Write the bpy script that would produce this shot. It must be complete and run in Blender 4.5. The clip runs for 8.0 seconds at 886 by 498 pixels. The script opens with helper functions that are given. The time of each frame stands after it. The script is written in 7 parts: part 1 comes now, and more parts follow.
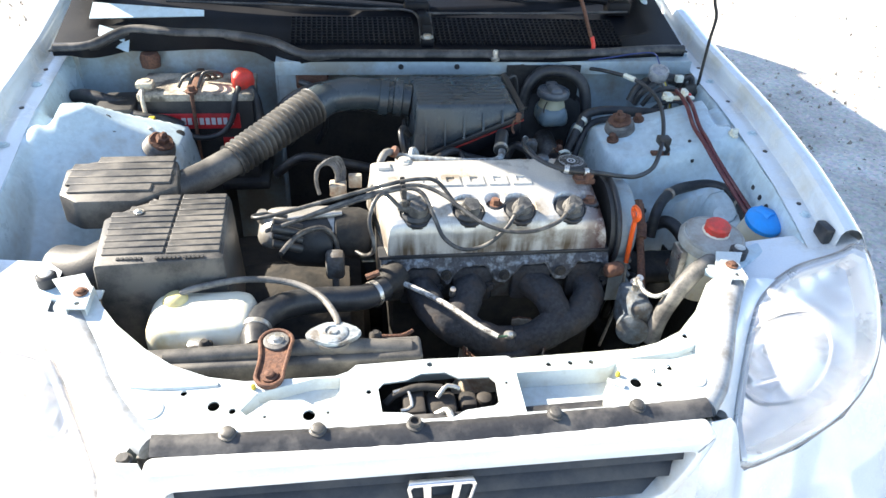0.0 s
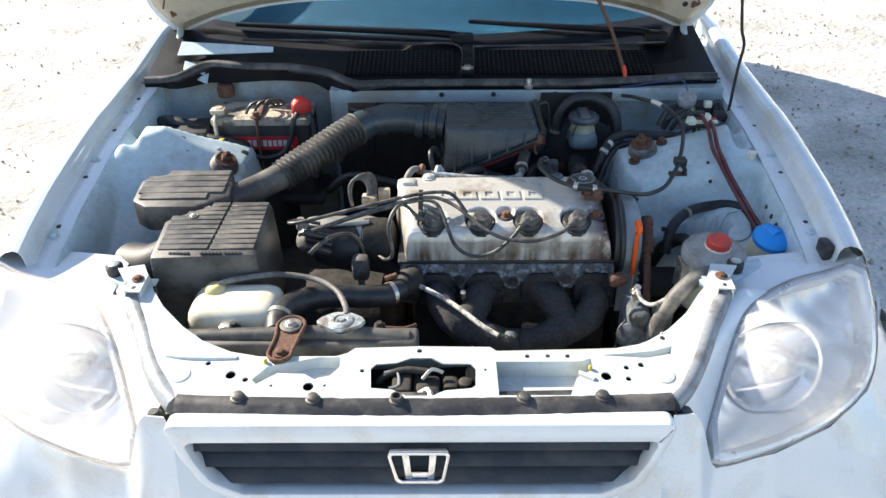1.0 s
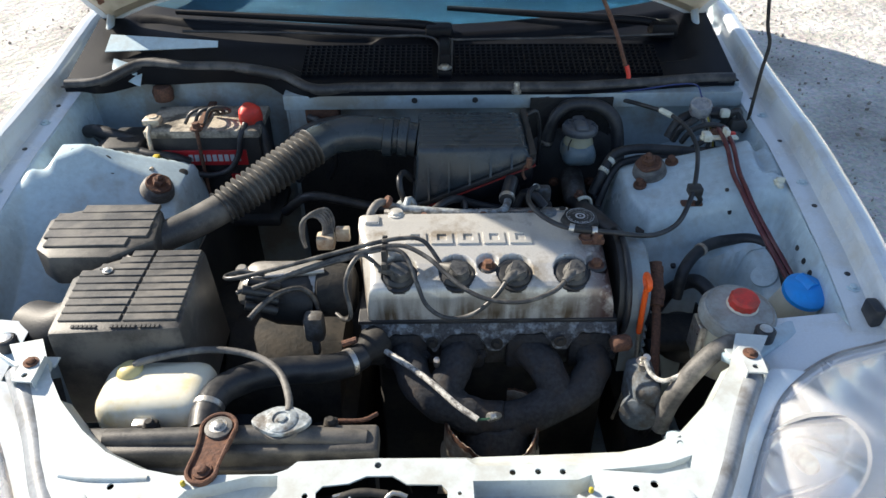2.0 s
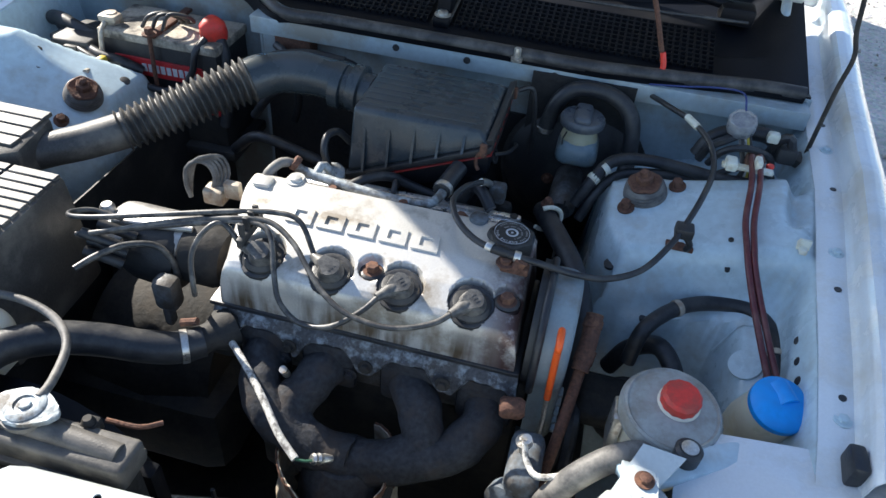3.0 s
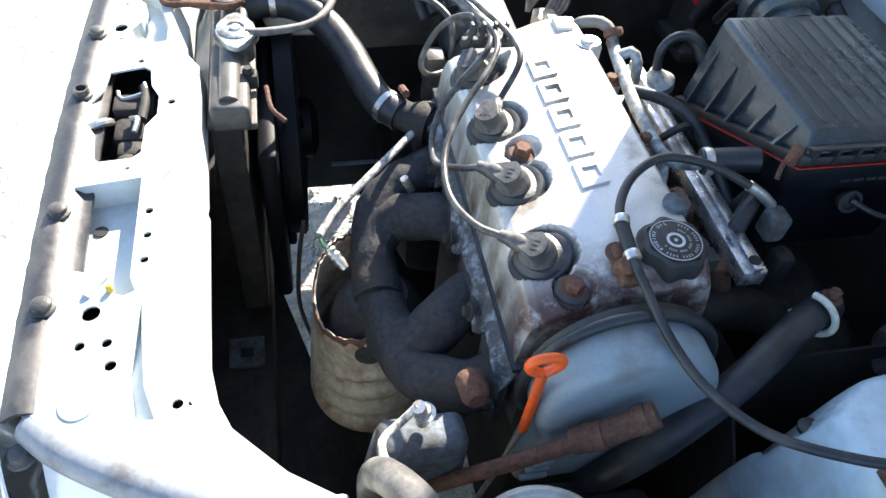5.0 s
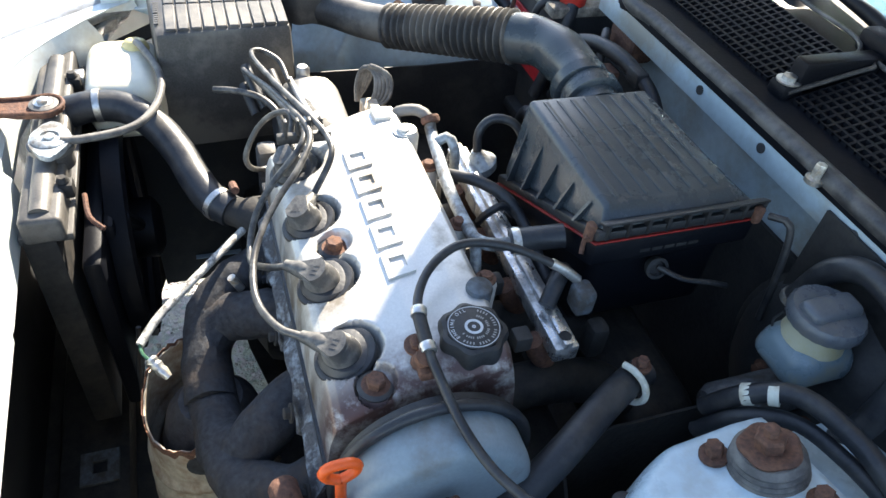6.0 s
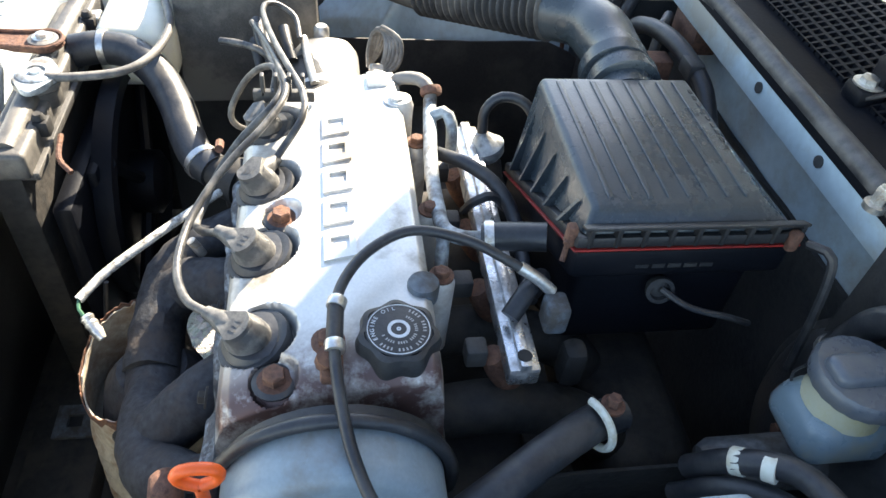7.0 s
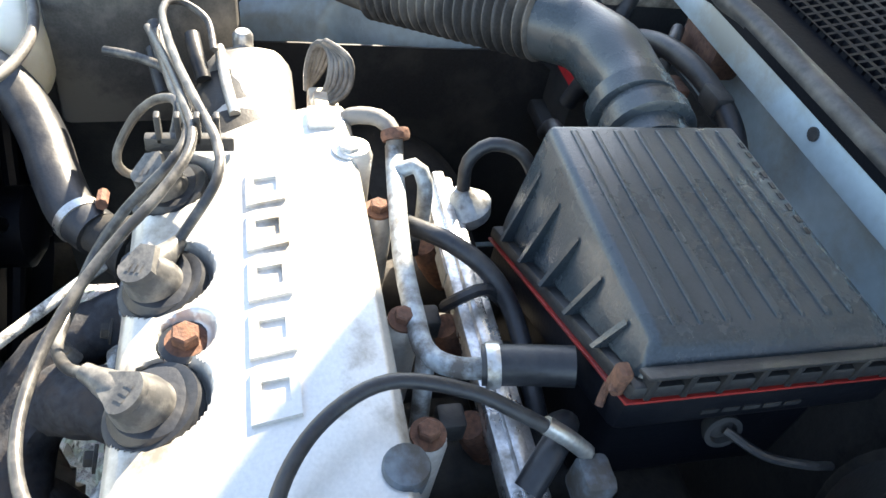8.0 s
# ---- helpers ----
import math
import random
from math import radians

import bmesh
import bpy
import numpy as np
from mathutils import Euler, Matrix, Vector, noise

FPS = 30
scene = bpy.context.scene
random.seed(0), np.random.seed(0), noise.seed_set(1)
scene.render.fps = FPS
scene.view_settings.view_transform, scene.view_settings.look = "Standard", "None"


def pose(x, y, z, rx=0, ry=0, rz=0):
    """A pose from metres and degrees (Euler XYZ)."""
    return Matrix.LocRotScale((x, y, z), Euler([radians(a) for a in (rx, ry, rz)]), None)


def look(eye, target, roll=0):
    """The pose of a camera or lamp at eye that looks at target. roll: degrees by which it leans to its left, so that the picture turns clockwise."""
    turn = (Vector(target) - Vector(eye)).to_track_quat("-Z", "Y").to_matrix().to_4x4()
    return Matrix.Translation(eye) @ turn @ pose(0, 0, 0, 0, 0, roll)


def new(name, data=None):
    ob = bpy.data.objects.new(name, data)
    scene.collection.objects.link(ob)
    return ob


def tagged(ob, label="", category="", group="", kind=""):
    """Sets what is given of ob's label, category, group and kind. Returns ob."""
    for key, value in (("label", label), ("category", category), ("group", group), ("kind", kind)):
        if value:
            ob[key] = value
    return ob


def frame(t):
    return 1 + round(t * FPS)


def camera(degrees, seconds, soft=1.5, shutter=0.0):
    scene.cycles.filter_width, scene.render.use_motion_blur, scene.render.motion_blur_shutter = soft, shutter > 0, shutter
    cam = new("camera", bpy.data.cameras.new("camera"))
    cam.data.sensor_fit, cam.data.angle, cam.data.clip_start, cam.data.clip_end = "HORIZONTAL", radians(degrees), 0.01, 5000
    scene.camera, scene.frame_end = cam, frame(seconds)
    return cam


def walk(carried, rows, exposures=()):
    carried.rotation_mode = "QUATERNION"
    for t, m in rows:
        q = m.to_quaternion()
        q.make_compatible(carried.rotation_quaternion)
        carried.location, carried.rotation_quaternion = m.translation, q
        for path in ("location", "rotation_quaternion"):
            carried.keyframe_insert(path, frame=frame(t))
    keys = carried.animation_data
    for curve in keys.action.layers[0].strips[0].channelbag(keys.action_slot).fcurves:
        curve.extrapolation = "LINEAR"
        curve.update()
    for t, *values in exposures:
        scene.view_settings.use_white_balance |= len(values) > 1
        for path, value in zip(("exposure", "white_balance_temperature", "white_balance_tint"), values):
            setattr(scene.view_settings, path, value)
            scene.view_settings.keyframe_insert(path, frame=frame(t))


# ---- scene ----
cam = camera(63.8, 8.0)
PATH = [
    (0, (-0.105, 0.061, 1.402), (0.165, 1.677, 0.254), 3.4),
    (0.2, (-0.075, 0.009, 1.397), (0.177, 1.689, 0.342), 3.4),
    (0.5, (0.003, -0.042, 1.414), (0.188, 1.629, 0.33), 3.5),
    (0.8, (0.056, -0.064, 1.442), (0.046, 1.612, 0.349), -0.4),
    (1, (0.043, -0.077, 1.433), (0.027, 1.61, 0.36), -0.6),
    (1.2, (0.054, -0.042, 1.459), (0.006, 1.599, 0.315), -1.6),
    (1.5, (0.049, 0.059, 1.474), (0.055, 1.705, 0.338), -1.6),
    (1.7, (0.038, 0.124, 1.467), (0.109, 1.755, 0.31), -1.0),
    (2.8, (0.317, 0.396, 1.37), (0.029, 1.933, 0.123), 3.9),
    (3, (0.356, 0.465, 1.361), (0.061, 1.957, 0.064), 5.1),
    (3.3, (0.375, 0.557, 1.326), (0.109, 2.006, -0.028), 10.5),
    (3.5, (0.397, 0.599, 1.304), (0.068, 1.943, -0.139), 10.5),
    (3.7, (0.415, 0.651, 1.286), (-0.009, 1.882, -0.231), 11.4),
    (3.8, (0.44, 0.67, 1.283), (-0.115, 1.838, -0.243), 9.4),
    (4, (0.492, 0.697, 1.258), (-0.282, 1.75, -0.255), 9.4),
    (4.2, (0.544, 0.731, 1.248), (-0.37, 1.619, -0.293), 10.0),
    (5.3, (0.654, 0.901, 1.227), (-0.682, 1.177, -0.237), 5.8),
    (5.5, (0.653, 0.923, 1.236), (-0.728, 1.216, -0.181), 5.9),
    (5.7, (0.654, 0.944, 1.242), (-0.721, 1.352, -0.151), 7.9),
    (6, (0.654, 0.976, 1.257), (-0.691, 1.551, -0.106), 7.6),
    (6.2, (0.668, 0.989, 1.256), (-0.693, 1.583, -0.084), 6.8),
    (6.5, (0.681, 1.057, 1.235), (-0.749, 1.448, -0.108), 6.0),
    (6.8, (0.643, 1.119, 1.221), (-0.736, 1.379, -0.204), 4.8),
    (7, (0.617, 1.118, 1.195), (-0.782, 1.427, -0.2), 7.3),
    (7.2, (0.582, 1.121, 1.173), (-0.807, 1.473, -0.223), 10.5),
    (7.5, (0.521, 1.132, 1.163), (-0.863, 1.527, -0.225), 10.8),
    (7.7, (0.48, 1.132, 1.156), (-0.88, 1.586, -0.239), 12.1),
    (8, (0.417, 1.118, 1.126), (-0.907, 1.623, -0.284), 12.9),
]
EXPOSURES = [(0.0, 2.06, 7000, 10), (0.5, 1.68, 7000, 10), (1.0, 1.31, 6900, 10), (1.5, 0.98, 7000, 10), (3.0, 1.30, 6450, 10), (3.5, 1.68, 6350, 10),
             (4.0, 2.04, 6450, 10), (5.5, 2.01, 6850, 10), (6.5, 2.31, 7200, 10), (8.0, 2.66, 7500, 10)]
walk(cam, [(t, look(eye, target, roll)) for t, eye, target, roll in PATH], EXPOSURES)

# ---- world, sun and exposure ----
SUN_DIR = Vector((-math.cos(radians(33)) * math.cos(radians(30)), math.cos(radians(33)) * math.sin(radians(30)), math.sin(radians(33))))
world = bpy.data.worlds.new("sky")
scene.world = world
world.use_nodes = True
wn = world.node_tree.nodes
sky = wn.new("ShaderNodeTexSky")
sky.sky_type, sky.sun_disc = "NISHITA", False
sky.sun_elevation = math.asin(SUN_DIR.z)
sky.sun_rotation = math.atan2(SUN_DIR.x, SUN_DIR.y)
sky.air_density, sky.dust_density, sky.ozone_density = 1.0, 0.4, 3.0
wn["Background"].inputs[1].default_value = 0.113
tone = wn.new("ShaderNodeHueSaturation")
tone.inputs["Saturation"].default_value = 0.92
world.node_tree.links.new(sky.outputs[0], tone.inputs["Color"])
world.node_tree.links.new(tone.outputs[0], wn["Background"].inputs[0])
sun = new("sun", bpy.data.lights.new("sun", "SUN"))
sun.data.energy, sun.data.angle, sun.data.color = 5.0, radians(0.6), (1.0, 0.93, 0.82)
sun.matrix_world = Matrix.Translation((0, 0, 6)) @ SUN_DIR.to_track_quat("Z", "Y").to_matrix().to_4x4()


# ---- materials ----
def material(name, colour, rough=0.5, metal=0.0, second=None, amount=0.5, patch=12.0, grain=180.0, vary=0.18, bump=0.15, edge=0.12, coat=0.0, trans=0.0, spec=0.5, sub=0.0):
    """colour with fine grain; second: a stain, rust or dust colour that covers patches of the surface."""
    m = bpy.data.materials.new(name)
    m.use_nodes = True
    n, l = m.node_tree.nodes, m.node_tree.links
    p = n["Principled BSDF"]
    tc = n.new("ShaderNodeTexCoord")
    fine, big = n.new("ShaderNodeTexNoise"), n.new("ShaderNodeTexNoise")
    fine.inputs["Scale"].default_value, fine.inputs["Detail"].default_value = grain, 5
    big.inputs["Scale"].default_value, big.inputs["Detail"].default_value, big.inputs["Roughness"].default_value = patch, 8, 0.65
    l.new(tc.outputs["Object"], fine.inputs["Vector"])
    l.new(tc.outputs["Object"], big.inputs["Vector"])
    hsv = n.new("ShaderNodeHueSaturation")
    hsv.inputs["Color"].default_value = (*colour, 1)
    r = n.new("ShaderNodeMapRange")
    r.inputs["To Min"].default_value, r.inputs["To Max"].default_value = 1 - vary, 1 + vary
    r.inputs["From Min"].default_value, r.inputs["From Max"].default_value = 0.3, 0.7
    l.new(fine.outputs["Fac"], r.inputs["Value"])
    l.new(r.outputs[0], hsv.inputs["Value"])
    out = hsv.outputs[0]
    rr = n.new("ShaderNodeMapRange")
    rr.inputs["From Min"].default_value, rr.inputs["From Max"].default_value = 0.25, 0.75
    rr.inputs["To Min"].default_value, rr.inputs["To Max"].default_value = max(0.03, rough - edge), min(1, rough + edge)
    l.new(big.outputs["Fac"], rr.inputs["Value"])
    rough_out = rr.outputs[0]
    if second:
        ramp = n.new("ShaderNodeMapRange")
        c = 0.72 - 0.44 * amount
        ramp.inputs["From Min"].default_value, ramp.inputs["From Max"].default_value = c - 0.07, c + 0.09
        l.new(big.outputs["Fac"], ramp.inputs["Value"])
        mix = n.new("ShaderNodeMix")
        mix.data_type = "RGBA"
        l.new(ramp.outputs[0], mix.inputs["Factor"])
        l.new(out, mix.inputs[6])
        mix.inputs[7].default_value = (*second, 1)
        out = mix.outputs[2]
        if metal:
            mm = n.new("ShaderNodeMapRange")
            mm.inputs["To Min"].default_value, mm.inputs["To Max"].default_value = metal, metal * 0.25
            l.new(ramp.outputs[0], mm.inputs["Value"])
            l.new(mm.outputs[0], p.inputs["Metallic"])
    elif metal:
        p.inputs["Metallic"].default_value = metal
    l.new(out, p.inputs["Base Color"])
    l.new(rough_out, p.inputs["Roughness"])
    b = n.new("ShaderNodeBump")
    b.inputs["Strength"].default_value, b.inputs["Distance"].default_value = bump, 0.002
    l.new(fine.outputs["Fac"], b.inputs["Height"])
    l.new(b.outputs[0], p.inputs["Normal"])
    p.inputs["Coat Weight"].default_value = coat
    p.inputs["Coat Roughness"].default_value = 0.08
    p.inputs["Transmission Weight"].default_value = trans
    p.inputs["Specular IOR Level"].default_value = spec
    if sub:
        p.inputs["Subsurface Weight"].default_value = sub
        p.inputs["Subsurface Radius"].default_value = (0.02, 0.02, 0.015)
    return m


PAINT = material("white_paint", (0.67, 0.72, 0.76), 0.24, second=(0.56, 0.56, 0.53), amount=0.32, patch=9, grain=300, vary=0.03, bump=0.03, coat=1.0)
BAY_PAINT = material("engine_bay_paint", (0.48, 0.60, 0.66), 0.30, second=(0.38, 0.42, 0.42), amount=0.26, patch=11, grain=90, vary=0.08, bump=0.08, coat=0.15)
SUPPORT_PAINT = material("dusty_support_paint", (0.55, 0.60, 0.60), 0.34, second=(0.44, 0.45, 0.42), amount=0.36, patch=14, grain=220, vary=0.04, bump=0.05, coat=0.2)
# Bay paint darkened for the hood's shade, with brown dirt patches.
WALL_PAINT = material("dirty_shaded_bulkhead_paint", (0.34, 0.42, 0.46), 0.40, second=(0.27, 0.27, 0.24), amount=0.45, patch=9, grain=90, vary=0.08, bump=0.08, coat=0.1)
HOOD_PAINT = material("hood_underside_paint", (0.42, 0.37, 0.28), 0.5, second=(0.22, 0.17, 0.11), amount=0.36, patch=7, grain=60, vary=0.08, bump=0.1)
BLACK = material("black_plastic", (0.020, 0.021, 0.023), 0.55, second=(0.052, 0.051, 0.048), amount=0.38, patch=10, grain=350, vary=0.25, bump=0.18)
DUSTY = material("dusty_black_plastic", (0.046, 0.045, 0.044), 0.52, second=(0.12, 0.112, 0.10), amount=0.48, patch=14, grain=420, vary=0.25, bump=0.2)
LID = material("filter_lid_plastic", (0.032, 0.044, 0.053), 0.29, second=(0.050, 0.061, 0.070), amount=0.5, patch=9, grain=500, vary=0.2, bump=0.15)
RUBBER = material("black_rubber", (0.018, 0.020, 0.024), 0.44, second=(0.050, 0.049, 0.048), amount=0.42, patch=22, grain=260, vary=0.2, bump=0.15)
GREYRUBBER = material("dusty_rubber", (0.075, 0.073, 0.071), 0.6, second=(0.19, 0.18, 0.165), amount=0.5, patch=25, grain=260, vary=0.2, bump=0.2)
SEAL = material("seal_rubber", (0.030, 0.030, 0.032), 0.46, second=(0.095, 0.090, 0.085), amount=0.40, patch=18, grain=200, vary=0.2, bump=0.12)
BATTERY_DUST = material("dust_caked_plastic", (0.45, 0.40, 0.32), 0.8, second=(0.10, 0.09, 0.075), amount=0.45, patch=20, grain=200, vary=0.2, bump=0.2)
COVER = material("cast_aluminium_cover", (0.60, 0.59, 0.56), 0.40, metal=0.45, second=(0.25, 0.215, 0.17), amount=0.35, patch=15, grain=420, vary=0.06, bump=0.07)
DULLALU = material("dull_cast_shield", (0.46, 0.45, 0.43), 0.42, metal=0.75, second=(0.26, 0.25, 0.23), amount=0.35, patch=25, grain=260, vary=0.1, bump=0.25)
HEADEDGE = material("corroded_head_edge", (0.075, 0.075, 0.078), 0.75, metal=0.1, second=(0.27, 0.30, 0.32), amount=0.38, patch=75, grain=260, vary=0.3, bump=0.9)
CAST = material("dirty_cast_aluminium", (0.14, 0.145, 0.15), 0.62, metal=0.3, second=(0.075, 0.065, 0.055), amount=0.55, patch=28, grain=170, vary=0.3, bump=0.5)
IRON = material("rusty_cast_iron", (0.036, 0.038, 0.043), 0.72, second=(0.055, 0.046, 0.042), amount=0.36, patch=26, grain=150, vary=0.35, bump=0.6, spec=0.25)
RUST = material("rust", (0.110, 0.052, 0.034), 0.85, second=(0.17, 0.082, 0.048), amount=0.36, patch=60, grain=240, vary=0.35, bump=0.7)
SHIELD = material("weathered_shield_steel", (0.47, 0.42, 0.34), 0.62, metal=0.3, second=(0.26, 0.17, 0.11), amount=0.40, patch=20, grain=120, vary=0.2, bump=0.35)
STEEL = material("zinc_steel", (0.58, 0.57, 0.54), 0.35, metal=0.9, second=(0.30, 0.24, 0.17), amount=0.32, patch=60, grain=300, vary=0.15, bump=0.2)
RAIL = material("brushed_aluminium", (0.70, 0.70, 0.70), 0.30, metal=0.9, second=(0.33, 0.31, 0.28), amount=0.35, patch=45, grain=300, vary=0.15, bump=0.3)
CHROME = material("chrome", (0.80, 0.81, 0.83), 0.10, metal=1.0, vary=0.02, bump=0.01, edge=0.05)
DARKMETAL = material("grimy_dark_metal", (0.018, 0.018, 0.018), 0.72, metal=0.2, second=(0.042, 0.036, 0.030), amount=0.45, patch=18, grain=120, vary=0.35, bump=0.5)
TIMING = material("grey_timing_plastic", (0.22, 0.275, 0.305), 0.40, second=(0.17, 0.17, 0.16), amount=0.36, patch=14, grain=300, vary=0.06, bump=0.1)
MILKY = material("milky_tank_plastic", (0.72, 0.68, 0.55), 0.35, second=(0.62, 0.50, 0.25), amount=0.26, patch=14, grain=100, vary=0.04, bump=0.05, sub=0.35)
YELLOWED = material("yellowed_tank_plastic", (0.62, 0.52, 0.25), 0.4, second=(0.50, 0.38, 0.14), amount=0.4, patch=30, grain=100, vary=0.05, bump=0.05, sub=0.2)
PSLID = material("grey_lid_plastic", (0.36, 0.37, 0.35), 0.5, second=(0.27, 0.25, 0.21), amount=0.42, patch=24, grain=200, vary=0.08, bump=0.1)
FLUID = material("clouded_reservoir_plastic", (0.17, 0.23, 0.26), 0.30, second=(0.24, 0.24, 0.18), amount=0.4, patch=18, grain=100, vary=0.05, bump=0.05, sub=0.25)
BRAKECAP = material("grey_cap_plastic", (0.075, 0.088, 0.105), 0.30, second=(0.11, 0.115, 0.118), amount=0.4, patch=30, grain=200, vary=0.06, bump=0.1)
NECK = material("yellowed_neck_plastic", (0.46, 0.45, 0.33), 0.35, second=(0.40, 0.36, 0.20), amount=0.4, patch=25, grain=100, vary=0.05, bump=0.05, sub=0.2)
REDCAP = material("red_cap_plastic", (0.70, 0.045, 0.03), 0.5, second=(0.45, 0.06, 0.04), amount=0.4, patch=40, grain=200, vary=0.08, bump=0.1)
BLUECAP = material("blue_cap_plastic", (0.0, 0.30, 0.80), 0.4, second=(0.01, 0.25, 0.68), amount=0.4, patch=25, grain=200, vary=0.06, bump=0.08)
ORANGE = material("orange_handle_plastic", (0.85, 0.11, 0.012), 0.45, second=(0.60, 0.09, 0.02), amount=0.35, patch=60, grain=200, vary=0.06, bump=0.08)
CONNECTOR = material("grey_connector_plastic", (0.26, 0.27, 0.29), 0.3, second=(0.40, 0.40, 0.40), amount=0.4, patch=60, grain=200, vary=0.08, bump=0.08)
REDLABEL = material("red_label", (0.50, 0.025, 0.03), 0.4, second=(0.32, 0.03, 0.03), amount=0.35, patch=30, grain=200, vary=0.08, bump=0.03)
WHITE = material("white_print", (0.52, 0.54, 0.56), 0.5, vary=0.12, bump=0.02)
GREYPRINT = material("grey_print", (0.30, 0.30, 0.29), 0.6, vary=0.2, bump=0.02)
BOOT = material("plug_boot_rubber", (0.050, 0.050, 0.050), 0.50, second=(0.14, 0.135, 0.125), amount=0.45, patch=50, grain=250, vary=0.15, bump=0.15)
LEAD = material("plug_lead_rubber", (0.035, 0.035, 0.036), 0.42, second=(0.13, 0.125, 0.115), amount=0.46, patch=40, grain=250, vary=0.2, bump=0.1)
SLEEVE = material("white_woven_sleeve", (0.55, 0.54, 0.50), 0.85, second=(0.16, 0.15, 0.14), amount=0.42, patch=120, grain=600, vary=0.25, bump=0.5)
YELLOW = material("yellow_plastic", (0.50, 0.38, 0.04), 0.5, vary=0.05)
CLIPWHITE = material("translucent_white_clip", (0.66, 0.67, 0.58), 0.45, second=(0.50, 0.46, 0.34), amount=0.35, patch=50, vary=0.05, sub=0.2)
MAROON = material("maroon_hose_rubber", (0.095, 0.016, 0.020), 0.4, second=(0.14, 0.055, 0.05), amount=0.4, patch=25, vary=0.15)
DARKRED = material("dark_red_seal", (0.30, 0.022, 0.018), 0.5, second=(0.16, 0.02, 0.02), amount=0.4, patch=30, vary=0.1)
CHANNEL = material("grey_rubber_channel", (0.25, 0.27, 0.29), 0.42, second=(0.14, 0.14, 0.14), amount=0.4, patch=25, vary=0.1)
# Felt black, also put on sheets that stand for shade.
MAT = material("black_felt_and_shade", (0.016, 0.016, 0.016), 0.9, second=(0.032, 0.029, 0.026), amount=0.45, patch=14, grain=150, vary=0.4, bump=0.6)
DASH = material("blue_dash_vinyl", (0.010, 0.050, 0.085), 0.6, second=(0.007, 0.036, 0.064), amount=0.4, patch=4, grain=300, vary=0.06)
GRILLEPLASTIC = material("grille_plastic", (0.022, 0.026, 0.034), 0.45, second=(0.05, 0.052, 0.055), amount=0.4, patch=12, grain=200, vary=0.12)
COWL = material("cowl_plastic", (0.004, 0.005, 0.008), 0.50, second=(0.010, 0.011, 0.014), amount=0.34, patch=7, grain=260, vary=0.2, bump=0.12, spec=0.18)
REFLECTOR = material("lamp_reflector", (0.90, 0.88, 0.86), 0.20, metal=0.85, vary=0.02, bump=0.03, edge=0.08)
BEZEL = material("silver_bezel_plastic", (0.88, 0.88, 0.88), 0.28, metal=0.6, vary=0.03, bump=0.02, coat=0.3)
LAMPSEAL = material("pale_lamp_seal", (0.26, 0.23, 0.21), 0.5, second=(0.36, 0.33, 0.30), amount=0.4, patch=25, vary=0.1)
PUMP = material("grimy_pump_metal", (0.11, 0.135, 0.16), 0.7, metal=0.1, second=(0.06, 0.055, 0.05), amount=0.5, patch=30, grain=150, vary=0.3, bump=0.5)
ENGINEWHITE = material("oxidised_metal", (0.36, 0.40, 0.42), 0.6, metal=0.35, second=(0.10, 0.09, 0.08), amount=0.45, patch=35, grain=150, vary=0.3, bump=0.5)


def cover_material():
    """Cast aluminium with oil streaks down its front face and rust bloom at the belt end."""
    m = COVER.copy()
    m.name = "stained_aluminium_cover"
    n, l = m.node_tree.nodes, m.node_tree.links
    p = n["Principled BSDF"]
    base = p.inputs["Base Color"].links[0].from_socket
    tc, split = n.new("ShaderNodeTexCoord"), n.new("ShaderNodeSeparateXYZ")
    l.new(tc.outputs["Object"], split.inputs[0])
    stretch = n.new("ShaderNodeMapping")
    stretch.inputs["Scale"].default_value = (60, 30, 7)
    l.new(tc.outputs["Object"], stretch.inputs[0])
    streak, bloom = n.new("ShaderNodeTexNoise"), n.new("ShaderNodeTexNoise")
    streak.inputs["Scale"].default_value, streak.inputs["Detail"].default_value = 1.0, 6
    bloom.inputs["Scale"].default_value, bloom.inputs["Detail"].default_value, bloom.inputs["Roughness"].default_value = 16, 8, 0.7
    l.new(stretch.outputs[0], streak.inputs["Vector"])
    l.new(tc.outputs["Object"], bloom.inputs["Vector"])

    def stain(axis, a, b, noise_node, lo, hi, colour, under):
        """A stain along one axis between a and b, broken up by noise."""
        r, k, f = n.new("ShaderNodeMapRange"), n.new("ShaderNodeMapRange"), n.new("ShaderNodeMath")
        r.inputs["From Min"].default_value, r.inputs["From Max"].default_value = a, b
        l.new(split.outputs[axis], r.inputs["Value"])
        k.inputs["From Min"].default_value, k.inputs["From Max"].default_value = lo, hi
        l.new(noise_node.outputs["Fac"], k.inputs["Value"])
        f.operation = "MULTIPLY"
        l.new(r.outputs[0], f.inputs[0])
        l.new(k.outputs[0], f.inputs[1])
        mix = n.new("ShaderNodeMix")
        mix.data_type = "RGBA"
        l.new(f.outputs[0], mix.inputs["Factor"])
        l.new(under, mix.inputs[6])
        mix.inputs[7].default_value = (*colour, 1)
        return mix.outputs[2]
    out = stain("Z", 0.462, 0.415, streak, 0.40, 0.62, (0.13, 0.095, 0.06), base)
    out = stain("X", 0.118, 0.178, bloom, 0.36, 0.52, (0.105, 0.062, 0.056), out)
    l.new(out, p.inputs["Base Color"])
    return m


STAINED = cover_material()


def glass_material(name, tint, rough, clear=1.0, ior=1.45):
    m = bpy.data.materials.new(name)
    m.use_nodes = True
    p = m.node_tree.nodes["Principled BSDF"]
    p.inputs["Base Color"].default_value = (*tint, 1)
    p.inputs["Roughness"].default_value = rough
    p.inputs["Transmission Weight"].default_value = clear
    p.inputs["IOR"].default_value = ior
    return m


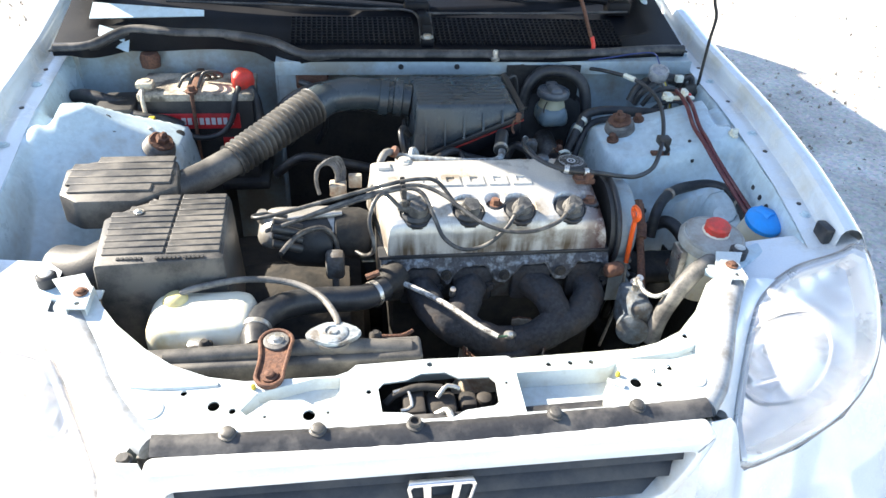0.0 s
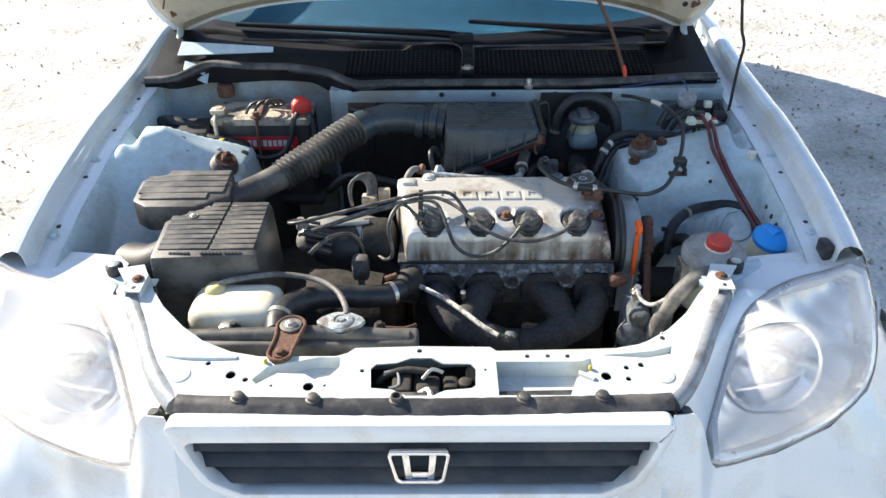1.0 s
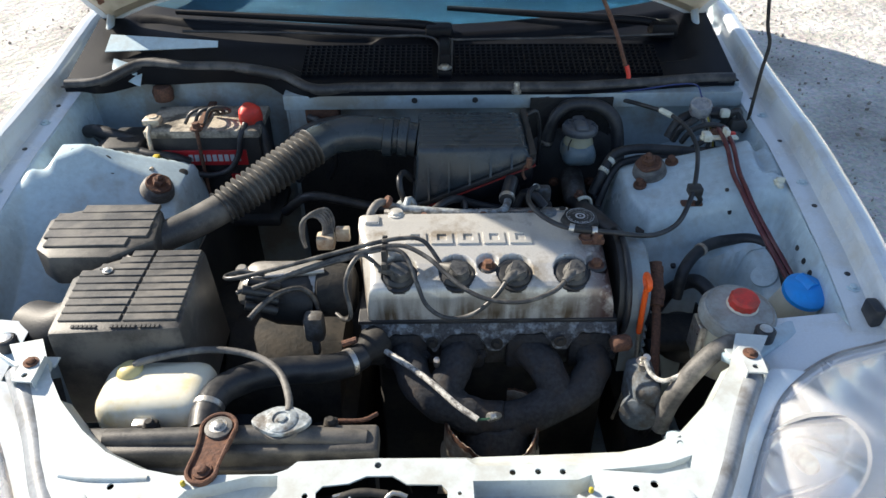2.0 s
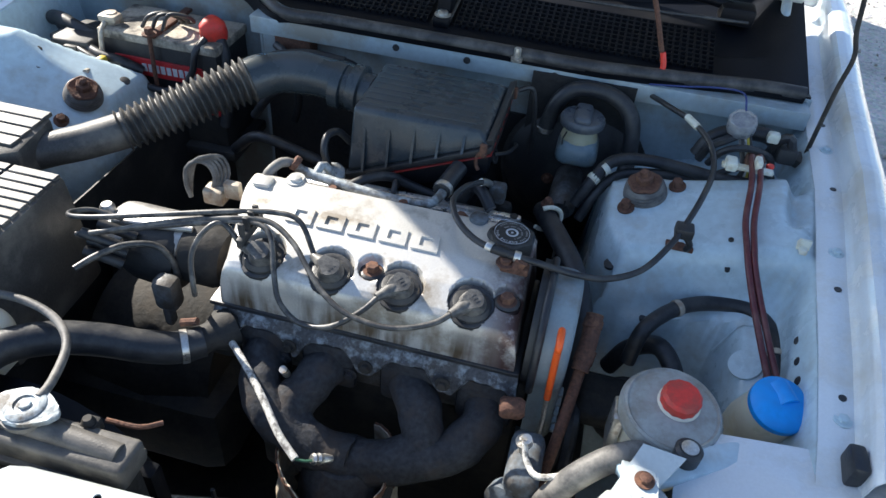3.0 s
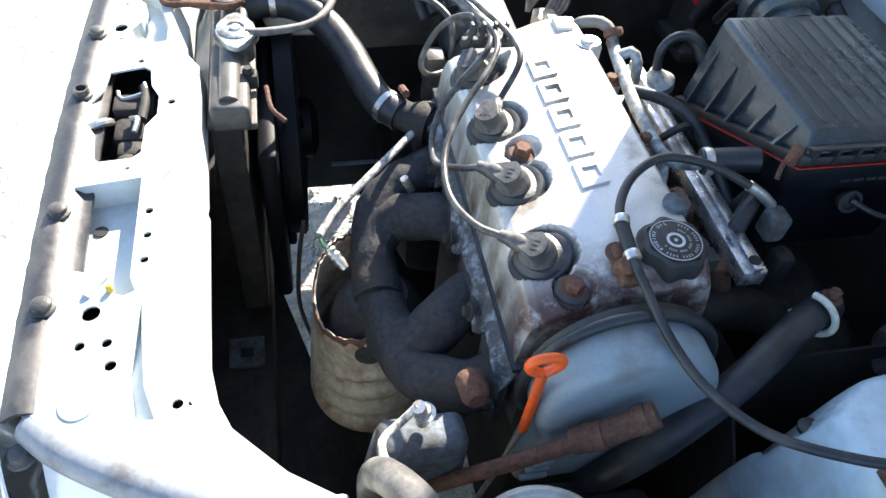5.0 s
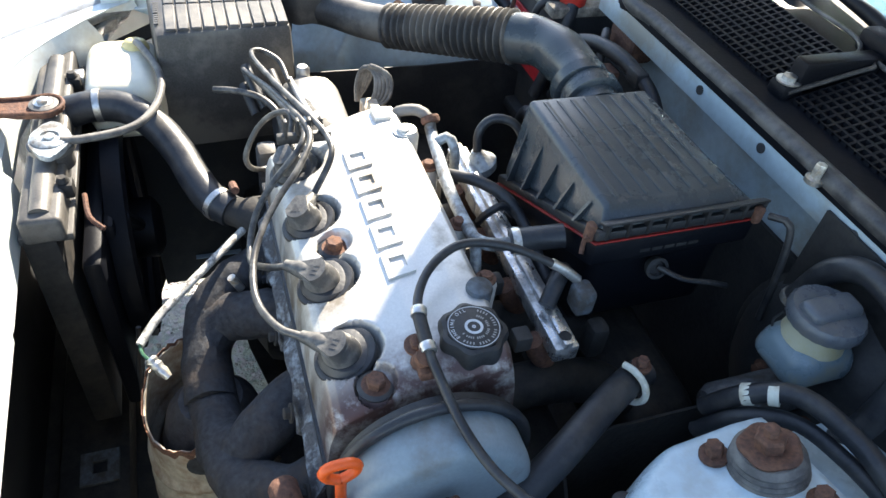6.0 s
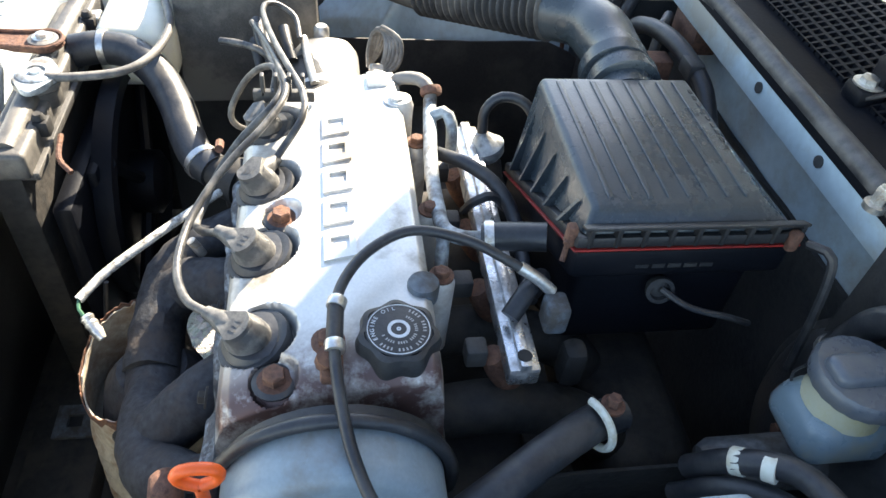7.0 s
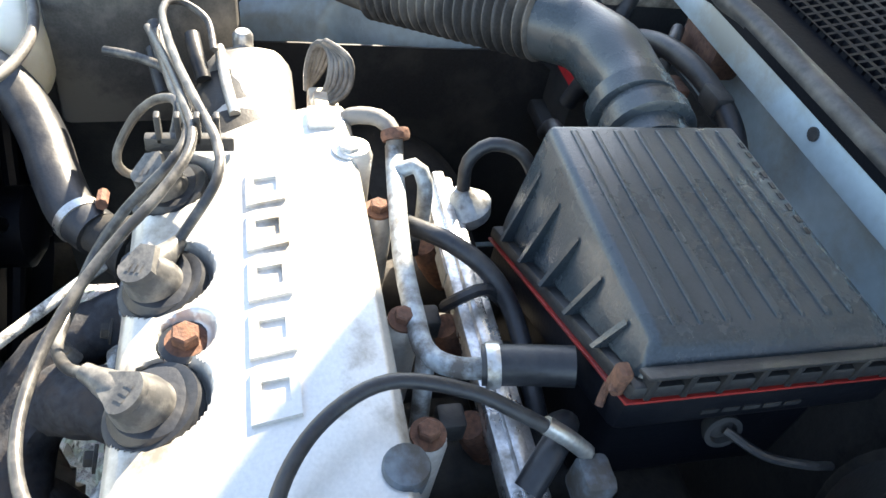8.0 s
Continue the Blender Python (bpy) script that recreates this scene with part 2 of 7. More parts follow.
LENS = glass_material("hazed_lens", (0.96, 0.95, 0.94), 0.16, 0.80, 1.15)
GLASS = glass_material("windshield_glass", (0.42, 0.66, 0.78), 0.02, 1.0, 1.06)


def ground_material():
    """Pale dusty gravel: fine grit, pebbles and worn patches at three scales."""
    m = bpy.data.materials.new("gravel")
    m.use_nodes = True
    n, l = m.node_tree.nodes, m.node_tree.links
    p = n["Principled BSDF"]
    tc = n.new("ShaderNodeTexCoord")
    v, v2, a, b = n.new("ShaderNodeTexVoronoi"), n.new("ShaderNodeTexVoronoi"), n.new("ShaderNodeTexNoise"), n.new("ShaderNodeTexNoise")
    v.inputs["Scale"].default_value, v2.inputs["Scale"].default_value = 70, 22
    a.inputs["Scale"].default_value, a.inputs["Detail"].default_value = 2.2, 8
    b.inputs["Scale"].default_value, b.inputs["Detail"].default_value = 120, 6
    for t in (v, v2, a, b):
        l.new(tc.outputs["Object"], t.inputs["Vector"])
    ramp = n.new("ShaderNodeValToRGB")
    e = ramp.color_ramp.elements
    e[0].position, e[0].color = 0.30, (0.33, 0.285, 0.215, 1)
    e[1].position, e[1].color = 0.68, (0.66, 0.60, 0.49, 1)
    l.new(a.outputs["Fac"], ramp.inputs[0])
    stone = n.new("ShaderNodeMix")
    stone.data_type, stone.blend_type = "RGBA", "MULTIPLY"
    stone.inputs["Factor"].default_value = 0.40
    l.new(ramp.outputs[0], stone.inputs[6])
    l.new(v.outputs["Color"], stone.inputs[7])
    bw = n.new("ShaderNodeHueSaturation")
    bw.inputs["Saturation"].default_value, bw.inputs["Value"].default_value = 0.35, 1.35
    l.new(stone.outputs[2], bw.inputs["Color"])
    l.new(bw.outputs[0], p.inputs["Base Color"])
    p.inputs["Roughness"].default_value = 0.95
    add = n.new("ShaderNodeMath")
    add.operation = "ADD"
    l.new(v2.outputs["Distance"], add.inputs[0])
    l.new(b.outputs["Fac"], add.inputs[1])
    bump = n.new("ShaderNodeBump")
    bump.inputs["Strength"].default_value, bump.inputs["Distance"].default_value = 1.0, 0.016
    l.new(add.outputs[0], bump.inputs["Height"])
    l.new(bump.outputs[0], p.inputs["Normal"])
    return m


GRAVEL = ground_material()

# ---- builders ----
ORIGIN = {}


def thing(name, base, label, category, group="", kind="", shift=(0, 0, 0)):
    """An Empty at base that carries its parts; shift moves the whole thing from where its numbers put it."""
    ob = new(name)
    ob.empty_display_size = 0.05
    ob.location = Vector(base) + Vector(shift)
    ORIGIN[ob] = Vector(base)
    return tagged(ob, label, category, group, kind)


def finish(bm, mat, angle=38):
    bmesh.ops.remove_doubles(bm, verts=bm.verts, dist=1e-6)
    bmesh.ops.recalc_face_normals(bm, faces=bm.faces)
    for f in bm.faces:
        f.smooth = True
    for e in bm.edges:
        if len(e.link_faces) == 2 and e.calc_face_angle(0) > radians(angle):
            e.smooth = False
    me = bpy.data.meshes.new("mesh")
    bm.to_mesh(me)
    bm.free()
    me.materials.append(mat)
    return me


def part(name, bm, mat, parent, label="", angle=38):
    """bm, in world coordinates, becomes one mesh under parent."""
    o = ORIGIN[parent]
    bmesh.ops.translate(bm, verts=bm.verts, vec=-o)
    ob = new(name, finish(bm, mat, angle))
    ob.parent = parent
    ORIGIN[ob] = o
    return tagged(ob, label) if label else ob


def single(name, bm, mat, base, label, category, group="", kind="", angle=38):
    """bm, in world coordinates, becomes a thing that is one mesh."""
    bmesh.ops.translate(bm, verts=bm.verts, vec=-Vector(base))
    ob = new(name, finish(bm, mat, angle))
    ob.location = base
    ORIGIN[ob] = Vector(base)
    return tagged(ob, label, category, group, kind)


def box(x0, x1, y0, y1, z0, z1, bevel=0.004, segments=2, bm=None, top=None):
    """A box with rounded edges; top: (dx0, dx1, dy0, dy1) by which the upper face is drawn in."""
    b = bmesh.new()
    t = top or (0, 0, 0, 0)
    vs = [b.verts.new(c) for c in ((x0, y0, z0), (x1, y0, z0), (x1, y1, z0), (x0, y1, z0), (x0 + t[0], y0 + t[2], z1), (x1 - t[1], y0 + t[2], z1), (x1 - t[1], y1 - t[3], z1), (x0 + t[0], y1 - t[3], z1))]
    for q in ((3, 2, 1, 0), (4, 5, 6, 7), (0, 1, 5, 4), (1, 2, 6, 5), (2, 3, 7, 6), (3, 0, 4, 7)):
        b.faces.new([vs[i] for i in q])
    if bevel:
        bmesh.ops.bevel(b, geom=b.edges[:], offset=bevel, segments=segments, profile=0.5, affect="EDGES")
    return merge(bm, b)


def merge(bm, b):
    if bm is None:
        return b
    me = bpy.data.meshes.new("tmp")
    b.to_mesh(me)
    bm.from_mesh(me)
    bpy.data.meshes.remove(me)
    b.free()
    return bm


def spline(pts, step=0.006):
    """A smooth line through the points."""
    p = [Vector(q) for q in pts]
    if len(p) == 2:
        k = max(2, int((p[1] - p[0]).length / step))
        return [p[0].lerp(p[1], i / k) for i in range(k + 1)]
    p = [p[0] * 2 - p[1]] + p + [p[-1] * 2 - p[-2]]
    out = []
    for i in range(1, len(p) - 2):
        a, b, c, d = p[i - 1:i + 3]
        k = max(2, int((c - b).length / step))
        for j in range(k):
            t = j / k
            out.append(0.5 * ((2 * b) + (c - a) * t + (2 * a - 5 * b + 4 * c - d) * t * t + (3 * b - a - 3 * c + d) * t ** 3))
    return out + [p[-2]]


def tube(pts, r, n=12, bm=None, step=0.006, caps=True):
    """A round tube; r: a radius, or a function of (length so far, whole length)."""
    b = bmesh.new()
    line = spline(pts, step)
    total = sum((line[i + 1] - line[i]).length for i in range(len(line) - 1))
    side, s, rings = None, 0.0, []
    for i, q in enumerate(line):
        d = (line[min(i + 1, len(line) - 1)] - line[max(i - 1, 0)]).normalized()
        if side is None:
            side = d.cross(Vector((0, 0, 1)) if abs(d.z) < 0.9 else Vector((1, 0, 0))).normalized()
        side = (side - d * side.dot(d)).normalized()
        up = d.cross(side)
        if i:
            s += (q - line[i - 1]).length
        rad = r(s, total) if callable(r) else r
        rings.append([b.verts.new(q + rad * (math.cos(a) * side + math.sin(a) * up)) for a in (2 * math.pi * j / n for j in range(n))])
    for u, v in zip(rings, rings[1:]):
        for j in range(n):
            b.faces.new((u[j], u[(j + 1) % n], v[(j + 1) % n], v[j]))
    if caps:
        b.faces.new(rings[0][::-1])
        b.faces.new(rings[-1])
    return merge(bm, b)


def lathe(profile, at, axis=(0, 0, 1), n=28, bm=None, wave=None):
    """A turned shape; profile: (radius, height) from below upward. wave: (count, depth) lobes round it."""
    b = bmesh.new()
    q = Vector(axis).normalized().to_track_quat("Z", "Y")
    rings = []
    for r, h in profile:
        ring = []
        for j in range(n):
            a = 2 * math.pi * j / n
            rr = r * (1 + wave[1] * math.cos(wave[0] * a)) if wave else r
            ring.append(b.verts.new(Vector(at) + q @ Vector((rr * math.cos(a), rr * math.sin(a), h))))
        rings.append(ring)
    for u, v in zip(rings, rings[1:]):
        for j in range(n):
            b.faces.new((u[j], u[(j + 1) % n], v[(j + 1) % n], v[j]))
    b.faces.new(rings[0][::-1])
    b.faces.new(rings[-1])
    return merge(bm, b)


def bolt(at, r=0.006, h=0.006, axis=(0, 0, 1), washer=1.6, bm=None):
    """A hexagon head on a washer."""
    bm = lathe([(r * washer, 0), (r * washer, h * 0.25), (r * 1.05, h * 0.3)], at, axis, 18, bm)
    return lathe([(r, h * 0.2), (r, h * 0.9), (r * 0.85, h)], at, axis, 6, bm)


def prism(poly, axis, a, b_, bevel=0.0, bm=None, segments=2):
    """A flat outline pushed through from a to b along an axis; poly in the two other axes, in their order x, y, z."""
    b = bmesh.new()
    i = "xyz".index(axis)

    def place(p, h):
        c = list(p)
        c.insert(i, h)
        return c
    lo, hi = [b.verts.new(place(p, a)) for p in poly], [b.verts.new(place(p, b_)) for p in poly]
    b.faces.new(lo[::-1])
    b.faces.new(hi)
    k = len(poly)
    for j in range(k):
        b.faces.new((lo[j], lo[(j + 1) % k], hi[(j + 1) % k], hi[j]))
    if bevel:
        bmesh.ops.bevel(b, geom=b.edges[:], offset=bevel, segments=segments, profile=0.5, affect="EDGES")
    return merge(bm, b)


def sheet(nu, nv, f, thick=0.0, bm=None):
    """A surface from f(u, v), u and v from 0 to 1, with a thickness against its normal."""
    b = bmesh.new()
    g = [[b.verts.new(f(i / nu, j / nv)) for j in range(nv + 1)] for i in range(nu + 1)]
    for i in range(nu):
        for j in range(nv):
            b.faces.new((g[i][j], g[i + 1][j], g[i + 1][j + 1], g[i][j + 1]))
    if thick:
        b.normal_update()
        bmesh.ops.solidify(b, geom=b.faces[:], thickness=thick)
    return merge(bm, b)


def plate(outline, holes, z, thick, bm=None):
    """A flat plate with holes right through; z: a function of (x, y) for its top."""
    b = bmesh.new()
    for loop in (outline, *holes):
        vs = [b.verts.new((p[0], p[1], 0)) for p in loop]
        for i in range(len(vs)):
            b.edges.new((vs[i], vs[(i + 1) % len(vs)]))
    bmesh.ops.triangle_fill(b, use_beauty=True, edges=b.edges[:])
    bmesh.ops.recalc_face_normals(b, faces=b.faces)
    if b.faces and sum(f.normal.z for f in b.faces) < 0:
        bmesh.ops.reverse_faces(b, faces=b.faces)
    top = b.faces[:]
    got = bmesh.ops.extrude_face_region(b, geom=top)
    low = [v for v in got["geom"] if isinstance(v, bmesh.types.BMVert)]
    lowset = set(low)
    for v in b.verts:
        v.co.z = z(v.co.x, v.co.y) - (0 if v not in lowset else thick)
    bmesh.ops.recalc_face_normals(b, faces=b.faces)
    return merge(bm, b)


def ring(cx, cy, r, n=14, ry=None):
    return [(cx + r * math.cos(2 * math.pi * i / n), cy + (ry or r) * math.sin(2 * math.pi * i / n)) for i in range(n)]


def smooth(a, b, t):
    t = min(1, max(0, (t - a) / (b - a)))
    return t * t * (3 - 2 * t)


def along(table, t):
    """Straight between rows (t, value), value a number or a tuple."""
    if t <= table[0][0]:
        return table[0][1]
    for (a, p), (b, q) in zip(table, table[1:]):
        if t <= b:
            k = (t - a) / (b - a)
            return p + (q - p) * k if not isinstance(p, tuple) else tuple(i + (j - i) * k for i, j in zip(p, q))
    return table[-1][1]


# ---- ground ----
def ground_shape(u, v):
    x, y = (u - 0.5) * 2, (v - 0.5) * 2
    x, y = 300 * x * abs(x) ** 3 + 4 * x, 300 * y * abs(y) ** 3 + 4 * y + 2
    return (x, y, 0.012 * noise.noise(Vector((x * 1.7, y * 1.7, 0))) + 0.006 * noise.noise(Vector((x * 7, y * 7, 3))))


single("ground", sheet(260, 260, ground_shape), GRAVEL, (0, 0, 0), "pale dusty gravel yard with scattered small stones", "ground", kind="structure")


def pebble_field():
    """Loose stones where the yard shows beside and under the car."""
    rnd = random.Random(4)
    b = bmesh.new()
    for k in range(7600):
        if k < 6900:
            x, y = rnd.choice((-1, 1)) * (0.9 + 3.6 * rnd.random() ** 1.4), rnd.uniform(0.6, 6.5)
            if noise.noise(Vector((x * 1.3, y * 1.3, 5))) < -0.12:
                continue
        else:
            x, y = rnd.uniform(-0.7, 0.7), rnd.uniform(0.5, 1.5)
        r = (0.0035 + 0.013 * rnd.random() ** 2.2) * rnd.uniform(0.7, 1.2)
        m = Matrix.Translation((x, y, r * 0.25)) @ Euler((rnd.uniform(0, 6), rnd.uniform(0, 6), rnd.uniform(0, 6))).to_matrix().to_4x4() @ Matrix.Diagonal((r, r * rnd.uniform(0.6, 1), r * rnd.uniform(0.4, 0.8), 1))
        add_rock(b, m)
    return b


def add_rock(b, m):
    vs = [b.verts.new(m @ Vector(c)) for c in ((1, 0, 0), (-0.9, 0.1, 0), (0, 1, 0.1), (0.1, -1, 0), (0, 0.1, 0.9), (0, 0, -1))]
    for q in ((0, 2, 4), (2, 1, 4), (1, 3, 4), (3, 0, 4), (2, 0, 5), (1, 2, 5), (3, 1, 5), (0, 3, 5)):
        b.faces.new([vs[i] for i in q])


PEBBLE = material("pebble_stone", (0.36, 0.33, 0.29), 0.9, second=(0.22, 0.20, 0.18), amount=0.5, patch=3, grain=60, vary=0.2, bump=0.3)
single("gravel_stones", pebble_field(), PEBBLE, (0, 0, 0), "loose grey and tan stones on the yard", "gravel", kind="stuff")

# ---- the car: body shell round the engine bay ----
car = thing("car", (0, 1.6, 0), "white compact car with its hood propped open", "car")


def fender_top(y):
    return along([(0.90, 0.785), (0.95, 0.797), (1.10, 0.828), (1.20, 0.841), (1.30, 0.848), (1.45, 0.853), (1.65, 0.866), (1.90, 0.895), (2.2, 0.905)], y)


def wing_line(y):
    """How far the wing and its flange stand out, against the place at the strut tower's front."""
    return along([(0.90, -0.022), (1.0, -0.012), (1.2, 0.0), (1.4, 0.021), (1.6, 0.028), (1.8, 0.036), (2.2, 0.050)], y)


FLANGE = 0.040


def fender(s):
    """Outer wing with its bolted inner flange; s: +1 or -1 for the side."""
    sec = [(0.676, -FLANGE - 0.004), (0.694, -FLANGE), (0.711, -FLANGE), (0.716, -0.034), (0.718, -0.010), (0.723, -0.002), (0.733, 0.001), (0.745, -0.002), (0.756, -0.010), (0.767, -0.027), (0.781, -0.062), (0.796, -0.13), (0.812, -0.24), (0.812, -0.46)]

    def f(u, v):
        y = 0.93 + 1.25 * u
        k = v * (len(sec) - 1)
        i = min(int(k), len(sec) - 2)
        x, z = (sec[i][j] + (sec[i + 1][j] - sec[i][j]) * (k - i) for j in (0, 1))
        return (s * (x + wing_line(y)) + (0.02 if s < 0 else 0), y, fender_top(y) + z)
    return sheet(40, 39, f, 0.0012)


def on_flange(y, s=1, x=0.699, up=0.0):
    return (s * (x + wing_line(y)) + (0.02 if s < 0 else 0), y, fender_top(y) - FLANGE + up)


for s in (1, -1):
    p = part("fender", fender(s), PAINT, car, "white painted front wing")
    for y in (1.014, 1.259, 1.50):
        part("fender_bolt", bolt(on_flange(y, s), 0.006, 0.006), BAY_PAINT, p, "painted bolt head")
    for y in (1.04, 1.192, 1.40, 1.57):
        part("wing_hole", lathe([(0.0045, -0.002), (0.0045, 0.0012), (0.004, 0.0016)], on_flange(y, s, up=0.0006), (-0.1, 0, 1), 14), RUBBER, p, "dark hole in the wing flange")
    if s > 0:
        part("hood_bumper", box(0.682, 0.699, 0.943, 0.976, fender_top(0.96) - 0.050, fender_top(0.96) - 0.014, 0.004), RUBBER, p, "black rubber hood stop block")


def tower_plane(x, y, s):
    """The strut tower's sloping top: it climbs outward and toward the bulkhead."""
    if s > 0:
        return 0.748 + 0.25 * (x - 0.44) + 0.20 * (min(y, 1.36) - 1.261)
    return min(0.816, 0.817 - 0.48 * (0.605 - x) - 0.47 * (1.39 - min(y, 1.39)))


def inner_height(x, y, s=1):
    """Height of the wheel-arch apron and strut tower at distance x from the middle line."""
    tower = smooth(1.230, 1.256, y) if s > 0 else smooth(1.205, 1.245, y)
    plane = tower_plane(x, y, s)
    if s > 0:
        low = min(plane - 0.02, 0.690 + 0.50 * (x - 0.624) - 0.25 * (1.142 - y))
        back = 0.045 * smooth(1.385, 1.43, y) + 0.05 * smooth(1.50, 1.56, y)
        trough = 0.030 * smooth(0.630, 0.655, x - wing_line(y)) * smooth(1.28, 1.34, y)
    else:
        low = plane - 0.026
        ridge = 1.405 + 0.4 * (0.605 - min(x, 0.605))
        back = 0.075 * smooth(ridge, ridge + 0.045, y) + 0.06 * smooth(0.555, 0.61, x) * smooth(1.44, 1.52, y)
        trough = 0.030 * smooth(0.625, 0.650, x - wing_line(y)) * smooth(1.31, 1.36, y)
    top = low + (plane - low) * tower - back - trough
    edge = 0.395 + (0.195 * (1 - smooth(1.20, 1.24, y)) if s > 0 else 0.09 * (1 - smooth(1.10, 1.30, y)))
    corner = 0.05 * smooth(1.31, 1.21, y) * tower
    inner = smooth(edge + corner - 0.02, edge + corner + 0.03, x)
    h = 0.30 + (top - 0.30) * inner
    wall = smooth(0.655, 0.677, x - wing_line(y))
    return h + (fender_top(y) - FLANGE - 0.007 - h) * wall


def apron(s):
    def f(u, v):
        y = 0.92 + (0.69 if s > 0 else 0.752) * v
        x = 0.36 + (0.320 + wing_line(y)) * u
        return (s * x + (0.02 * smooth(0.50, 0.655, x) if s < 0 else 0), y, inner_height(x, y, s) + 0.0016 * noise.noise(Vector((x * 14, y * 14, s))))
    return sheet(80, 110, f, 0.002)


for s in (1, -1):
    p = part("inner_fender", apron(s), BAY_PAINT, car, "pale painted wheel arch and strut tower", 60)
    lean = Vector((-s * (0.25 if s > 0 else 0.48), -0.20 if s > 0 else -0.30, 1))
    dark = ((0.440, 1.261, 0.009), (0.501, 1.228, 0.005), (0.582, 1.268, 0.0035), (0.586, 1.246, 0.0035)) if s > 0 else ((0.431, 1.440, 0.009), (0.601, 1.385, 0.006), (0.550, 1.395, 0.007), (0.613, 1.283, 0.004), (0.437, 1.290, 0.008), (0.535, 1.370, 0.004))
    for x, y, r in dark:
        part("hole_plug", lathe([(r, -0.004), (r, 0.0012), (r * 0.9, 0.0016)], (s * x, y, inner_height(x, y, s) + 0.002), lean, 16), RUBBER, p, "black rubber hole plug")
    xt, yt = (0.470, 1.357) if s > 0 else (0.460, 1.366)
    zt = tower_plane(xt, yt, s) - (0.004 if s > 0 else 0)
    foot = Vector((s * xt, yt, zt))
    up = lean.normalized()
    ribs = [(0.0315, 0.0)] + [(0.0300 - 0.0006 * k + 0.0012 * (k % 2), 0.003 + 0.0024 * k) for k in range(7)] + [(0.024, 0.020)]
    part("strut_mount", lathe(ribs, foot + up * 0.003, lean, 32), GREYRUBBER, p, "ribbed grey rubber strut top mount")
    part("strut_washer", lathe([(0.019, 0.0), (0.0225, 0.002), (0.0235, 0.005), (0.021, 0.007), (0.014, 0.006)], foot + up * 0.021, lean, 40, wave=(5, 0.05)), RUST, p, "rusted cupped washer")
    part("strut_nut", lathe([(0.0120, 0.0), (0.0124, 0.010), (0.0105, 0.012), (0.0062, 0.0125), (0.0060, 0.020), (0.003, 0.022)], foot + up * 0.027, lean, 6), RUST, p, "rusted strut top nut")
    for dx, dy in (((-0.024, -0.031), (0.042, 0.012)) if s > 0 else ((0.010, -0.052),)):
        part("strut_stud_nut", bolt((s * (xt + dx), yt + dy, tower_plane(xt + dx, yt + dy, s)), 0.0075, 0.015, lean), RUST, p, "rusted stud nut")

for y, z in ((1.141, 0.752), (1.110, 0.748), (1.082, 0.745)):
    part("wall_hole", lathe([(0.0055, -0.012), (0.0055, 0.0012), (0.005, 0.0016)], (0.668 + wing_line(y), y, z), (-1, 0, 0.35), 14), RUBBER, car, "dark hole in the apron wall")
part("apron_seam", tube([(0.600 + 0.009 * k, 1.205 - 0.002 * k, inner_height(0.600 + 0.009 * k, 1.205 - 0.002 * k) + 0.0012) for k in range(6)], 0.0018, 6), BAY_PAINT, car, "sealed seam across the apron")
# small clip on the wing channel and stamped disc on the apron
part("disc_plug", lathe([(0.021, -0.002), (0.021, 0.002), (0.018, 0.0025)], (0.624, 1.142, inner_height(0.624, 1.142) + 0.002), (-0.42, -0.22, 0.9), 28), BAY_PAINT, car, "round stamped plug")
part("edge_clip", box(0.656, 0.672, 1.253, 1.259, inner_height(0.664, 1.256), inner_height(0.664, 1.256) + 0.016, 0.002, bm=box(0.658, 0.668, 1.243, 1.268, inner_height(0.664, 1.256), inner_height(0.664, 1.256) + 0.007, 0.002)), CLIPWHITE, car, "white plastic edge clip")


# firewall with its folded top flange
def firewall():
    b = box(-0.24, 0.706, 1.600, 1.606, 0.28, 0.845, 0.001)
    box(-0.672, -0.235, 1.668, 1.674, 0.28, 0.850, 0.001, bm=b)
    box(-0.705, -0.672, 1.668, 1.674, 0.28, 0.824, 0.001, bm=b)
    box(-0.246, -0.240, 1.60, 1.67, 0.28, 0.86, 0.001, bm=b)
    box(-0.24, 0.70, 1.560, 1.602, 0.838, 0.842, 0.001, bm=b)
    box(-0.24, 0.70, 1.558, 1.562, 0.812, 0.842, 0.001, bm=b)
    return b


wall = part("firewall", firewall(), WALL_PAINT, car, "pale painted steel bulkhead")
for x in (0.028, 0.152, 0.30):
    part("flange_plug", lathe([(0.006, 0), (0.006, 0.002), (0.004, 0.0022)], (x, 1.558, 0.831), (0, -1, 0), 14), RUBBER, wall, "black hole plug")
part("bulkhead_mat", sheet(20, 20, lambda u, v: (0.265 + 0.17 * u, 1.553 + 0.004 * noise.noise(Vector((u * 8, v * 5, 2))), 0.30 + 0.535 * v), 0.004), MAT, wall, "black felt sound mat")
part("bulkhead_bracket", box(-0.20, -0.13, 1.56, 1.60, 0.775, 0.835, 0.008), RUST, wall, "rusty bulkhead bracket")
part("bulkhead_mat", sheet(40, 20, lambda u, v: (-0.235 + 0.62 * u, 1.592 + 0.004 * noise.noise(Vector((u * 8, v * 5, 0))), 0.30 + 0.43 * v), 0.006), MAT, wall, "black felt sound mat")
part("plenum_floor", box(-0.70, 0.70, 1.676, 1.94, 0.822, 0.828, 0.001, bm=box(-0.232, 0.70, 1.607, 1.676, 0.822, 0.828, 0.001)), BLACK, wall, "dark plenum floor")
b = bolt((0.235, 1.552, 0.848), 0.006, 0.022)
part("cowl_bolt", b, STEEL, car, "small steel cowl bolt")


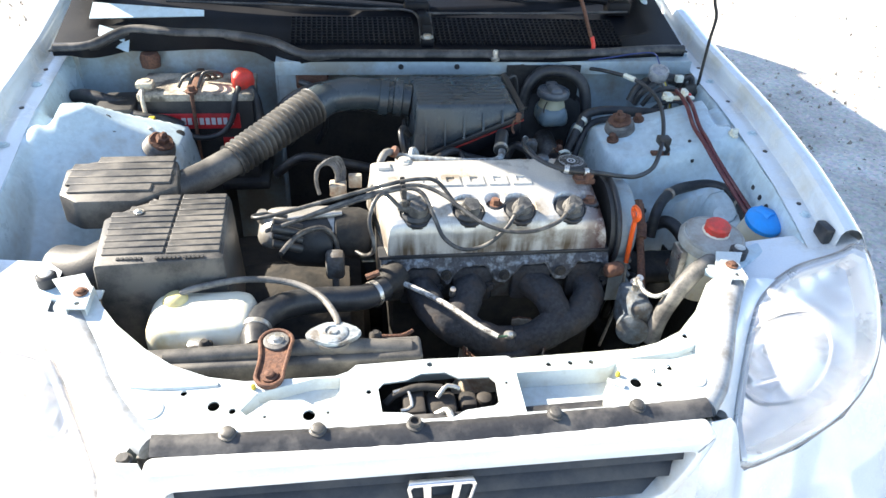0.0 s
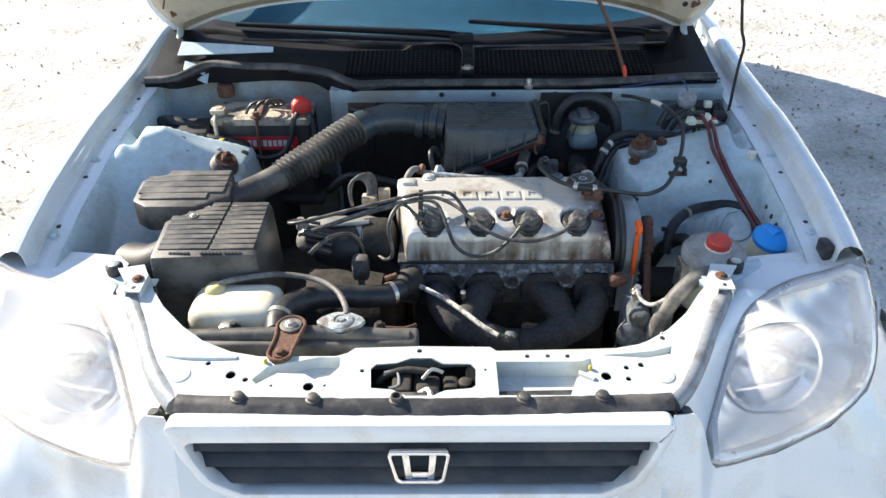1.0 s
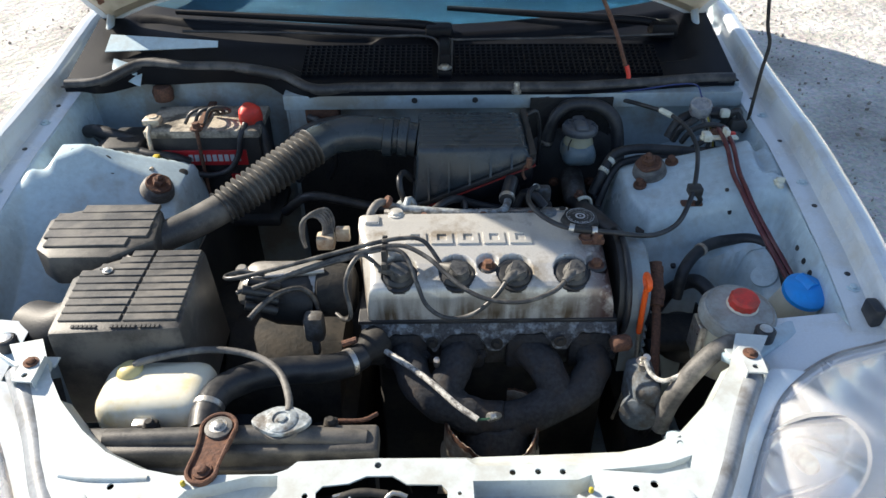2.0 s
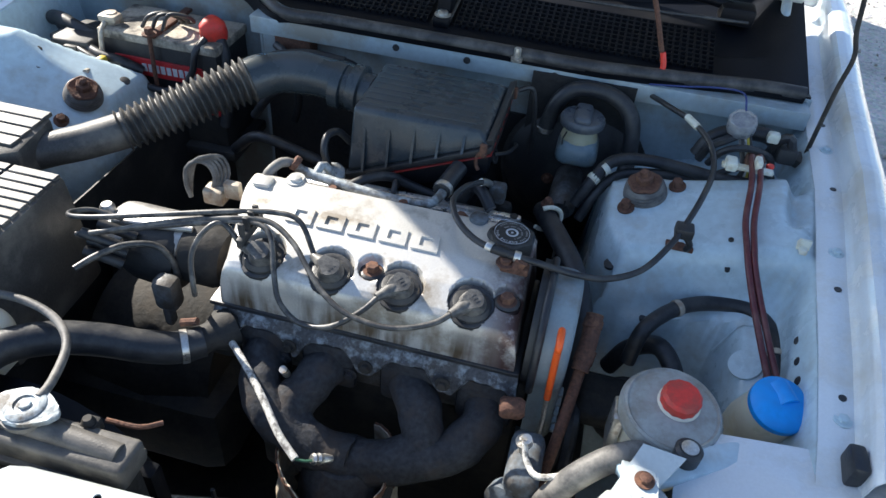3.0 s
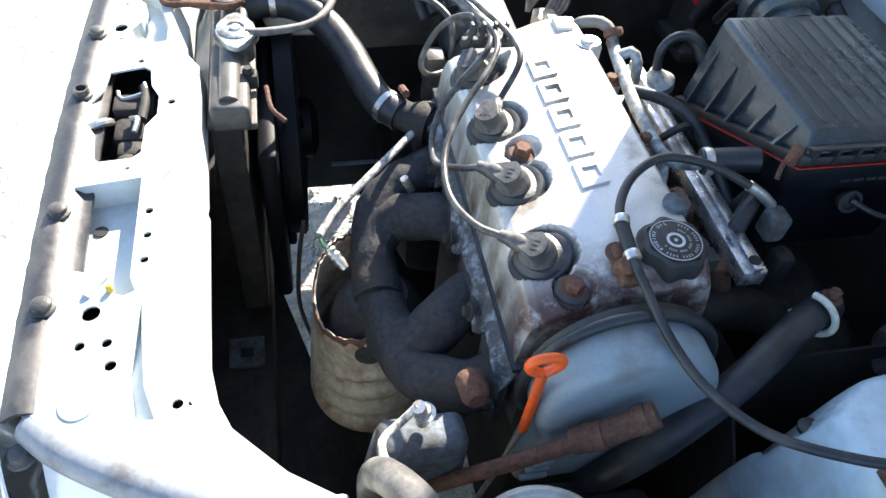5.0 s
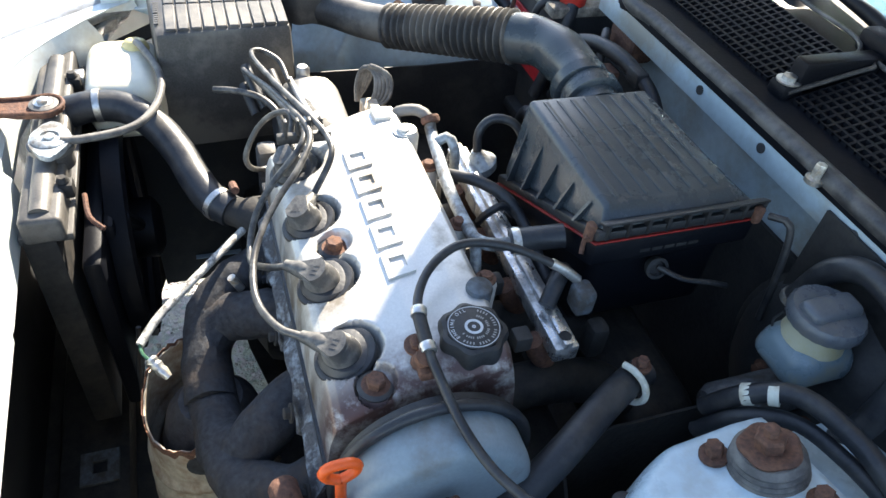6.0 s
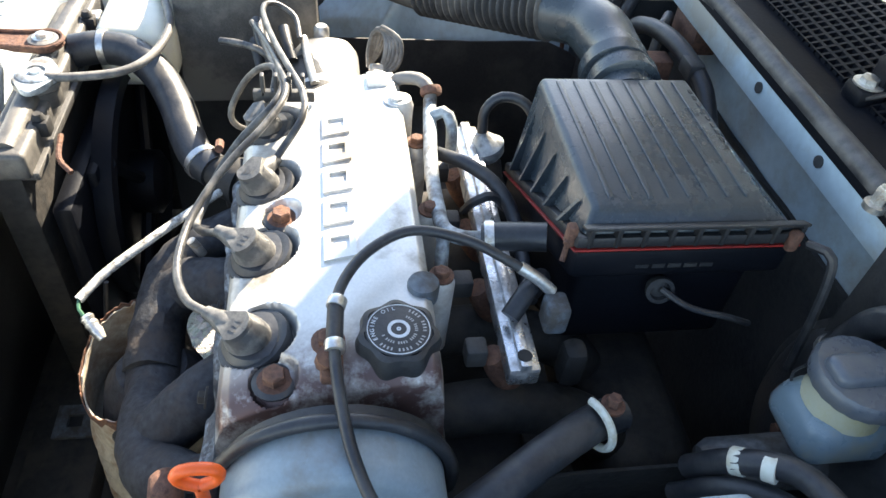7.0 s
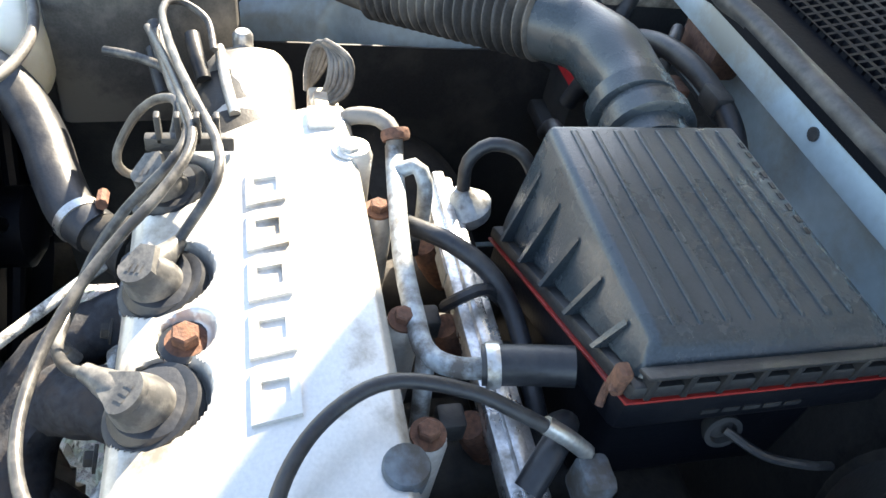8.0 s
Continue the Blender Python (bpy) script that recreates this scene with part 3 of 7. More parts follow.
# cowl: black plastic panel with perforated vents
def cowl_z(x, y):
    return 0.850 + 0.24 * (y - 1.60) + 0.006 * (1 - (x / 0.7) ** 2)


def cowl_front(x):
    return 1.562 + 0.03 * smooth(0.35, 0.68, abs(x)) + (0.075 * smooth(-0.18, -0.30, x) * (1 - smooth(-0.55, -0.64, x)))


def cowl_shape(u, v):
    x = -0.70 + 1.40 * u
    y0 = cowl_front(x)
    y = y0 + (1.80 + 0.14 * (abs(x) / 0.7) ** 2 - y0) * v
    step = 0.012 * (smooth(0.26, 0.30, v) - smooth(0.80, 0.84, v)) * (smooth(0.06, 0.10, abs(x - 0.02)) - smooth(0.60, 0.64, abs(x)))
    return (x, y, cowl_z(x, y) - step + 0.006 * smooth(0.05, 0.0, v))


cowl = part("cowl_panel", sheet(120, 40, cowl_shape, 0.003), COWL, car, "black plastic cowl panel under the windshield", 30)


def vents(x0, x1, y0, y1, slant, pitch=0.0105, hole=0.0072):
    """A perforated plate: each cell is a frame round an open hole."""
    b = bmesh.new()
    nx, ny = int((x1 - x0) / pitch), int((y1 - y0) / pitch)
    h = hole / 2
    for i in range(nx):
        for j in range(ny):
            cx, cy = x0 + (i + 0.5) * pitch, y0 + (j + 0.5) * pitch
            if cx < x0 + slant * (y1 - cy) - 1e-6 or cx > x1:
                continue
            o = [(cx + a * pitch / 2, cy + c * pitch / 2) for a, c in ((-1, -1), (1, -1), (1, 1), (-1, 1))]
            q = [(cx + a * h, cy + c * h) for a, c in ((-1, -1), (1, -1), (1, 1), (-1, 1))]
            ov = [b.verts.new((x, y, cowl_z(x, y) + 0.006)) for x, y in o]
            qv = [b.verts.new((x, y, cowl_z(x, y) + 0.006)) for x, y in q]
            lv = [b.verts.new((x, y, cowl_z(x, y) - 0.001)) for x, y in q]
            for k in range(4):
                b.faces.new((ov[k], ov[(k + 1) % 4], qv[(k + 1) % 4], qv[k]))
                b.faces.new((qv[k], qv[(k + 1) % 4], lv[(k + 1) % 4], lv[k]))
    return b


part("vent_mesh", vents(0.112, 0.56, 1.614, 1.720, 0.0, 0.0115, 0.0080), COWL, cowl, "perforated black vent")
part("vent_mesh", vents(-0.21, 0.072, 1.614, 1.720, 0.0, 0.0115, 0.0080), COWL, cowl, "perforated black vent")
def on_cowl(x, y, up=0.009):
    return (x, y, cowl_z(x, y) + up)


part("vent_rim", tube([on_cowl(0.104, 1.612), on_cowl(0.108, 1.720), on_cowl(0.116, 1.728), on_cowl(0.36, 1.734), on_cowl(0.60, 1.750)], 0.003, 8), SEAL, cowl, "raised vent rim")
part("vent_rim", tube([on_cowl(-0.49, 1.775), on_cowl(-0.20, 1.758), on_cowl(-0.05, 1.745), on_cowl(0.070, 1.732), on_cowl(0.078, 1.612)], 0.003, 8), SEAL, cowl, "raised vent rim")
b = box(0.079, 0.103, 1.625, 1.74, cowl_z(0.04, 1.68) - 0.01, cowl_z(0.04, 1.70) + 0.022, 0.005)
box(0.076, 0.106, 1.606, 1.635, cowl_z(0.04, 1.62) - 0.005, cowl_z(0.04, 1.62) + 0.014, 0.005, bm=b)
part("wiper_bracket", b, COWL, cowl, "black bracket between the vents")
part("bracket_bolt", bolt((0.091, 1.620, cowl_z(0.04, 1.62) + 0.014), 0.009, 0.008), STEEL, cowl, "steel bolt")
line = [(x, cowl_front(x) + 0.004, cowl_z(x, cowl_front(x)) + 0.008) for x in (-0.69, -0.62, -0.55, -0.45, -0.35, -0.25, -0.18, -0.10, 0.05, 0.2, 0.35, 0.5, 0.62, 0.69)]
part("cowl_lip", sheet(100, 6, lambda u, v: (-0.69 + 1.38 * u, cowl_front(-0.69 + 1.38 * u) - 0.004 + 0.002 * v, cowl_z(-0.69 + 1.38 * u, cowl_front(-0.69 + 1.38 * u)) + 0.006 - (0.010 + 0.030 * smooth(-0.66, -0.56, -0.69 + 1.38 * u) * smooth(-0.16, -0.26, -0.69 + 1.38 * u) * (1 - 0.45 * math.sin(math.pi * smooth(0.1, 0.36, u)))) * v), 0.003), COWL, cowl, "black front lip of the cowl")
part("cowl_seal", tube(line, 0.0115, 12, step=0.012), SEAL, cowl, "grey-black rubber hood seal along the cowl")
for x0, x1, y in ((-0.52, 0.08, 1.775), (0.10, 0.58, 1.785)):
    b = tube([(x1, y - 0.02, 0.902), (x1 - 0.04, y, 0.914), ((x0 + x1) / 2, y + 0.03, 0.920), (x0, y + 0.07, 0.925)], lambda s, t: 0.010 - 0.004 * s / t, 10)
    box(x1 - 0.03, x1 + 0.03, y - 0.035, y + 0.010, 0.885, 0.918, 0.008, bm=b)
    part("wiper_arm", b, COWL, cowl, "black wiper arm lying at the glass edge")
for s in (1, -1):
    b = box(s * 0.67 - 0.03, s * 0.67 + 0.03, 1.70, 1.90, 0.845, 0.862, 0.004)
    tube([(s * 0.668, 1.74, 0.86), (s * 0.668, 1.80, 0.885), (s * 0.665, 1.845, 0.935)], 0.009, 10, b)
    part("hood_hinge", b, WALL_PAINT, car, "painted steel hood hinge, dirty and darkened")


# bare cowl metal in the corner beside the battery
b = sheet(30, 6, lambda u, v: (-0.640 + 0.24 * u, 1.700 + (0.050 - 0.040 * u) * v + 0.012 * u, cowl_z(-0.640 + 0.24 * u, 1.700 + (0.050 - 0.040 * u) * v) + 0.012 + 0.008 * v), 0.002)
part("cowl_side_panel", b, BAY_PAINT, cowl, "pale cowl metal at the windshield corner")
b = sheet(10, 8, lambda u, v: (-0.615 + 0.055 * u, 1.650 + 0.028 * v - 0.01 * u, 0.860 + 0.016 * v + 0.004 * math.sin(4 * u + 2 * v)), 0.002)
part("cowl_corner_flap", b, BAY_PAINT, cowl, "pale folded cowl corner")
b = sheet(10, 8, lambda u, v: (-0.590 + 0.038 * u, 1.640 + 0.025 * v - 0.015 * u, 0.842 + 0.018 * v + 0.003 * math.sin(5 * u)), 0.002)
part("cowl_corner_flap", b, BAY_PAINT, cowl, "pale folded cowl corner")


# windshield, dash and cabin
def windshield(u, v):
    x = -0.66 + 1.32 * u
    y = 1.800 + 0.13 * (x / 0.66) ** 2 + 0.80 * v
    return (x * (1 - 0.16 * v), y, 0.902 + 0.475 * v + 0.01 * math.sin(math.pi * v))


g = part("windshield", sheet(24, 12, windshield, 0.005), GLASS, car, "clear windshield glass")
g.visible_shadow = False
b = sheet(40, 24, lambda u, v: (-0.66 + 1.32 * u, 1.835 + 0.11 * (2 * u - 1) ** 2 + 0.60 * v, 0.885 + 0.07 * smooth(0.1, 0.45, v) + 0.06 * math.exp(-((u - 0.72) / 0.13) ** 2) * smooth(0.35, 0.6, v) - 0.30 * smooth(0.85, 1.0, v)), 0.01)
part("dashboard", b, DASH, car, "blue vinyl dashboard behind the glass")


def cabin():
    # The unseen roof is stretched and skewed to cast the ground shadow.
    b = sheet(20, 16, lambda u, v: (-0.62 + 1.24 * u, 2.60 + (2.34 - 0.20 * u) * v, 1.415 + 0.03 * math.sin(math.pi * u) - 0.10 * (v - 0.35) ** 2), 0.02)
    for s in (1, -1):
        tube([(s * 0.69, 1.95, 0.93), (s * 0.64, 2.3, 1.17), (s * 0.605, 2.62, 1.39)], 0.03, 8, b)
        tube([(s * 0.70, 4.97, 0.95), (s * 0.65, 4.86, 1.2), (s * 0.60, 4.70, 1.38)], 0.06, 8, b)
        tube([(s * 0.73, 3.1, 0.9), (s * 0.60, 3.15, 1.39)], 0.04, 8, b)
        box(s * 0.752 - 0.04, s * 0.752 + 0.04, 2.0, 5.0, 0.30, 0.93, 0.03, bm=b)
        tube([(s * 0.72, 5.00, 0.62), (s * 0.72, 4.98, 0.93)], 0.06, 8, b)
    box(-0.75, 0.75, 4.93, 5.05, 0.35, 1.0, 0.03, bm=b)
    box(-0.75, 0.75, 4.3, 5.0, 0.93, 0.98, 0.02, bm=b)
    box(-0.75, 0.75, 2.1, 5.0, 0.24, 0.30, 0.02, bm=b)
    return b


part("cabin", cabin(), PAINT, car, "white cabin shell with roof and doors")
for s in (1, -1):
    b = box(s * 0.35 - 0.25, s * 0.35 + 0.25, 2.95, 3.10, 0.45, 1.06, 0.05, 4, top=(0.03, 0.03, 0.06, -0.06))
    seat = part("front_seat", box(s * 0.35 - 0.25, s * 0.35 + 0.25, 2.45, 3.0, 0.42, 0.58, 0.05, 4, bm=b), DASH, car, "dark blue cloth front seat")
    part("headrest", box(s * 0.35 - 0.12, s * 0.35 + 0.12, 3.08, 3.17, 1.07, 1.24, 0.035, 4), DASH, seat, "dark blue headrest")
part("rear_seat", box(-0.62, 0.62, 4.05, 4.22, 0.40, 1.10, 0.05, 4), DASH, car, "dark blue rear seat back")
for s in (1, -1):
    part("side_window", sheet(12, 4, lambda u, v: (s * (0.745 - 0.140 * v), 2.15 + 2.75 * u + (0.45 * v if u <= 0.5 else -0.22 * v), 0.92 + 0.46 * v), 0.004), GLASS, car, "side window glass")
part("rear_window", sheet(8, 4, lambda u, v: (-0.68 + 1.36 * u, 4.97 - 0.28 * v, 0.96 + 0.42 * v), 0.004), GLASS, car, "rear window glass")
for s in (1, -1):
    for y in (1.42, 4.05):
        b = lathe([(0.15, -0.09), (0.27, -0.085), (0.288, -0.06), (0.288, 0.06), (0.27, 0.085), (0.15, 0.09)], (s * 0.72, y, 0.288), (1, 0, 0), 40)
        wheel = part("wheel", b, RUBBER, car, "black road tyre")
        part("rim", lathe([(0.155, -0.07), (0.16, 0.07), (0.10, 0.06), (0.05, 0.075)], (s * 0.72, y, 0.288), (s, 0, 0), 32), STEEL, wheel, "steel wheel rim")

# ---- hood, propped open ----
LEAN_HOOD = radians(69)


def hood_point(x, d, off):
    """d: distance from the hinge line toward the front edge; off: out along the upper skin's normal."""
    return (x, 1.862 - d * math.cos(LEAN_HOOD) + off * math.sin(LEAN_HOOD), 0.872 + d * math.sin(LEAN_HOOD) + off * math.cos(LEAN_HOOD))


def hood_skin(u, v, off=0.0):
    x = (2 * u - 1) * (0.690 + 0.060 * smooth(0.0, 0.13, v)) * (1 - 0.08 * v)
    rise = 0.124 * (1 - min(1, abs(x) / 0.72) ** 3.8)
    d = rise + (1.02 - rise) * v
    crown = 0.03 * math.sin(math.pi * v) + 0.012 * (1 - (2 * u - 1) ** 2)
    return hood_point(x, d, off + crown)


hood = part("hood", sheet(40, 30, hood_skin, 0.0015), PAINT, car, "white hood held up by a prop rod")


def hood_frame(u, v):
    """Inner frame pressing: deep rim round the edge, hollow in the middle."""
    e = min(u, 1 - u) * 1.44
    w = min(v, 1 - v) * 0.95
    k = min(e, w)
    return hood_skin(0.012 + 0.976 * u, 0.012 + 0.976 * v, -0.006 - 0.024 * smooth(0.0, 0.03, k) + 0.020 * smooth(0.09, 0.14, k))


part("hood_inner_frame", sheet(90, 70, hood_frame, 0.0015), HOOD_PAINT, hood, "cream painted hood underside with stains")


def hood_mark(x, d):
    """A point on the hood's inner frame at x, a distance d in front of the hinge line."""
    rise = 0.124 * (1 - min(1, abs(x) / 0.72) ** 3.8)
    v = (d - rise) / (1.02 - rise)
    u = 0.5 + x / (2 * (0.690 + 0.060 * smooth(0.0, 0.13, v)) * (1 - 0.08 * v))
    return Vector(hood_frame((u - 0.012) / 0.976, (v - 0.012) / 0.976))


UNDER = Vector((0, -math.sin(LEAN_HOOD), -math.cos(LEAN_HOOD)))
for x, d, r in ((0.615, 0.150, 0.011), (0.652, 0.122, 0.007), (-0.625, 0.160, 0.005), (0.40, 0.205, 0.006), (-0.40, 0.215, 0.006)):
    part("frame_hole", lathe([(r, -0.006), (r, 0.0016), (r * 0.9, 0.0022)], hood_mark(x, d), UNDER, 18), MAT, hood, "dark hole in the hood frame")
for x, d, r in ((0.676, 0.120, 0.010), (-0.668, 0.105, 0.008)):
    part("rust_spot", lathe([(r, -0.004), (r, 0.0008), (r * 0.6, 0.0012)], hood_mark(x, d), UNDER, 18, wave=(3, 0.25)), RUST, hood, "rust stain on the hood frame")
for s in (1, -1):
    part("frame_seam", tube([hood_mark(s * (0.640 + 0.010 * k), 0.240 - 0.024 * k) for k in range(6)], 0.0022, 8), RUST, hood, "dark rusty seam of the hood frame")
rod = [(0.700, 1.505, 0.79), (0.703, 1.512, 0.90), (0.708, 1.518, 0.955), (0.700, 1.525, 0.985), (0.694, 1.530, 1.02), (0.66, 1.560, 1.25), (0.62, 1.60, 1.55)]
b = tube(rod, 0.0034, 10)
prop = part("prop_rod", b, DARKMETAL, car, "thin dark steel hood prop rod")
part("prop_grommet", lathe([(0.016, 0), (0.018, 0.006), (0.018, 0.014), (0.010, 0.018)], (0.700, 1.505, 0.782), n=18), RUBBER, prop, "black rubber grommet")
hose = part("washer_hose", tube([(0.464, 1.575, 0.835), (0.466, 1.580, 0.865), (0.452, 1.590, 0.905), (0.43, 1.60, 0.96), (0.40, 1.62, 1.02), (0.36, 1.655, 1.08)], 0.0042, 10), RUST, car, "thin brown washer hose rising to the hood")
part("hose_tip", tube([(0.464, 1.577, 0.845), (0.466, 1.580, 0.868), (0.460, 1.584, 0.890)], 0.0047, 10), REDCAP, hose, "red hose sleeve")

# ---- nose: radiator support, grille, headlights, bumper ----
def support_z(x, y):
    return 0.732 + 0.115 * (y - 0.68)


OUT = [(-0.340, 0.650), (-0.350, 0.668), (-0.384, 0.712), (-0.414, 0.762), (-0.455, 0.828), (-0.492, 0.885), (-0.520, 0.925), (-0.478, 0.935), (-0.440, 0.868), (-0.414, 0.832), (-0.370, 0.787), (-0.330, 0.756), (-0.283, 0.734), (-0.237, 0.724), (-0.124, 0.724), (-0.108, 0.730), (-0.097, 0.740), (0.0, 0.743), (0.104, 0.741), (0.112, 0.734), (0.120, 0.731), (0.242, 0.731), (0.299, 0.734), (0.337, 0.749), (0.378, 0.776), (0.421, 0.818), (0.460, 0.872), (0.487, 0.930), (0.530, 0.925), (0.500, 0.880), (0.440, 0.790), (0.406, 0.712), (0.390, 0.686), (0.352, 0.650), (0.20, 0.640), (0.0, 0.636), (-0.20, 0.640)]
LATCH = [(-0.068, 0.664), (-0.071, 0.700), (-0.064, 0.708), (-0.034, 0.711), (-0.014, 0.720), (0.017, 0.720), (0.034, 0.709), (0.074, 0.708), (0.081, 0.700), (0.080, 0.668), (0.074, 0.663), (0.036, 0.659), (0.020, 0.650), (-0.018, 0.650), (-0.038, 0.661)]
PANS = [[(0.112, 0.650), (0.111, 0.712), (0.234, 0.712), (0.250, 0.718), (0.254, 0.708), (0.246, 0.694), (0.225, 0.682), (0.212, 0.650)],
        [(-0.150, 0.722), (-0.118, 0.722), (-0.116, 0.705), (-0.130, 0.684), (-0.150, 0.680), (-0.165, 0.690), (-0.205, 0.692), (-0.232, 0.672), (-0.240, 0.680), (-0.222, 0.704), (-0.190, 0.712)],
        [(-0.395, 0.742), (-0.385, 0.766), (-0.350, 0.764), (-0.330, 0.744), (-0.300, 0.730), (-0.340, 0.722), (-0.380, 0.724)],
        [(0.262, 0.724), (0.30, 0.727), (0.345, 0.732), (0.375, 0.742), (0.372, 0.726), (0.33, 0.718)],
        ring(0.272, 0.693, 0.016, 16), ring(-0.272, 0.697, 0.017, 16)]
HOLES = [(-0.310, 0.711, 0.0035), (-0.272, 0.689, 0.0062), (-0.249, 0.680, 0.0036), (-0.210, 0.669, 0.002), (-0.157, 0.667, 0.0065), (-0.134, 0.669, 0.002), (-0.083, 0.696, 0.003), (-0.001, 0.734, 0.0035), (0.158, 0.7225, 0.0032), (0.188, 0.7230, 0.0032), (0.217, 0.7225, 0.0032), (0.267, 0.684, 0.0065), (0.299, 0.700, 0.0036), (0.321, 0.705, 0.004), (0.298, 0.679, 0.0036), (0.365, 0.758, 0.0036), (0.366, 0.768, 0.002), (0.095, 0.697, 0.002)]


def radiator_support():
    small = [ring(x, y, r * 1.2, 12) for x, y, r in HOLES]
    keep = [h for h in small]
    b = plate(OUT, [LATCH, *PANS[:2], PANS[3], *keep], support_z, 0.0025)
    # recessed pans
    for k, pan in enumerate(PANS[:4]):
        if k == 2:
            continue
        cx, cy = sum(p[0] for p in pan) / len(pan), sum(p[1] for p in pan) / len(pan)
        depth = (0.027, 0.018, 0.014, 0.011)[k]
        inset = [(cx + (x - cx) * 0.95, cy + (y - cy) * 0.90) for x, y in pan]
        top = [b.verts.new((x, y, support_z(x, y) - 0.0005)) for x, y in pan]
        low = [b.verts.new((x, y, support_z(x, y) - depth)) for x, y in inset]
        n = len(pan)
        for i in range(n):
            b.faces.new((top[i], top[(i + 1) % n], low[(i + 1) % n], low[i]))
        b.faces.new(low)
    # folded rear lip
    for i in range(9, 26):
        (x0, y0), (x1, y1) = OUT[i], OUT[i + 1]
        r0, r1 = (0.016 + 0.020 * smooth(0.09, 0.13, x) * (1 - smooth(0.28, 0.40, x)) for x in (x0, x1))
        q = [b.verts.new(c) for c in ((x0, y0 + 0.0005, support_z(x0, y0) - 0.001), (x1, y1 + 0.0005, support_z(x1, y1) - 0.001), (x1, y1 + r1, support_z(x1, y1) - 0.026), (x0, y0 + r0, support_z(x0, y0) - 0.026))]
        b.faces.new(q)
        q = [b.verts.new(c) for c in ((x0, y0 + r0, support_z(x0, y0) - 0.026), (x1, y1 + r1, support_z(x1, y1) - 0.026), (x1, y1 + r1 + 0.003, support_z(x1, y1) - 0.060), (x0, y0 + r0 + 0.003, support_z(x0, y0) - 0.060))]
        b.faces.new(q)
    return b


support = part("radiator_support", radiator_support(), SUPPORT_PAINT, car, "white steel radiator support panel with stamped holes", 25)
# Black colour stands for the shade seen through the panel's holes.
part("support_underside", plate([(x * 0.985, 0.69 + (y - 0.69) * 0.96) for x, y in OUT], [LATCH], lambda x, y: support_z(x, y) - 0.066, 0.003), MAT, support, "inner side of the box section, blackened for its shade")
part("panel_hole", lathe([(0.0065, 0), (0.0065, 0.0012)], (0.150, 0.672, support_z(0, 0.672) - 0.0268), n=16), BLACK, support, "dark round hole")
for x, y in ((-0.345, 0.690), (0.350, 0.685)):
    part("embossed_disc", lathe([(0.0150, -0.001), (0.0145, 0.0012), (0.0125, 0.0018), (0.004, 0.0018)], (x, y, support_z(x, y)), (0, -0.115, 1), 28), SUPPORT_PAINT, support, "round embossed pressing")
part("stamped_ridge", tube([(0.229, 0.690, support_z(0, 0.690)), (0.239, 0.684, support_z(0, 0.684) + 0.0008), (0.249, 0.678, support_z(0, 0.678))], 0.0042, 10), SUPPORT_PAINT, support, "short stamped ridge")
part("stamped_ridge", tube([(-0.375, 0.727, support_z(0, 0.727) - 0.001), (-0.345, 0.722, support_z(0, 0.722)), (-0.310, 0.7205, support_z(0, 0.7205)), (-0.270, 0.7210, support_z(0, 0.7210) - 0.001)], 0.0040, 10), SUPPORT_PAINT, support, "long stamped ridge")
part("support_leg", box(-0.43, -0.40, 0.77, 0.88, 0.30, 0.64, 0.006), BAY_PAINT, support, "painted support upright")
part("support_leg", box(0.40, 0.43, 0.77, 0.88, 0.30, 0.62, 0.006), BAY_PAINT, support, "painted support upright")
# Added panel keeps bright ground light out of the bay front.
part("light_block_panel", box(-0.335, 0.34, 0.664, 0.672, 0.236, 0.660, 0.002), BLACK, support, "black panel added behind the grille to block light")
part("support_pin", lathe([(0.003, 0), (0.003, 0.005), (0.0015, 0.007)], (-0.226, 0.712, support_z(0, 0.712)), n=10), YELLOW, support, "small yellow plastic pin")
part("support_pin", lathe([(0.003, 0), (0.003, 0.005), (0.0015, 0.007)], (0.246, 0.697, support_z(0, 0.697)), n=10), YELLOW, support, "small yellow plastic pin")
for s in (1, -1):
    dx = 0.02 if s > 0 else 0
    mx = s * 0.468 + dx
    b = plate([(mx - 0.013, 0.852), (mx + 0.013, 0.850), (mx + 0.011, 0.894), (mx - 0.012, 0.896)], [ring(mx, 0.861, 0.004, 10)], lambda x, y: 0.768 - 0.10 * (0.882 - y), 0.0025)
    for e in (-1, 1):
        prism([(0.850, 0.738), (0.853, 0.7655), (0.894, 0.7690), (0.902, 0.742)], "x", mx + e * 0.0125 - 0.0010, mx + e * 0.0125 + 0.0010, bm=b)
    box(mx - 0.018, mx + 0.018, 0.896, 0.916, 0.742, 0.7455, 0.001, 1, bm=b)
    p = part("lamp_mount", b, SUPPORT_PAINT, support, "pressed steel headlight mounting bracket")
    part("mount_bolt", bolt((mx, 0.882, 0.768), 0.0062, 0.006), RUST, p, "rusty mount bolt")
    b = prism([(s * 0.462, 0.915), (s * 0.488, 0.888), (s * 0.610, 0.972 if s < 0 else 0.962), (s * 0.590, 1.000 if s < 0 else 0.982)], "z", 0.726, 0.740, 0.004)
    part("side_tie_bar", b, BAY_PAINT, support, "painted tie bar to the wing")
    part("tie_bush", lathe([(0.014, 0.0), (0.0145, 0.016), (0.011, 0.019), (0.005, 0.019)], (s * 0.534, 0.940, 0.740), n=20), RUBBER, support, "black rubber bush")
    part("bush_washer", lathe([(0.009, 0.0), (0.009, 0.002), (0.005, 0.003)], (s * 0.534, 0.940, 0.758), n=16), STEEL, support, "steel washer")

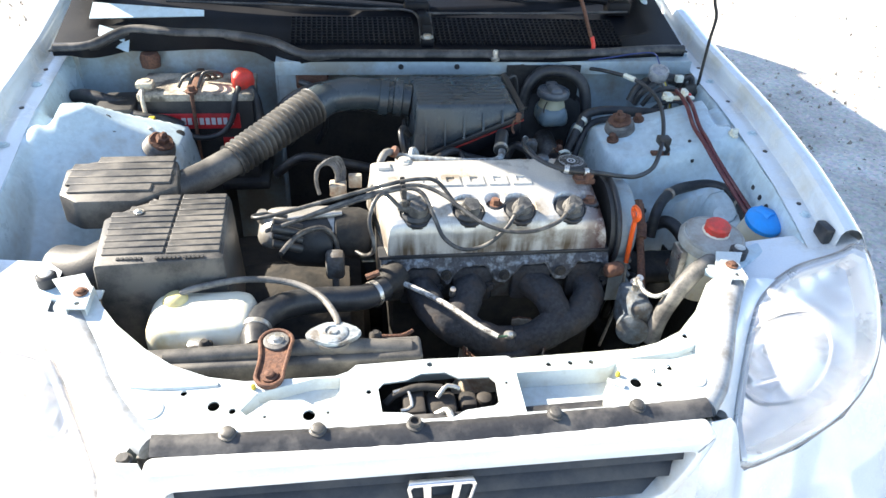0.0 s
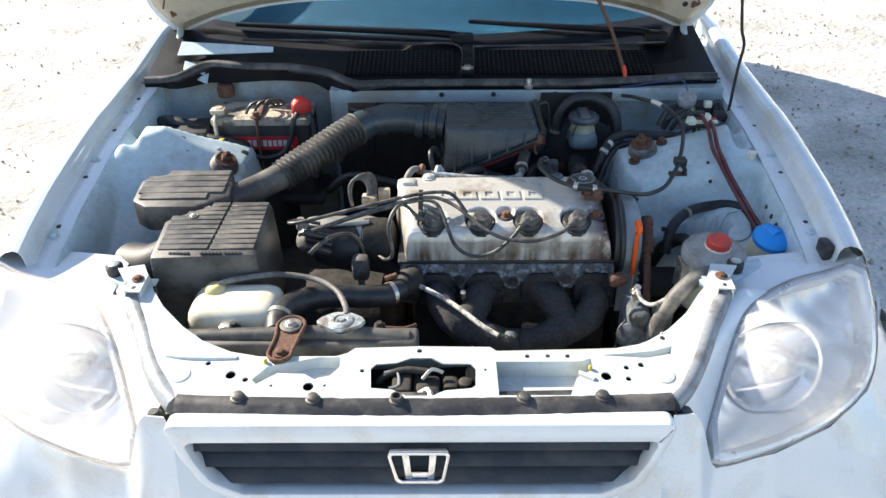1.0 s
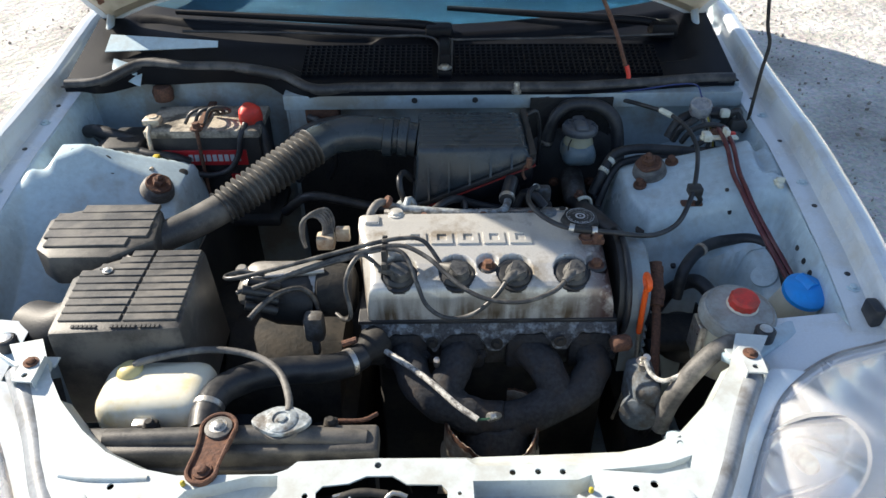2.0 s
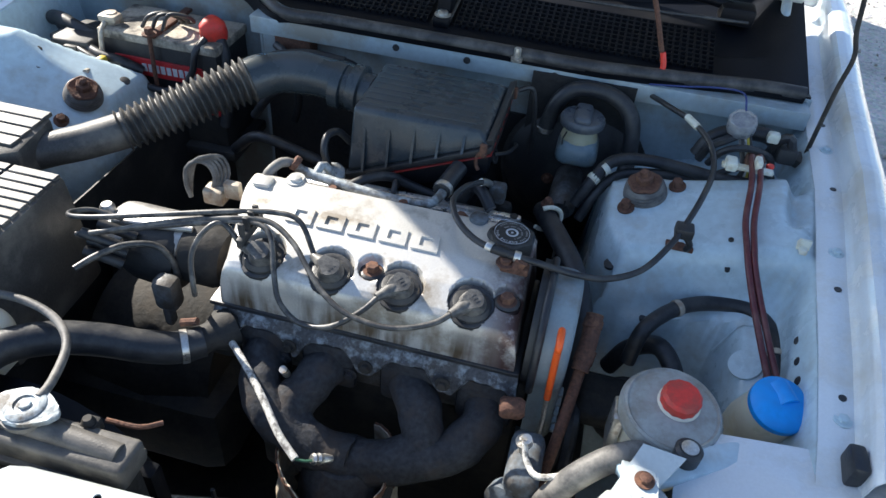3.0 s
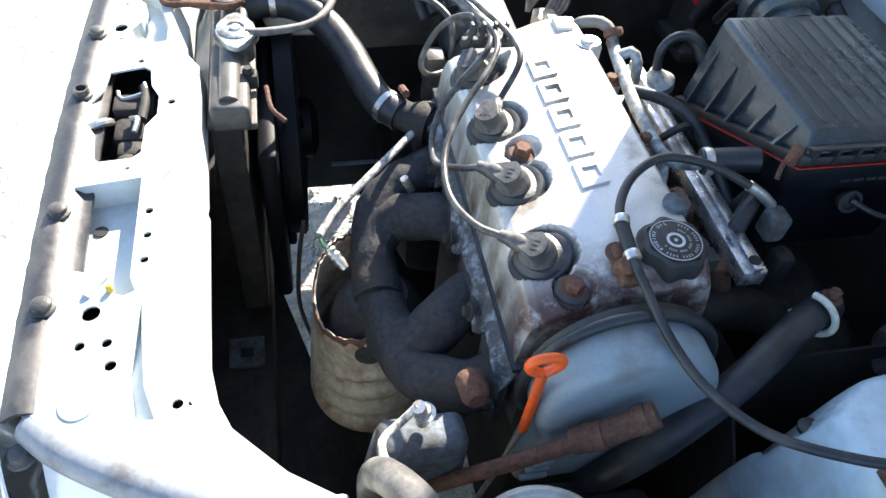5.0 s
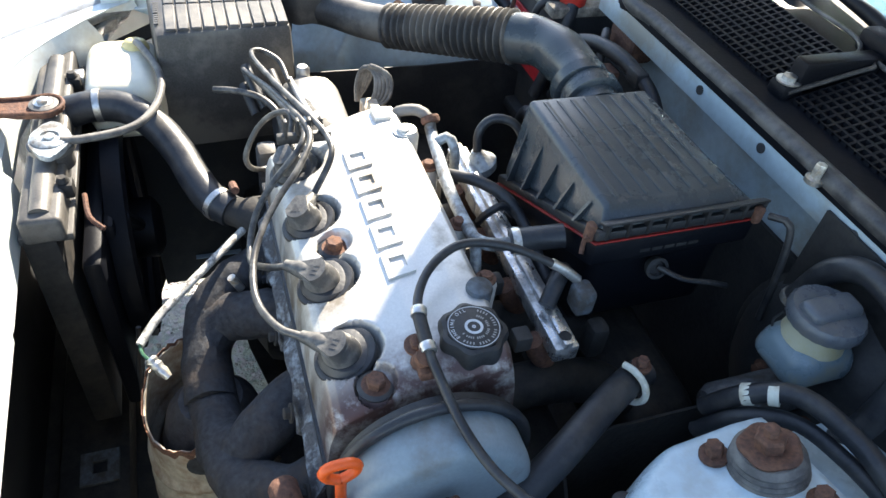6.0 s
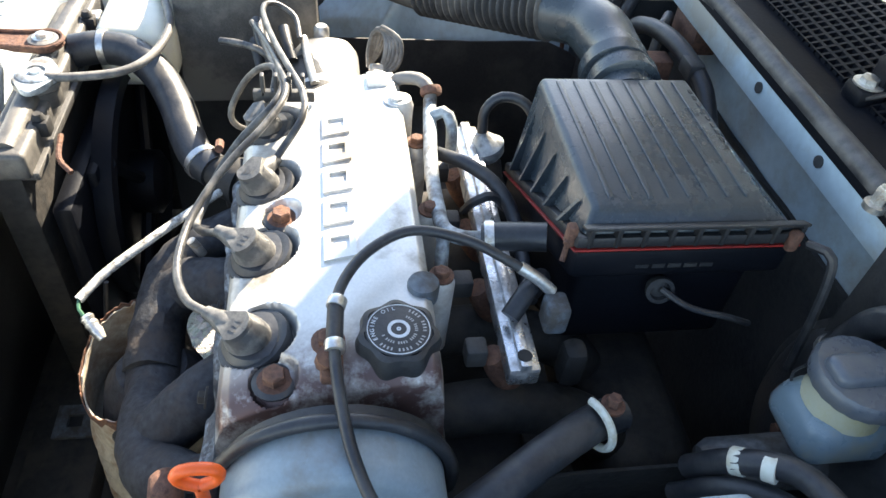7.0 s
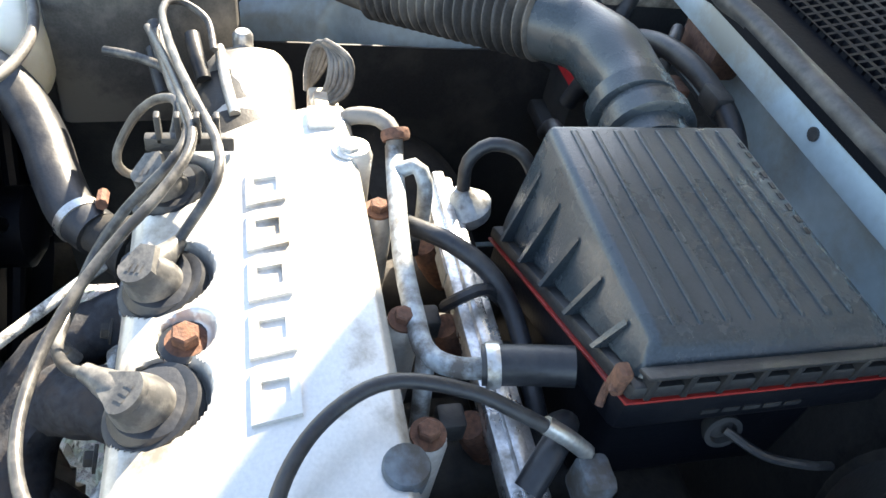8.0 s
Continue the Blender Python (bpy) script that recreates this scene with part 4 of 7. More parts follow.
# latch in its opening
b = box(-0.040, -0.012, 0.668, 0.712, 0.690, 0.722, 0.004)
box(-0.010, 0.030, 0.670, 0.710, 0.685, 0.716, 0.008, bm=b)
box(0.034, 0.056, 0.678, 0.704, 0.690, 0.718, 0.005, bm=b)
lathe([(0.010, 0), (0.010, 0.028), (0.007, 0.03)], (0.066, 0.690, 0.690), n=16, bm=b)
tube([(-0.062, 0.694, 0.712), (-0.048, 0.700, 0.722), (-0.020, 0.704, 0.728), (0.012, 0.702, 0.726)], 0.005, 10, b)
latch = part("hood_latch", b, DARKMETAL, support, "greasy dark steel hood latch")
b = tube([(-0.052, 0.700, 0.726), (-0.034, 0.702, 0.727), (-0.030, 0.678, 0.722), (-0.044, 0.672, 0.722)], 0.0022, 8)
part("latch_link", tube([(0.004, 0.690, 0.722), (0.018, 0.700, 0.732), (0.034, 0.697, 0.728)], 0.003, 8), STEEL, latch, "bent steel link")
part("latch_lever", b, STEEL, latch, "worn steel latch lever")
b = tube([(0.000, 0.668, 0.715), (0.014, 0.664, 0.726), (0.018, 0.645, 0.722), (0.017, 0.630, 0.716)], lambda s, t: 0.0045, 8)
part("release_hook", b, STEEL, latch, "bright steel release hook")
b = box(-0.085, 0.095, 0.645, 0.73, 0.655, 0.662, 0.002)
part("latch_tray", b, DARKMETAL, latch, "dark tray under the latch")

# rubber seal strip with push clips
b = sheet(60, 6, lambda u, v: (-0.338 + 0.69 * u, 0.6175 + 0.047 * v + 0.010 * (2 * u - 1) ** 2, 0.7215 + 0.010 * math.sin(math.pi * min(v * 1.25, 1)) + 0.0012 * noise.noise(Vector((u * 40, v * 3, 0)))), 0.004)
strip = part("seal_strip", b, SEAL, support, "dusty black rubber strip along the grille top")
for x in (-0.251, -0.146, -0.030, 0.146, 0.255):
    y = 0.640 + 0.010 * (2 * (x + 0.338) / 0.69 - 1) ** 2
    prof = [(0.0105, -0.001), (0.0105, 0.0015), (0.0080, 0.0025), (0.0078, 0.0065), (0.0055, 0.0080)]
    if x == -0.030:
        prof = [(0.0105, -0.001), (0.0105, 0.0015), (0.0080, 0.0025), (0.0078, 0.0085), (0.0056, 0.0085), (0.005, 0.003)]
    part("push_clip", lathe(prof, (x, y, 0.7305), n=20), DUSTY, strip, "round plastic push clip")
for s in (1, -1):
    line = [(s * 0.352, 0.650, 0.712), (s * 0.380, 0.680, 0.716), (s * 0.412, 0.730, 0.722), (s * 0.444, 0.790, 0.730), (s * 0.478, 0.845, 0.738), (s * 0.505, 0.885, 0.744)]
    if s < 0:
        line = [(x + 0.011, y, z) for x, y, z in line]
    b = tube(line, 0.0165, 14)
    part("lamp_seal", b, CHANNEL, support, "grey rubber seal beside the headlight")
    part("corner_clip", lathe([(0.011, 0), (0.011, 0.003), (0.008, 0.004), (0.007, 0.009)], (s * 0.372, 0.640, 0.702), n=18), DUSTY, support, "black push clip at the corner")


# grille
def loop_ring(outer, inner, y0, y1, bm=None, bevel=0.0):
    """An upright frame between two outlines in x and z, pushed through in y."""
    b = bmesh.new()
    n = len(outer)
    A, B, C, D = ([b.verts.new((x, y, z)) for x, z in loop] for loop, y in ((outer, y0), (inner, y0), (outer, y1), (inner, y1)))
    for i in range(n):
        j = (i + 1) % n
        for q in ((A[i], A[j], B[j], B[i]), (C[i], D[i], D[j], C[j]), (A[i], C[i], C[j], A[j]), (B[i], B[j], D[j], D[i])):
            b.faces.new(q)
    if bevel:
        bmesh.ops.bevel(b, geom=b.edges[:], offset=bevel, segments=2, profile=0.5, affect="EDGES")
    return merge(bm, b)


outer = [(-0.338, 0.722), (0.342, 0.722), (0.350, 0.712), (0.338, 0.655), (0.318, 0.600), (0.272, 0.566), (-0.268, 0.566), (-0.314, 0.600), (-0.334, 0.655), (-0.346, 0.712)]
inner = [(-0.314, 0.687), (0.324, 0.687), (0.328, 0.680), (0.318, 0.645), (0.302, 0.608), (0.262, 0.582), (-0.258, 0.582), (-0.298, 0.608), (-0.314, 0.645), (-0.322, 0.680)]
grille = part("grille", loop_ring(outer, inner, 0.600, 0.628, bevel=0.005), PAINT, car, "white grille surround with dark slats")
for k, z in enumerate((0.672, 0.640, 0.606)):
    w = (0.340, 0.336, 0.324)[k]
    b = sheet(30, 6, lambda u, v: (-w + 2 * w * u, 0.614 + 0.022 * v - 0.004 * math.sin(math.pi * u), z - 0.014 + 0.030 * v - 0.01 * v * v + 0.004 * math.sin(math.pi * u)), 0.004)
    part("grille_slat", b, GRILLEPLASTIC, grille, "dark grille slat")
part("grille_backing", box(-0.36, 0.36, 0.645, 0.652, 0.55, 0.70, 0.002), BLACK, grille)
# plain emblem: a rounded chrome frame with two slanted bars
eo = [(-0.040, 0.678), (0.040, 0.678), (0.044, 0.672), (0.036, 0.620), (0.030, 0.614), (-0.028, 0.614), (-0.034, 0.620), (-0.043, 0.672)]
ei = [(-0.035, 0.672), (0.036, 0.672), (0.038, 0.668), (0.031, 0.625), (0.027, 0.620), (-0.025, 0.620), (-0.029, 0.625), (-0.037, 0.668)]
emblem = part("emblem", loop_ring(eo, ei, 0.592, 0.602, bevel=0.0018), CHROME, grille, "plain chrome emblem frame")
for s in (1, -1):
    part("emblem_bar", prism([(s * 0.024 + 0.001, 0.672), (s * 0.014 + 0.001, 0.672), (s * 0.011 + 0.001, 0.622), (s * 0.020 + 0.001, 0.622)], "y", 0.594, 0.601, 0.001), CHROME, emblem)
part("emblem_plate", prism([(-0.012, 0.634), (0.014, 0.634), (0.013, 0.622), (-0.011, 0.622)], "y", 0.596, 0.601, 0.001), CHROME, emblem)

# headlights
LOW = [(0.0, (0.418, 0.630, 0.610)), (0.12, (0.442, 0.632, 0.603)), (0.35, (0.530, 0.662, 0.603)), (0.6, (0.630, 0.708, 0.610)), (0.8, (0.715, 0.772, 0.632)), (0.92, (0.731, 0.822, 0.702)), (1.0, (0.734, 0.902, 0.769))]
HIGH = [(0.0, (0.414, 0.655, 0.630)), (0.2, (0.452, 0.730, 0.670)), (0.4, (0.490, 0.798, 0.712)), (0.55, (0.530, 0.848, 0.735)), (0.72, (0.607, 0.895, 0.748)), (0.88, (0.683, 0.906, 0.766)), (1.0, (0.730, 0.918, 0.784))]


def eased(rows):
    """The same outline with rounded corners."""
    pts = spline([Vector(p) for t, p in rows], 0.01)
    length = [0.0]
    for p, q in zip(pts, pts[1:]):
        length.append(length[-1] + (q - p).length)
    return [(d / length[-1], tuple(p)) for d, p in zip(length, pts)]


LOW_LINE, HIGH_LINE = eased(LOW), eased(HIGH)
NORMAL = Vector((0.12, -0.62, 0.77)).normalized()


def lamp_patch(s, lift, drop=0.0, shrink=1.0, flute=0.0):
    def f(u, v):
        a, c = Vector(along(LOW_LINE, u)), Vector(along(HIGH_LINE, u))
        q = a.lerp(c, v)
        mid = Vector((0.585, 0.80, 0.675))
        q = mid + (q - mid) * shrink
        q += NORMAL * (lift * math.sin(math.pi * v) ** 0.7 * math.sin(math.pi * min(1, u * 1.02)) ** 0.6 - drop + flute * abs(math.sin(13 * math.pi * u)))
        return (s * q.x, q.y, q.z)
    return f


for s in (1, -1):
    lamp = part("headlight", sheet(104, 20, lamp_patch(s, -0.045, 0.020, 0.97, 0.002), 0.003), REFLECTOR, car, "hazy clear headlight with silver reflector")
    rim = [Vector(along(LOW_LINE, i / 24)) for i in range(25)] + [Vector(along(HIGH_LINE, 1 - i / 24)) for i in range(1, 24)]
    mid = Vector((0.590, 0.790, 0.665))
    b = bmesh.new()
    rows = []
    for k, (f, d) in enumerate(((0.985, 0.003), (0.95, -0.006), (0.90, -0.008), (0.865, -0.002), (0.845, 0.026))):
        rows.append([b.verts.new(Vector((s * q.x, q.y, q.z))) for q in (mid + (p - mid) * f - NORMAL * d for p in rim)])
    for u, v in zip(rows, rows[1:]):
        for i in range(len(u)):
            j = (i + 1) % len(u)
            b.faces.new((u[i], u[j], v[j], v[i]))
    part("bezel", b, BEZEL, lamp, "pale silver bezel round the reflector")
    lens = part("lens", sheet(40, 24, lamp_patch(s, 0.046), 0.003), LENS, lamp, "hazed clear plastic lens")
    lens.visible_shadow = False
    rim = [Vector(along(LOW_LINE, i / 24)) for i in range(25)] + [Vector(along(HIGH_LINE, 1 - i / 24)) for i in range(1, 25)]
    part("lamp_rim", tube([(s * q.x, q.y, q.z) for q in rim + [rim[0]]], 0.0019, 8), LAMPSEAL, lamp, "grey-brown lens edge seal")
    c = Vector((s * 0.555, 0.785, 0.662))
    ax = Vector((s * 0.05, -0.9, 0.35))
    part("reflector_bowl", lathe([(0.020, -0.055), (0.050, -0.030), (0.075, 0.0), (0.080, 0.010), (0.074, 0.010), (0.048, -0.024), (0.018, -0.045)], c, ax, 36), CHROME, lamp, "bright reflector bowl")
    part("bulb_shield", lathe([(0.012, -0.03), (0.013, 0.004), (0.010, 0.012), (0.004, 0.014)], c, ax, 20), STEEL, lamp, "round bulb shield")
    part("reflector_step", tube([(s * 0.49, 0.742, 0.650), (s * 0.58, 0.772, 0.642), (s * 0.655, 0.818, 0.652)], 0.004, 8), CHROME, lamp, "stepped reflector rib")



for s in (1, -1):
    side = [(0.640, (0.352, 0.708)), (0.650, (0.356, 0.712)), (0.680, (0.380, 0.714)), (0.730, (0.412, 0.720)), (0.790, (0.444, 0.728)), (0.845, (0.478, 0.736)), (0.885, (0.506, 0.742)), (0.925, (0.535, 0.744))]

    def wall(u, v):
        q = Vector(along(HIGH_LINE, 0.62 * u))
        a = along(side, min(q.y, 0.92))
        w = Vector((a[0] + 0.004, q.y, a[1])).lerp(q, v)
        return (s * w.x, w.y, w.z + 0.006 * math.sin(math.pi * v))
    part("lamp_side_wall", sheet(40, 10, wall, 0.002), PAINT, support, "white panel between the seal and the lamp")

    def flange(u, v):
        q = Vector(along(HIGH_LINE, 0.50 + 0.49 * u))
        w = q.lerp(Vector((q.x + 0.01 * (1 - u) + 0.02 * u, 1.000 if s < 0 else 0.985, 0.735 + 0.025 * u)), v)
        return (s * w.x, w.y, w.z - 0.003)
    part("nose_flange", sheet(30, 8, flange, 0.002), PAINT, support, "white flange behind the lamp")


# bumper and the fender nose beside the lamps
def bumper(u, v):
    x = -0.80 + 1.60 * u
    a = abs(x)
    t = along([(0.0, (0.604, 0.566)), (0.27, (0.606, 0.566)), (0.31, (0.608, 0.590)), (0.343, (0.614, 0.700)), (0.350, (0.624, 0.716)), (0.385, (0.632, 0.712)), (0.402, (0.630, 0.672)), (0.414, (0.627, 0.630)), (0.425, (0.627, 0.604)), (0.53, (0.660, 0.600)), (0.63, (0.706, 0.606)), (0.715, (0.768, 0.626)), (0.76, (0.850, 0.655)), (0.80, (0.945, 0.68))], a)
    bulge = along([(0.0, 0.0), (0.2, 0.028), (0.45, 0.048), (0.7, 0.050), (1.0, 0.02)], v) * (1 + 1.9 * smooth(0.55, 0.74, a) * (1 - 0.55 * smooth(0.755, 0.80, a)))
    nx = smooth(0.45, 0.80, a) * 0.8
    z = t[1] + (0.22 - t[1]) * v
    return (x + math.copysign(bulge * nx, x), t[0] - bulge * (1 - 0.7 * nx), z)


part("bumper", sheet(160, 24, bumper, 0.002), PAINT, car, "white painted front bumper")
# floor of the bay
b = box(-0.46, 0.46, 0.70, 0.80, 0.22, 0.278, 0.012)
part("front_crossmember", b, DARKMETAL, car, "dark steel lower crossmember")
TABX, TABY = 0.024, 0.758
part("jack_tab", plate([(TABX - 0.026, TABY - 0.026), (TABX + 0.026, TABY - 0.026), (TABX + 0.026, TABY + 0.026), (TABX - 0.026, TABY + 0.026)], [[(TABX - 0.010, TABY - 0.010), (TABX + 0.010, TABY - 0.010), (TABX + 0.010, TABY + 0.010), (TABX - 0.010, TABY + 0.010)]], lambda x, y: 0.284, 0.006), PUMP, car, "small steel tab with a hole")
for s in (1, -1):
    part("frame_rail", box(s * 0.43 - 0.035, s * 0.43 + 0.035, 0.72, 1.62, 0.30, 0.44, 0.01), DARKMETAL, car, "dark frame rail")
# Added black sheets darken the arch walls as deep bay shade.
part("arch_shade_sheet", sheet(20, 12, lambda u, v: (-0.369 - 0.004 * v, 0.86 + 0.80 * u, 0.24 + (0.42 - 0.06 * smooth(0.75, 0.9, u)) * v + 0.003 * noise.noise(Vector((u * 9, v * 5, 4)))), 0.003), BLACK, car, "black sheet added for the shade inside the wheel arch")
part("arch_shade_sheet", sheet(30, 10, lambda u, v: (0.362 + 0.195 * (1 - smooth(1.215, 1.26, 0.94 + 0.64 * u)), 0.94 + 0.64 * u, 0.30 + (0.275 + 0.11 * smooth(1.22, 1.29, 0.94 + 0.64 * u)) * v), 0.003), MAT, car, "black sheet added for the shade inside the wheel arch")
part("subframe", box(-0.40, 0.40, 1.38, 1.58, 0.20, 0.30, 0.02), DARKMETAL, car, "dark steel subframe beam")
# Liners and sills stay out of view; added to block low sun.
for s in (1, -1):
    part("splash_liner", box(s * 0.80 - 0.015, s * 0.80 + 0.015, 0.90, 1.12, 0.18, 0.66, 0.008), BLACK, car, "unseen black wheel arch liner that blocks low sun")
    part("side_sill", box(s * 0.78 - 0.03, s * 0.78 + 0.03, 1.72, 4.9, 0.17, 0.32, 0.02), PAINT, car, "white side sill")
# Added dark sheet covers sunlit ground below the bay, with two openings.
part("under_tray", plate([(-0.60, 0.60), (0.60, 0.60), (0.62, 1.46), (-0.62, 1.46)], [[(-0.43, 0.87), (-0.17, 0.80), (0.05, 0.86), (0.06, 0.99), (-0.05, 1.02), (-0.18, 0.99), (-0.43, 0.96)], [(0.19, 0.985), (0.31, 1.0), (0.33, 1.16), (0.24, 1.17), (0.17, 1.09)]], lambda x, y: 0.238, 0.003), DARKMETAL, car, "dark under-engine tray added to cover lit ground")

# ---- engine ----
engine = thing("engine", (0.15, 1.15, 0.3), "four-cylinder engine with a weathered cast aluminium valve cover", "engine")


def cover_top(x, y):
    """Height of the valve cover's upper face."""
    z = along([(1.034, 0.752), (1.044, 0.765), (1.075, 0.778), (1.118, 0.789), (1.165, 0.796), (1.186, 0.797)], y)
    # the rear corner by the filler cap steps down
    return z - 0.010 * smooth(0.315, 0.340, x)


WELLS = (0.013, 0.102, 0.190, 0.278)
WELL_Y = 1.063
COVER_BOLTS = ((0.150, 1.076), (0.318, 1.076))


def valve_cover():
    """A shell: upright front, crowned top, rounded rear, with wells for the plugs; its gearbox end runs out obliquely."""
    front = [(0.0, (1.030, 0.700)), (0.05, (1.031, 0.716)), (0.11, (1.033, 0.744)), (0.14, (1.0365, 0.7565)), (0.16, (1.041, 0.763))]
    rear = [(0.9, (1.186, 0.797)), (0.93, (1.192, 0.791)), (0.96, (1.196, 0.770)), (1.0, (1.198, 0.700))]

    def f(u, v):
        if v < 0.16:
            y, z = along(front, v)
        elif v > 0.9:
            y, z = along(rear, v)
        else:
            y = 1.041 + (1.186 - 1.041) * (v - 0.16) / 0.74
            z = cover_top(0, y)
        left = -0.036 - 0.028 * smooth(1.05, 1.17, y)
        k = (u - 0.5) * 2
        inset = 0.007 * smooth(0.72, 0.79, z)
        x = left + (0.343 - left) * u - math.copysign(inset * abs(k) ** 12, k)
        z -= 0.010 * smooth(0.315, 0.340, x) * smooth(0.70, 0.76, z) + 0.006 * abs(k) ** 30 * smooth(0.70, 0.75, z)
        for wx in WELLS:
            d = math.hypot(x - wx, (y - WELL_Y) * 0.97)
            z -= 0.017 * (1 - smooth(0.0255, 0.0285, d)) * (1 if v > 0.13 else 0)
        for wx, wy in COVER_BOLTS:
            z -= 0.009 * (1 - smooth(0.0150, 0.0180, math.hypot(x - wx, y - wy)))
        return (x, y, z)
    nu, nv = 190, 110
    b = sheet(nu, nv, f)
    vs = list(b.verts)
    b.faces.new([vs[j] for j in range(nv + 1)])
    b.faces.new([vs[nu * (nv + 1) + j] for j in range(nv, -1, -1)])
    return b


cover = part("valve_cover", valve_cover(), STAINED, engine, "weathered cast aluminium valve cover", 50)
# raised maker's lettering shown as five plain raised frames
for k in range(5):
    x0, w = 0.021 + 0.0415 * k, 0.034
    b = bmesh.new()
    out = [(x0, 1.112), (x0 + w, 1.112), (x0 + w - 0.002, 1.138), (x0 - 0.001, 1.138)]
    hol = [(x0 + 0.009, 1.1175), (x0 + w - 0.009, 1.1175), (x0 + w - 0.0105, 1.1325), (x0 + 0.0085, 1.1325)]
    b = plate(out, [hol], lambda x, y: cover_top(0.1, y) + 0.0030, 0.006)
    part("raised_block", b, COVER, cover)
for x, y in COVER_BOLTS:
    part("cover_bolt", bolt((x, y, cover_top(x, y) - 0.009), 0.0085, 0.012, washer=1.45), RUST, cover, "rusted cover bolt")
    part("bolt_grommet", lathe([(0.015, 0), (0.016, 0.003), (0.013, 0.005)], (x, y, cover_top(x, y) - 0.011), n=20), RUBBER, cover, "rubber bolt grommet")
b = bolt((0.004, 1.186, 0.797), 0.008, 0.006)
lathe([(0.013, -0.06), (0.014, 0.0), (0.011, 0.008), (0.005, 0.008)], (0.004, 1.190, 0.792), n=20, bm=b)
part("cover_boss", b, COVER, cover, "cast mounting boss")
for x, y in ((0.050, 1.203), (0.150, 1.205), (0.230, 1.205)):
    b = lathe([(0.011, -0.08), (0.012, 0.0), (0.009, 0.006)], (x, y, 0.772), n=16)
    part("rear_boss", b, COVER, cover, "cast rear boss")
    part("boss_bolt", bolt((x, y, 0.778), 0.0065, 0.008), RUST, cover, "rusted bolt")
part("breather_nub", lathe([(0.0120, -0.012), (0.0125, 0.002), (0.0115, 0.0045), (0.005, 0.0055)], (0.257, 1.186, 0.797), n=24), PUMP, cover, "small round dull metal nub")
b = box(-0.046, -0.022, 1.158, 1.180, 0.792, 0.801, 0.003)
part("cover_corner_lug", b, COVER, cover, "raised cast corner lug")

# wire bracket with a rusty bolt at the front right of the cover
b = box(0.300, 0.335, 1.108, 1.124, 0.785, 0.796, 0.003)
tube([(0.318, 1.112, 0.79), (0.325, 1.114, 0.806)], 0.008, 10, b)
br = part("cable_bracket", b, RUST, engine, "rusty cable bracket")
part("bracket_bolt", bolt((0.306, 1.114, 0.796), 0.0075, 0.008), RUST, br, "rusty bracket bolt")

# cylinder head, gasket edge and block
b = box(-0.050, 0.352, 1.040, 1.200, 0.595, 0.698, 0.006)
head = part("cylinder_head", b, CAST, engine, "oily grey cylinder head")
part("cover_gasket", box(-0.052, 0.350, 1.027, 1.202, 0.6965, 0.7035, 0.002), RUBBER, engine, "black cover gasket edge")
b = box(-0.03, 0.36, 1.05, 1.30, 0.30, 0.596, 0.02)
box(-0.38, -0.06, 1.00, 1.42, 0.30, 0.47, 0.05, bm=b)
lathe([(0.10, -0.06), (0.115, -0.03), (0.115, 0.05), (0.08, 0.07)], (-0.27, 1.27, 0.47), (0.2, 0.1, 1), 32, b)
lathe([(0.13, -0.1), (0.14, 0.0), (0.12, 0.1)], (-0.20, 1.16, 0.44), (1, 0, 0), 32, b)
part("engine_block", b, DARKMETAL, engine, "dark engine block and gearbox")
PORTS = (0.020, 0.110, 0.215, 0.315)


def head_ledge(u, v):
    """Corroded lower edge of the head, scalloped between the exhaust ports."""
    x = -0.048 + 0.398 * u
    d = min(abs(x - q) for q in PORTS)
    low = 0.684 - 0.034 * smooth(0.016, 0.045, d) + 0.004 * noise.noise(Vector((x * 70, 0, 3)))
    return (x, 1.038 - 0.020 * v ** 0.7 + 0.002 * noise.noise(Vector((x * 60, v * 5, 1))), 0.697 + (low - 0.697) * v)


part("head_ledge", sheet(120, 14, head_ledge, 0.004), HEADEDGE, head, "white-corroded scalloped head edge")
for k, x in enumerate((0.062, 0.163, 0.262, 0.345)):
    part("head_bolt", bolt((x, 1.012, 0.672 - 0.004 * (k % 2)), 0.006, 0.008, (0, -1, 0.2)), DARKMETAL, head, "worn head bolt")


# timing cover
def arc_poly(cy, cz, r, a0, a1, n=24):
    return [(cy + r * math.cos(radians(a0 + (a1 - a0) * i / n)), cz + r * math.sin(radians(a0 + (a1 - a0) * i / n))) for i in range(n + 1)]




def timing_shell():
    """The belt cover: one upright outline drawn in toward a rounded outer face."""
    b = bmesh.new()
    outline = arc_poly(0, 0, 0.080, -35, 205, 60) + [(-0.081, -0.124), (0.052, -0.124)]
    rows = [[b.verts.new((x, 1.116 + y * k, 0.704 + z * k)) for y, z in outline] for x, k in ((0.366, 1.0), (0.388, 1.0), (0.394, 0.988), (0.399, 0.96), (0.4025, 0.915), (0.404, 0.86), (0.4045, 0.6))]
    n = len(outline)
    for u, v in zip(rows, rows[1:]):
        for i in range(n):
            b.faces.new((u[i], u[(i + 1) % n], v[(i + 1) % n], v[i]))
    b.faces.new(rows[-1])
    return b


timing = part("timing_cover", timing_shell(), TIMING, engine, "grey plastic timing belt cover", 60)
rim = arc_poly(1.116, 0.704, 0.086, -10, 205)
part("timing_seal", tube([(0.365, y, z) for y, z in rim], 0.0052, 10), RUBBER, timing, "black rubber cover seal")
part("timing_back_plate", prism(arc_poly(1.118, 0.706, 0.083, -10, 205) + [(1.04, 0.6), (1.20, 0.6)], "x", 0.352, 0.362, 0.002), BLACK, timing, "black timing back plate")
b = bmesh.new()
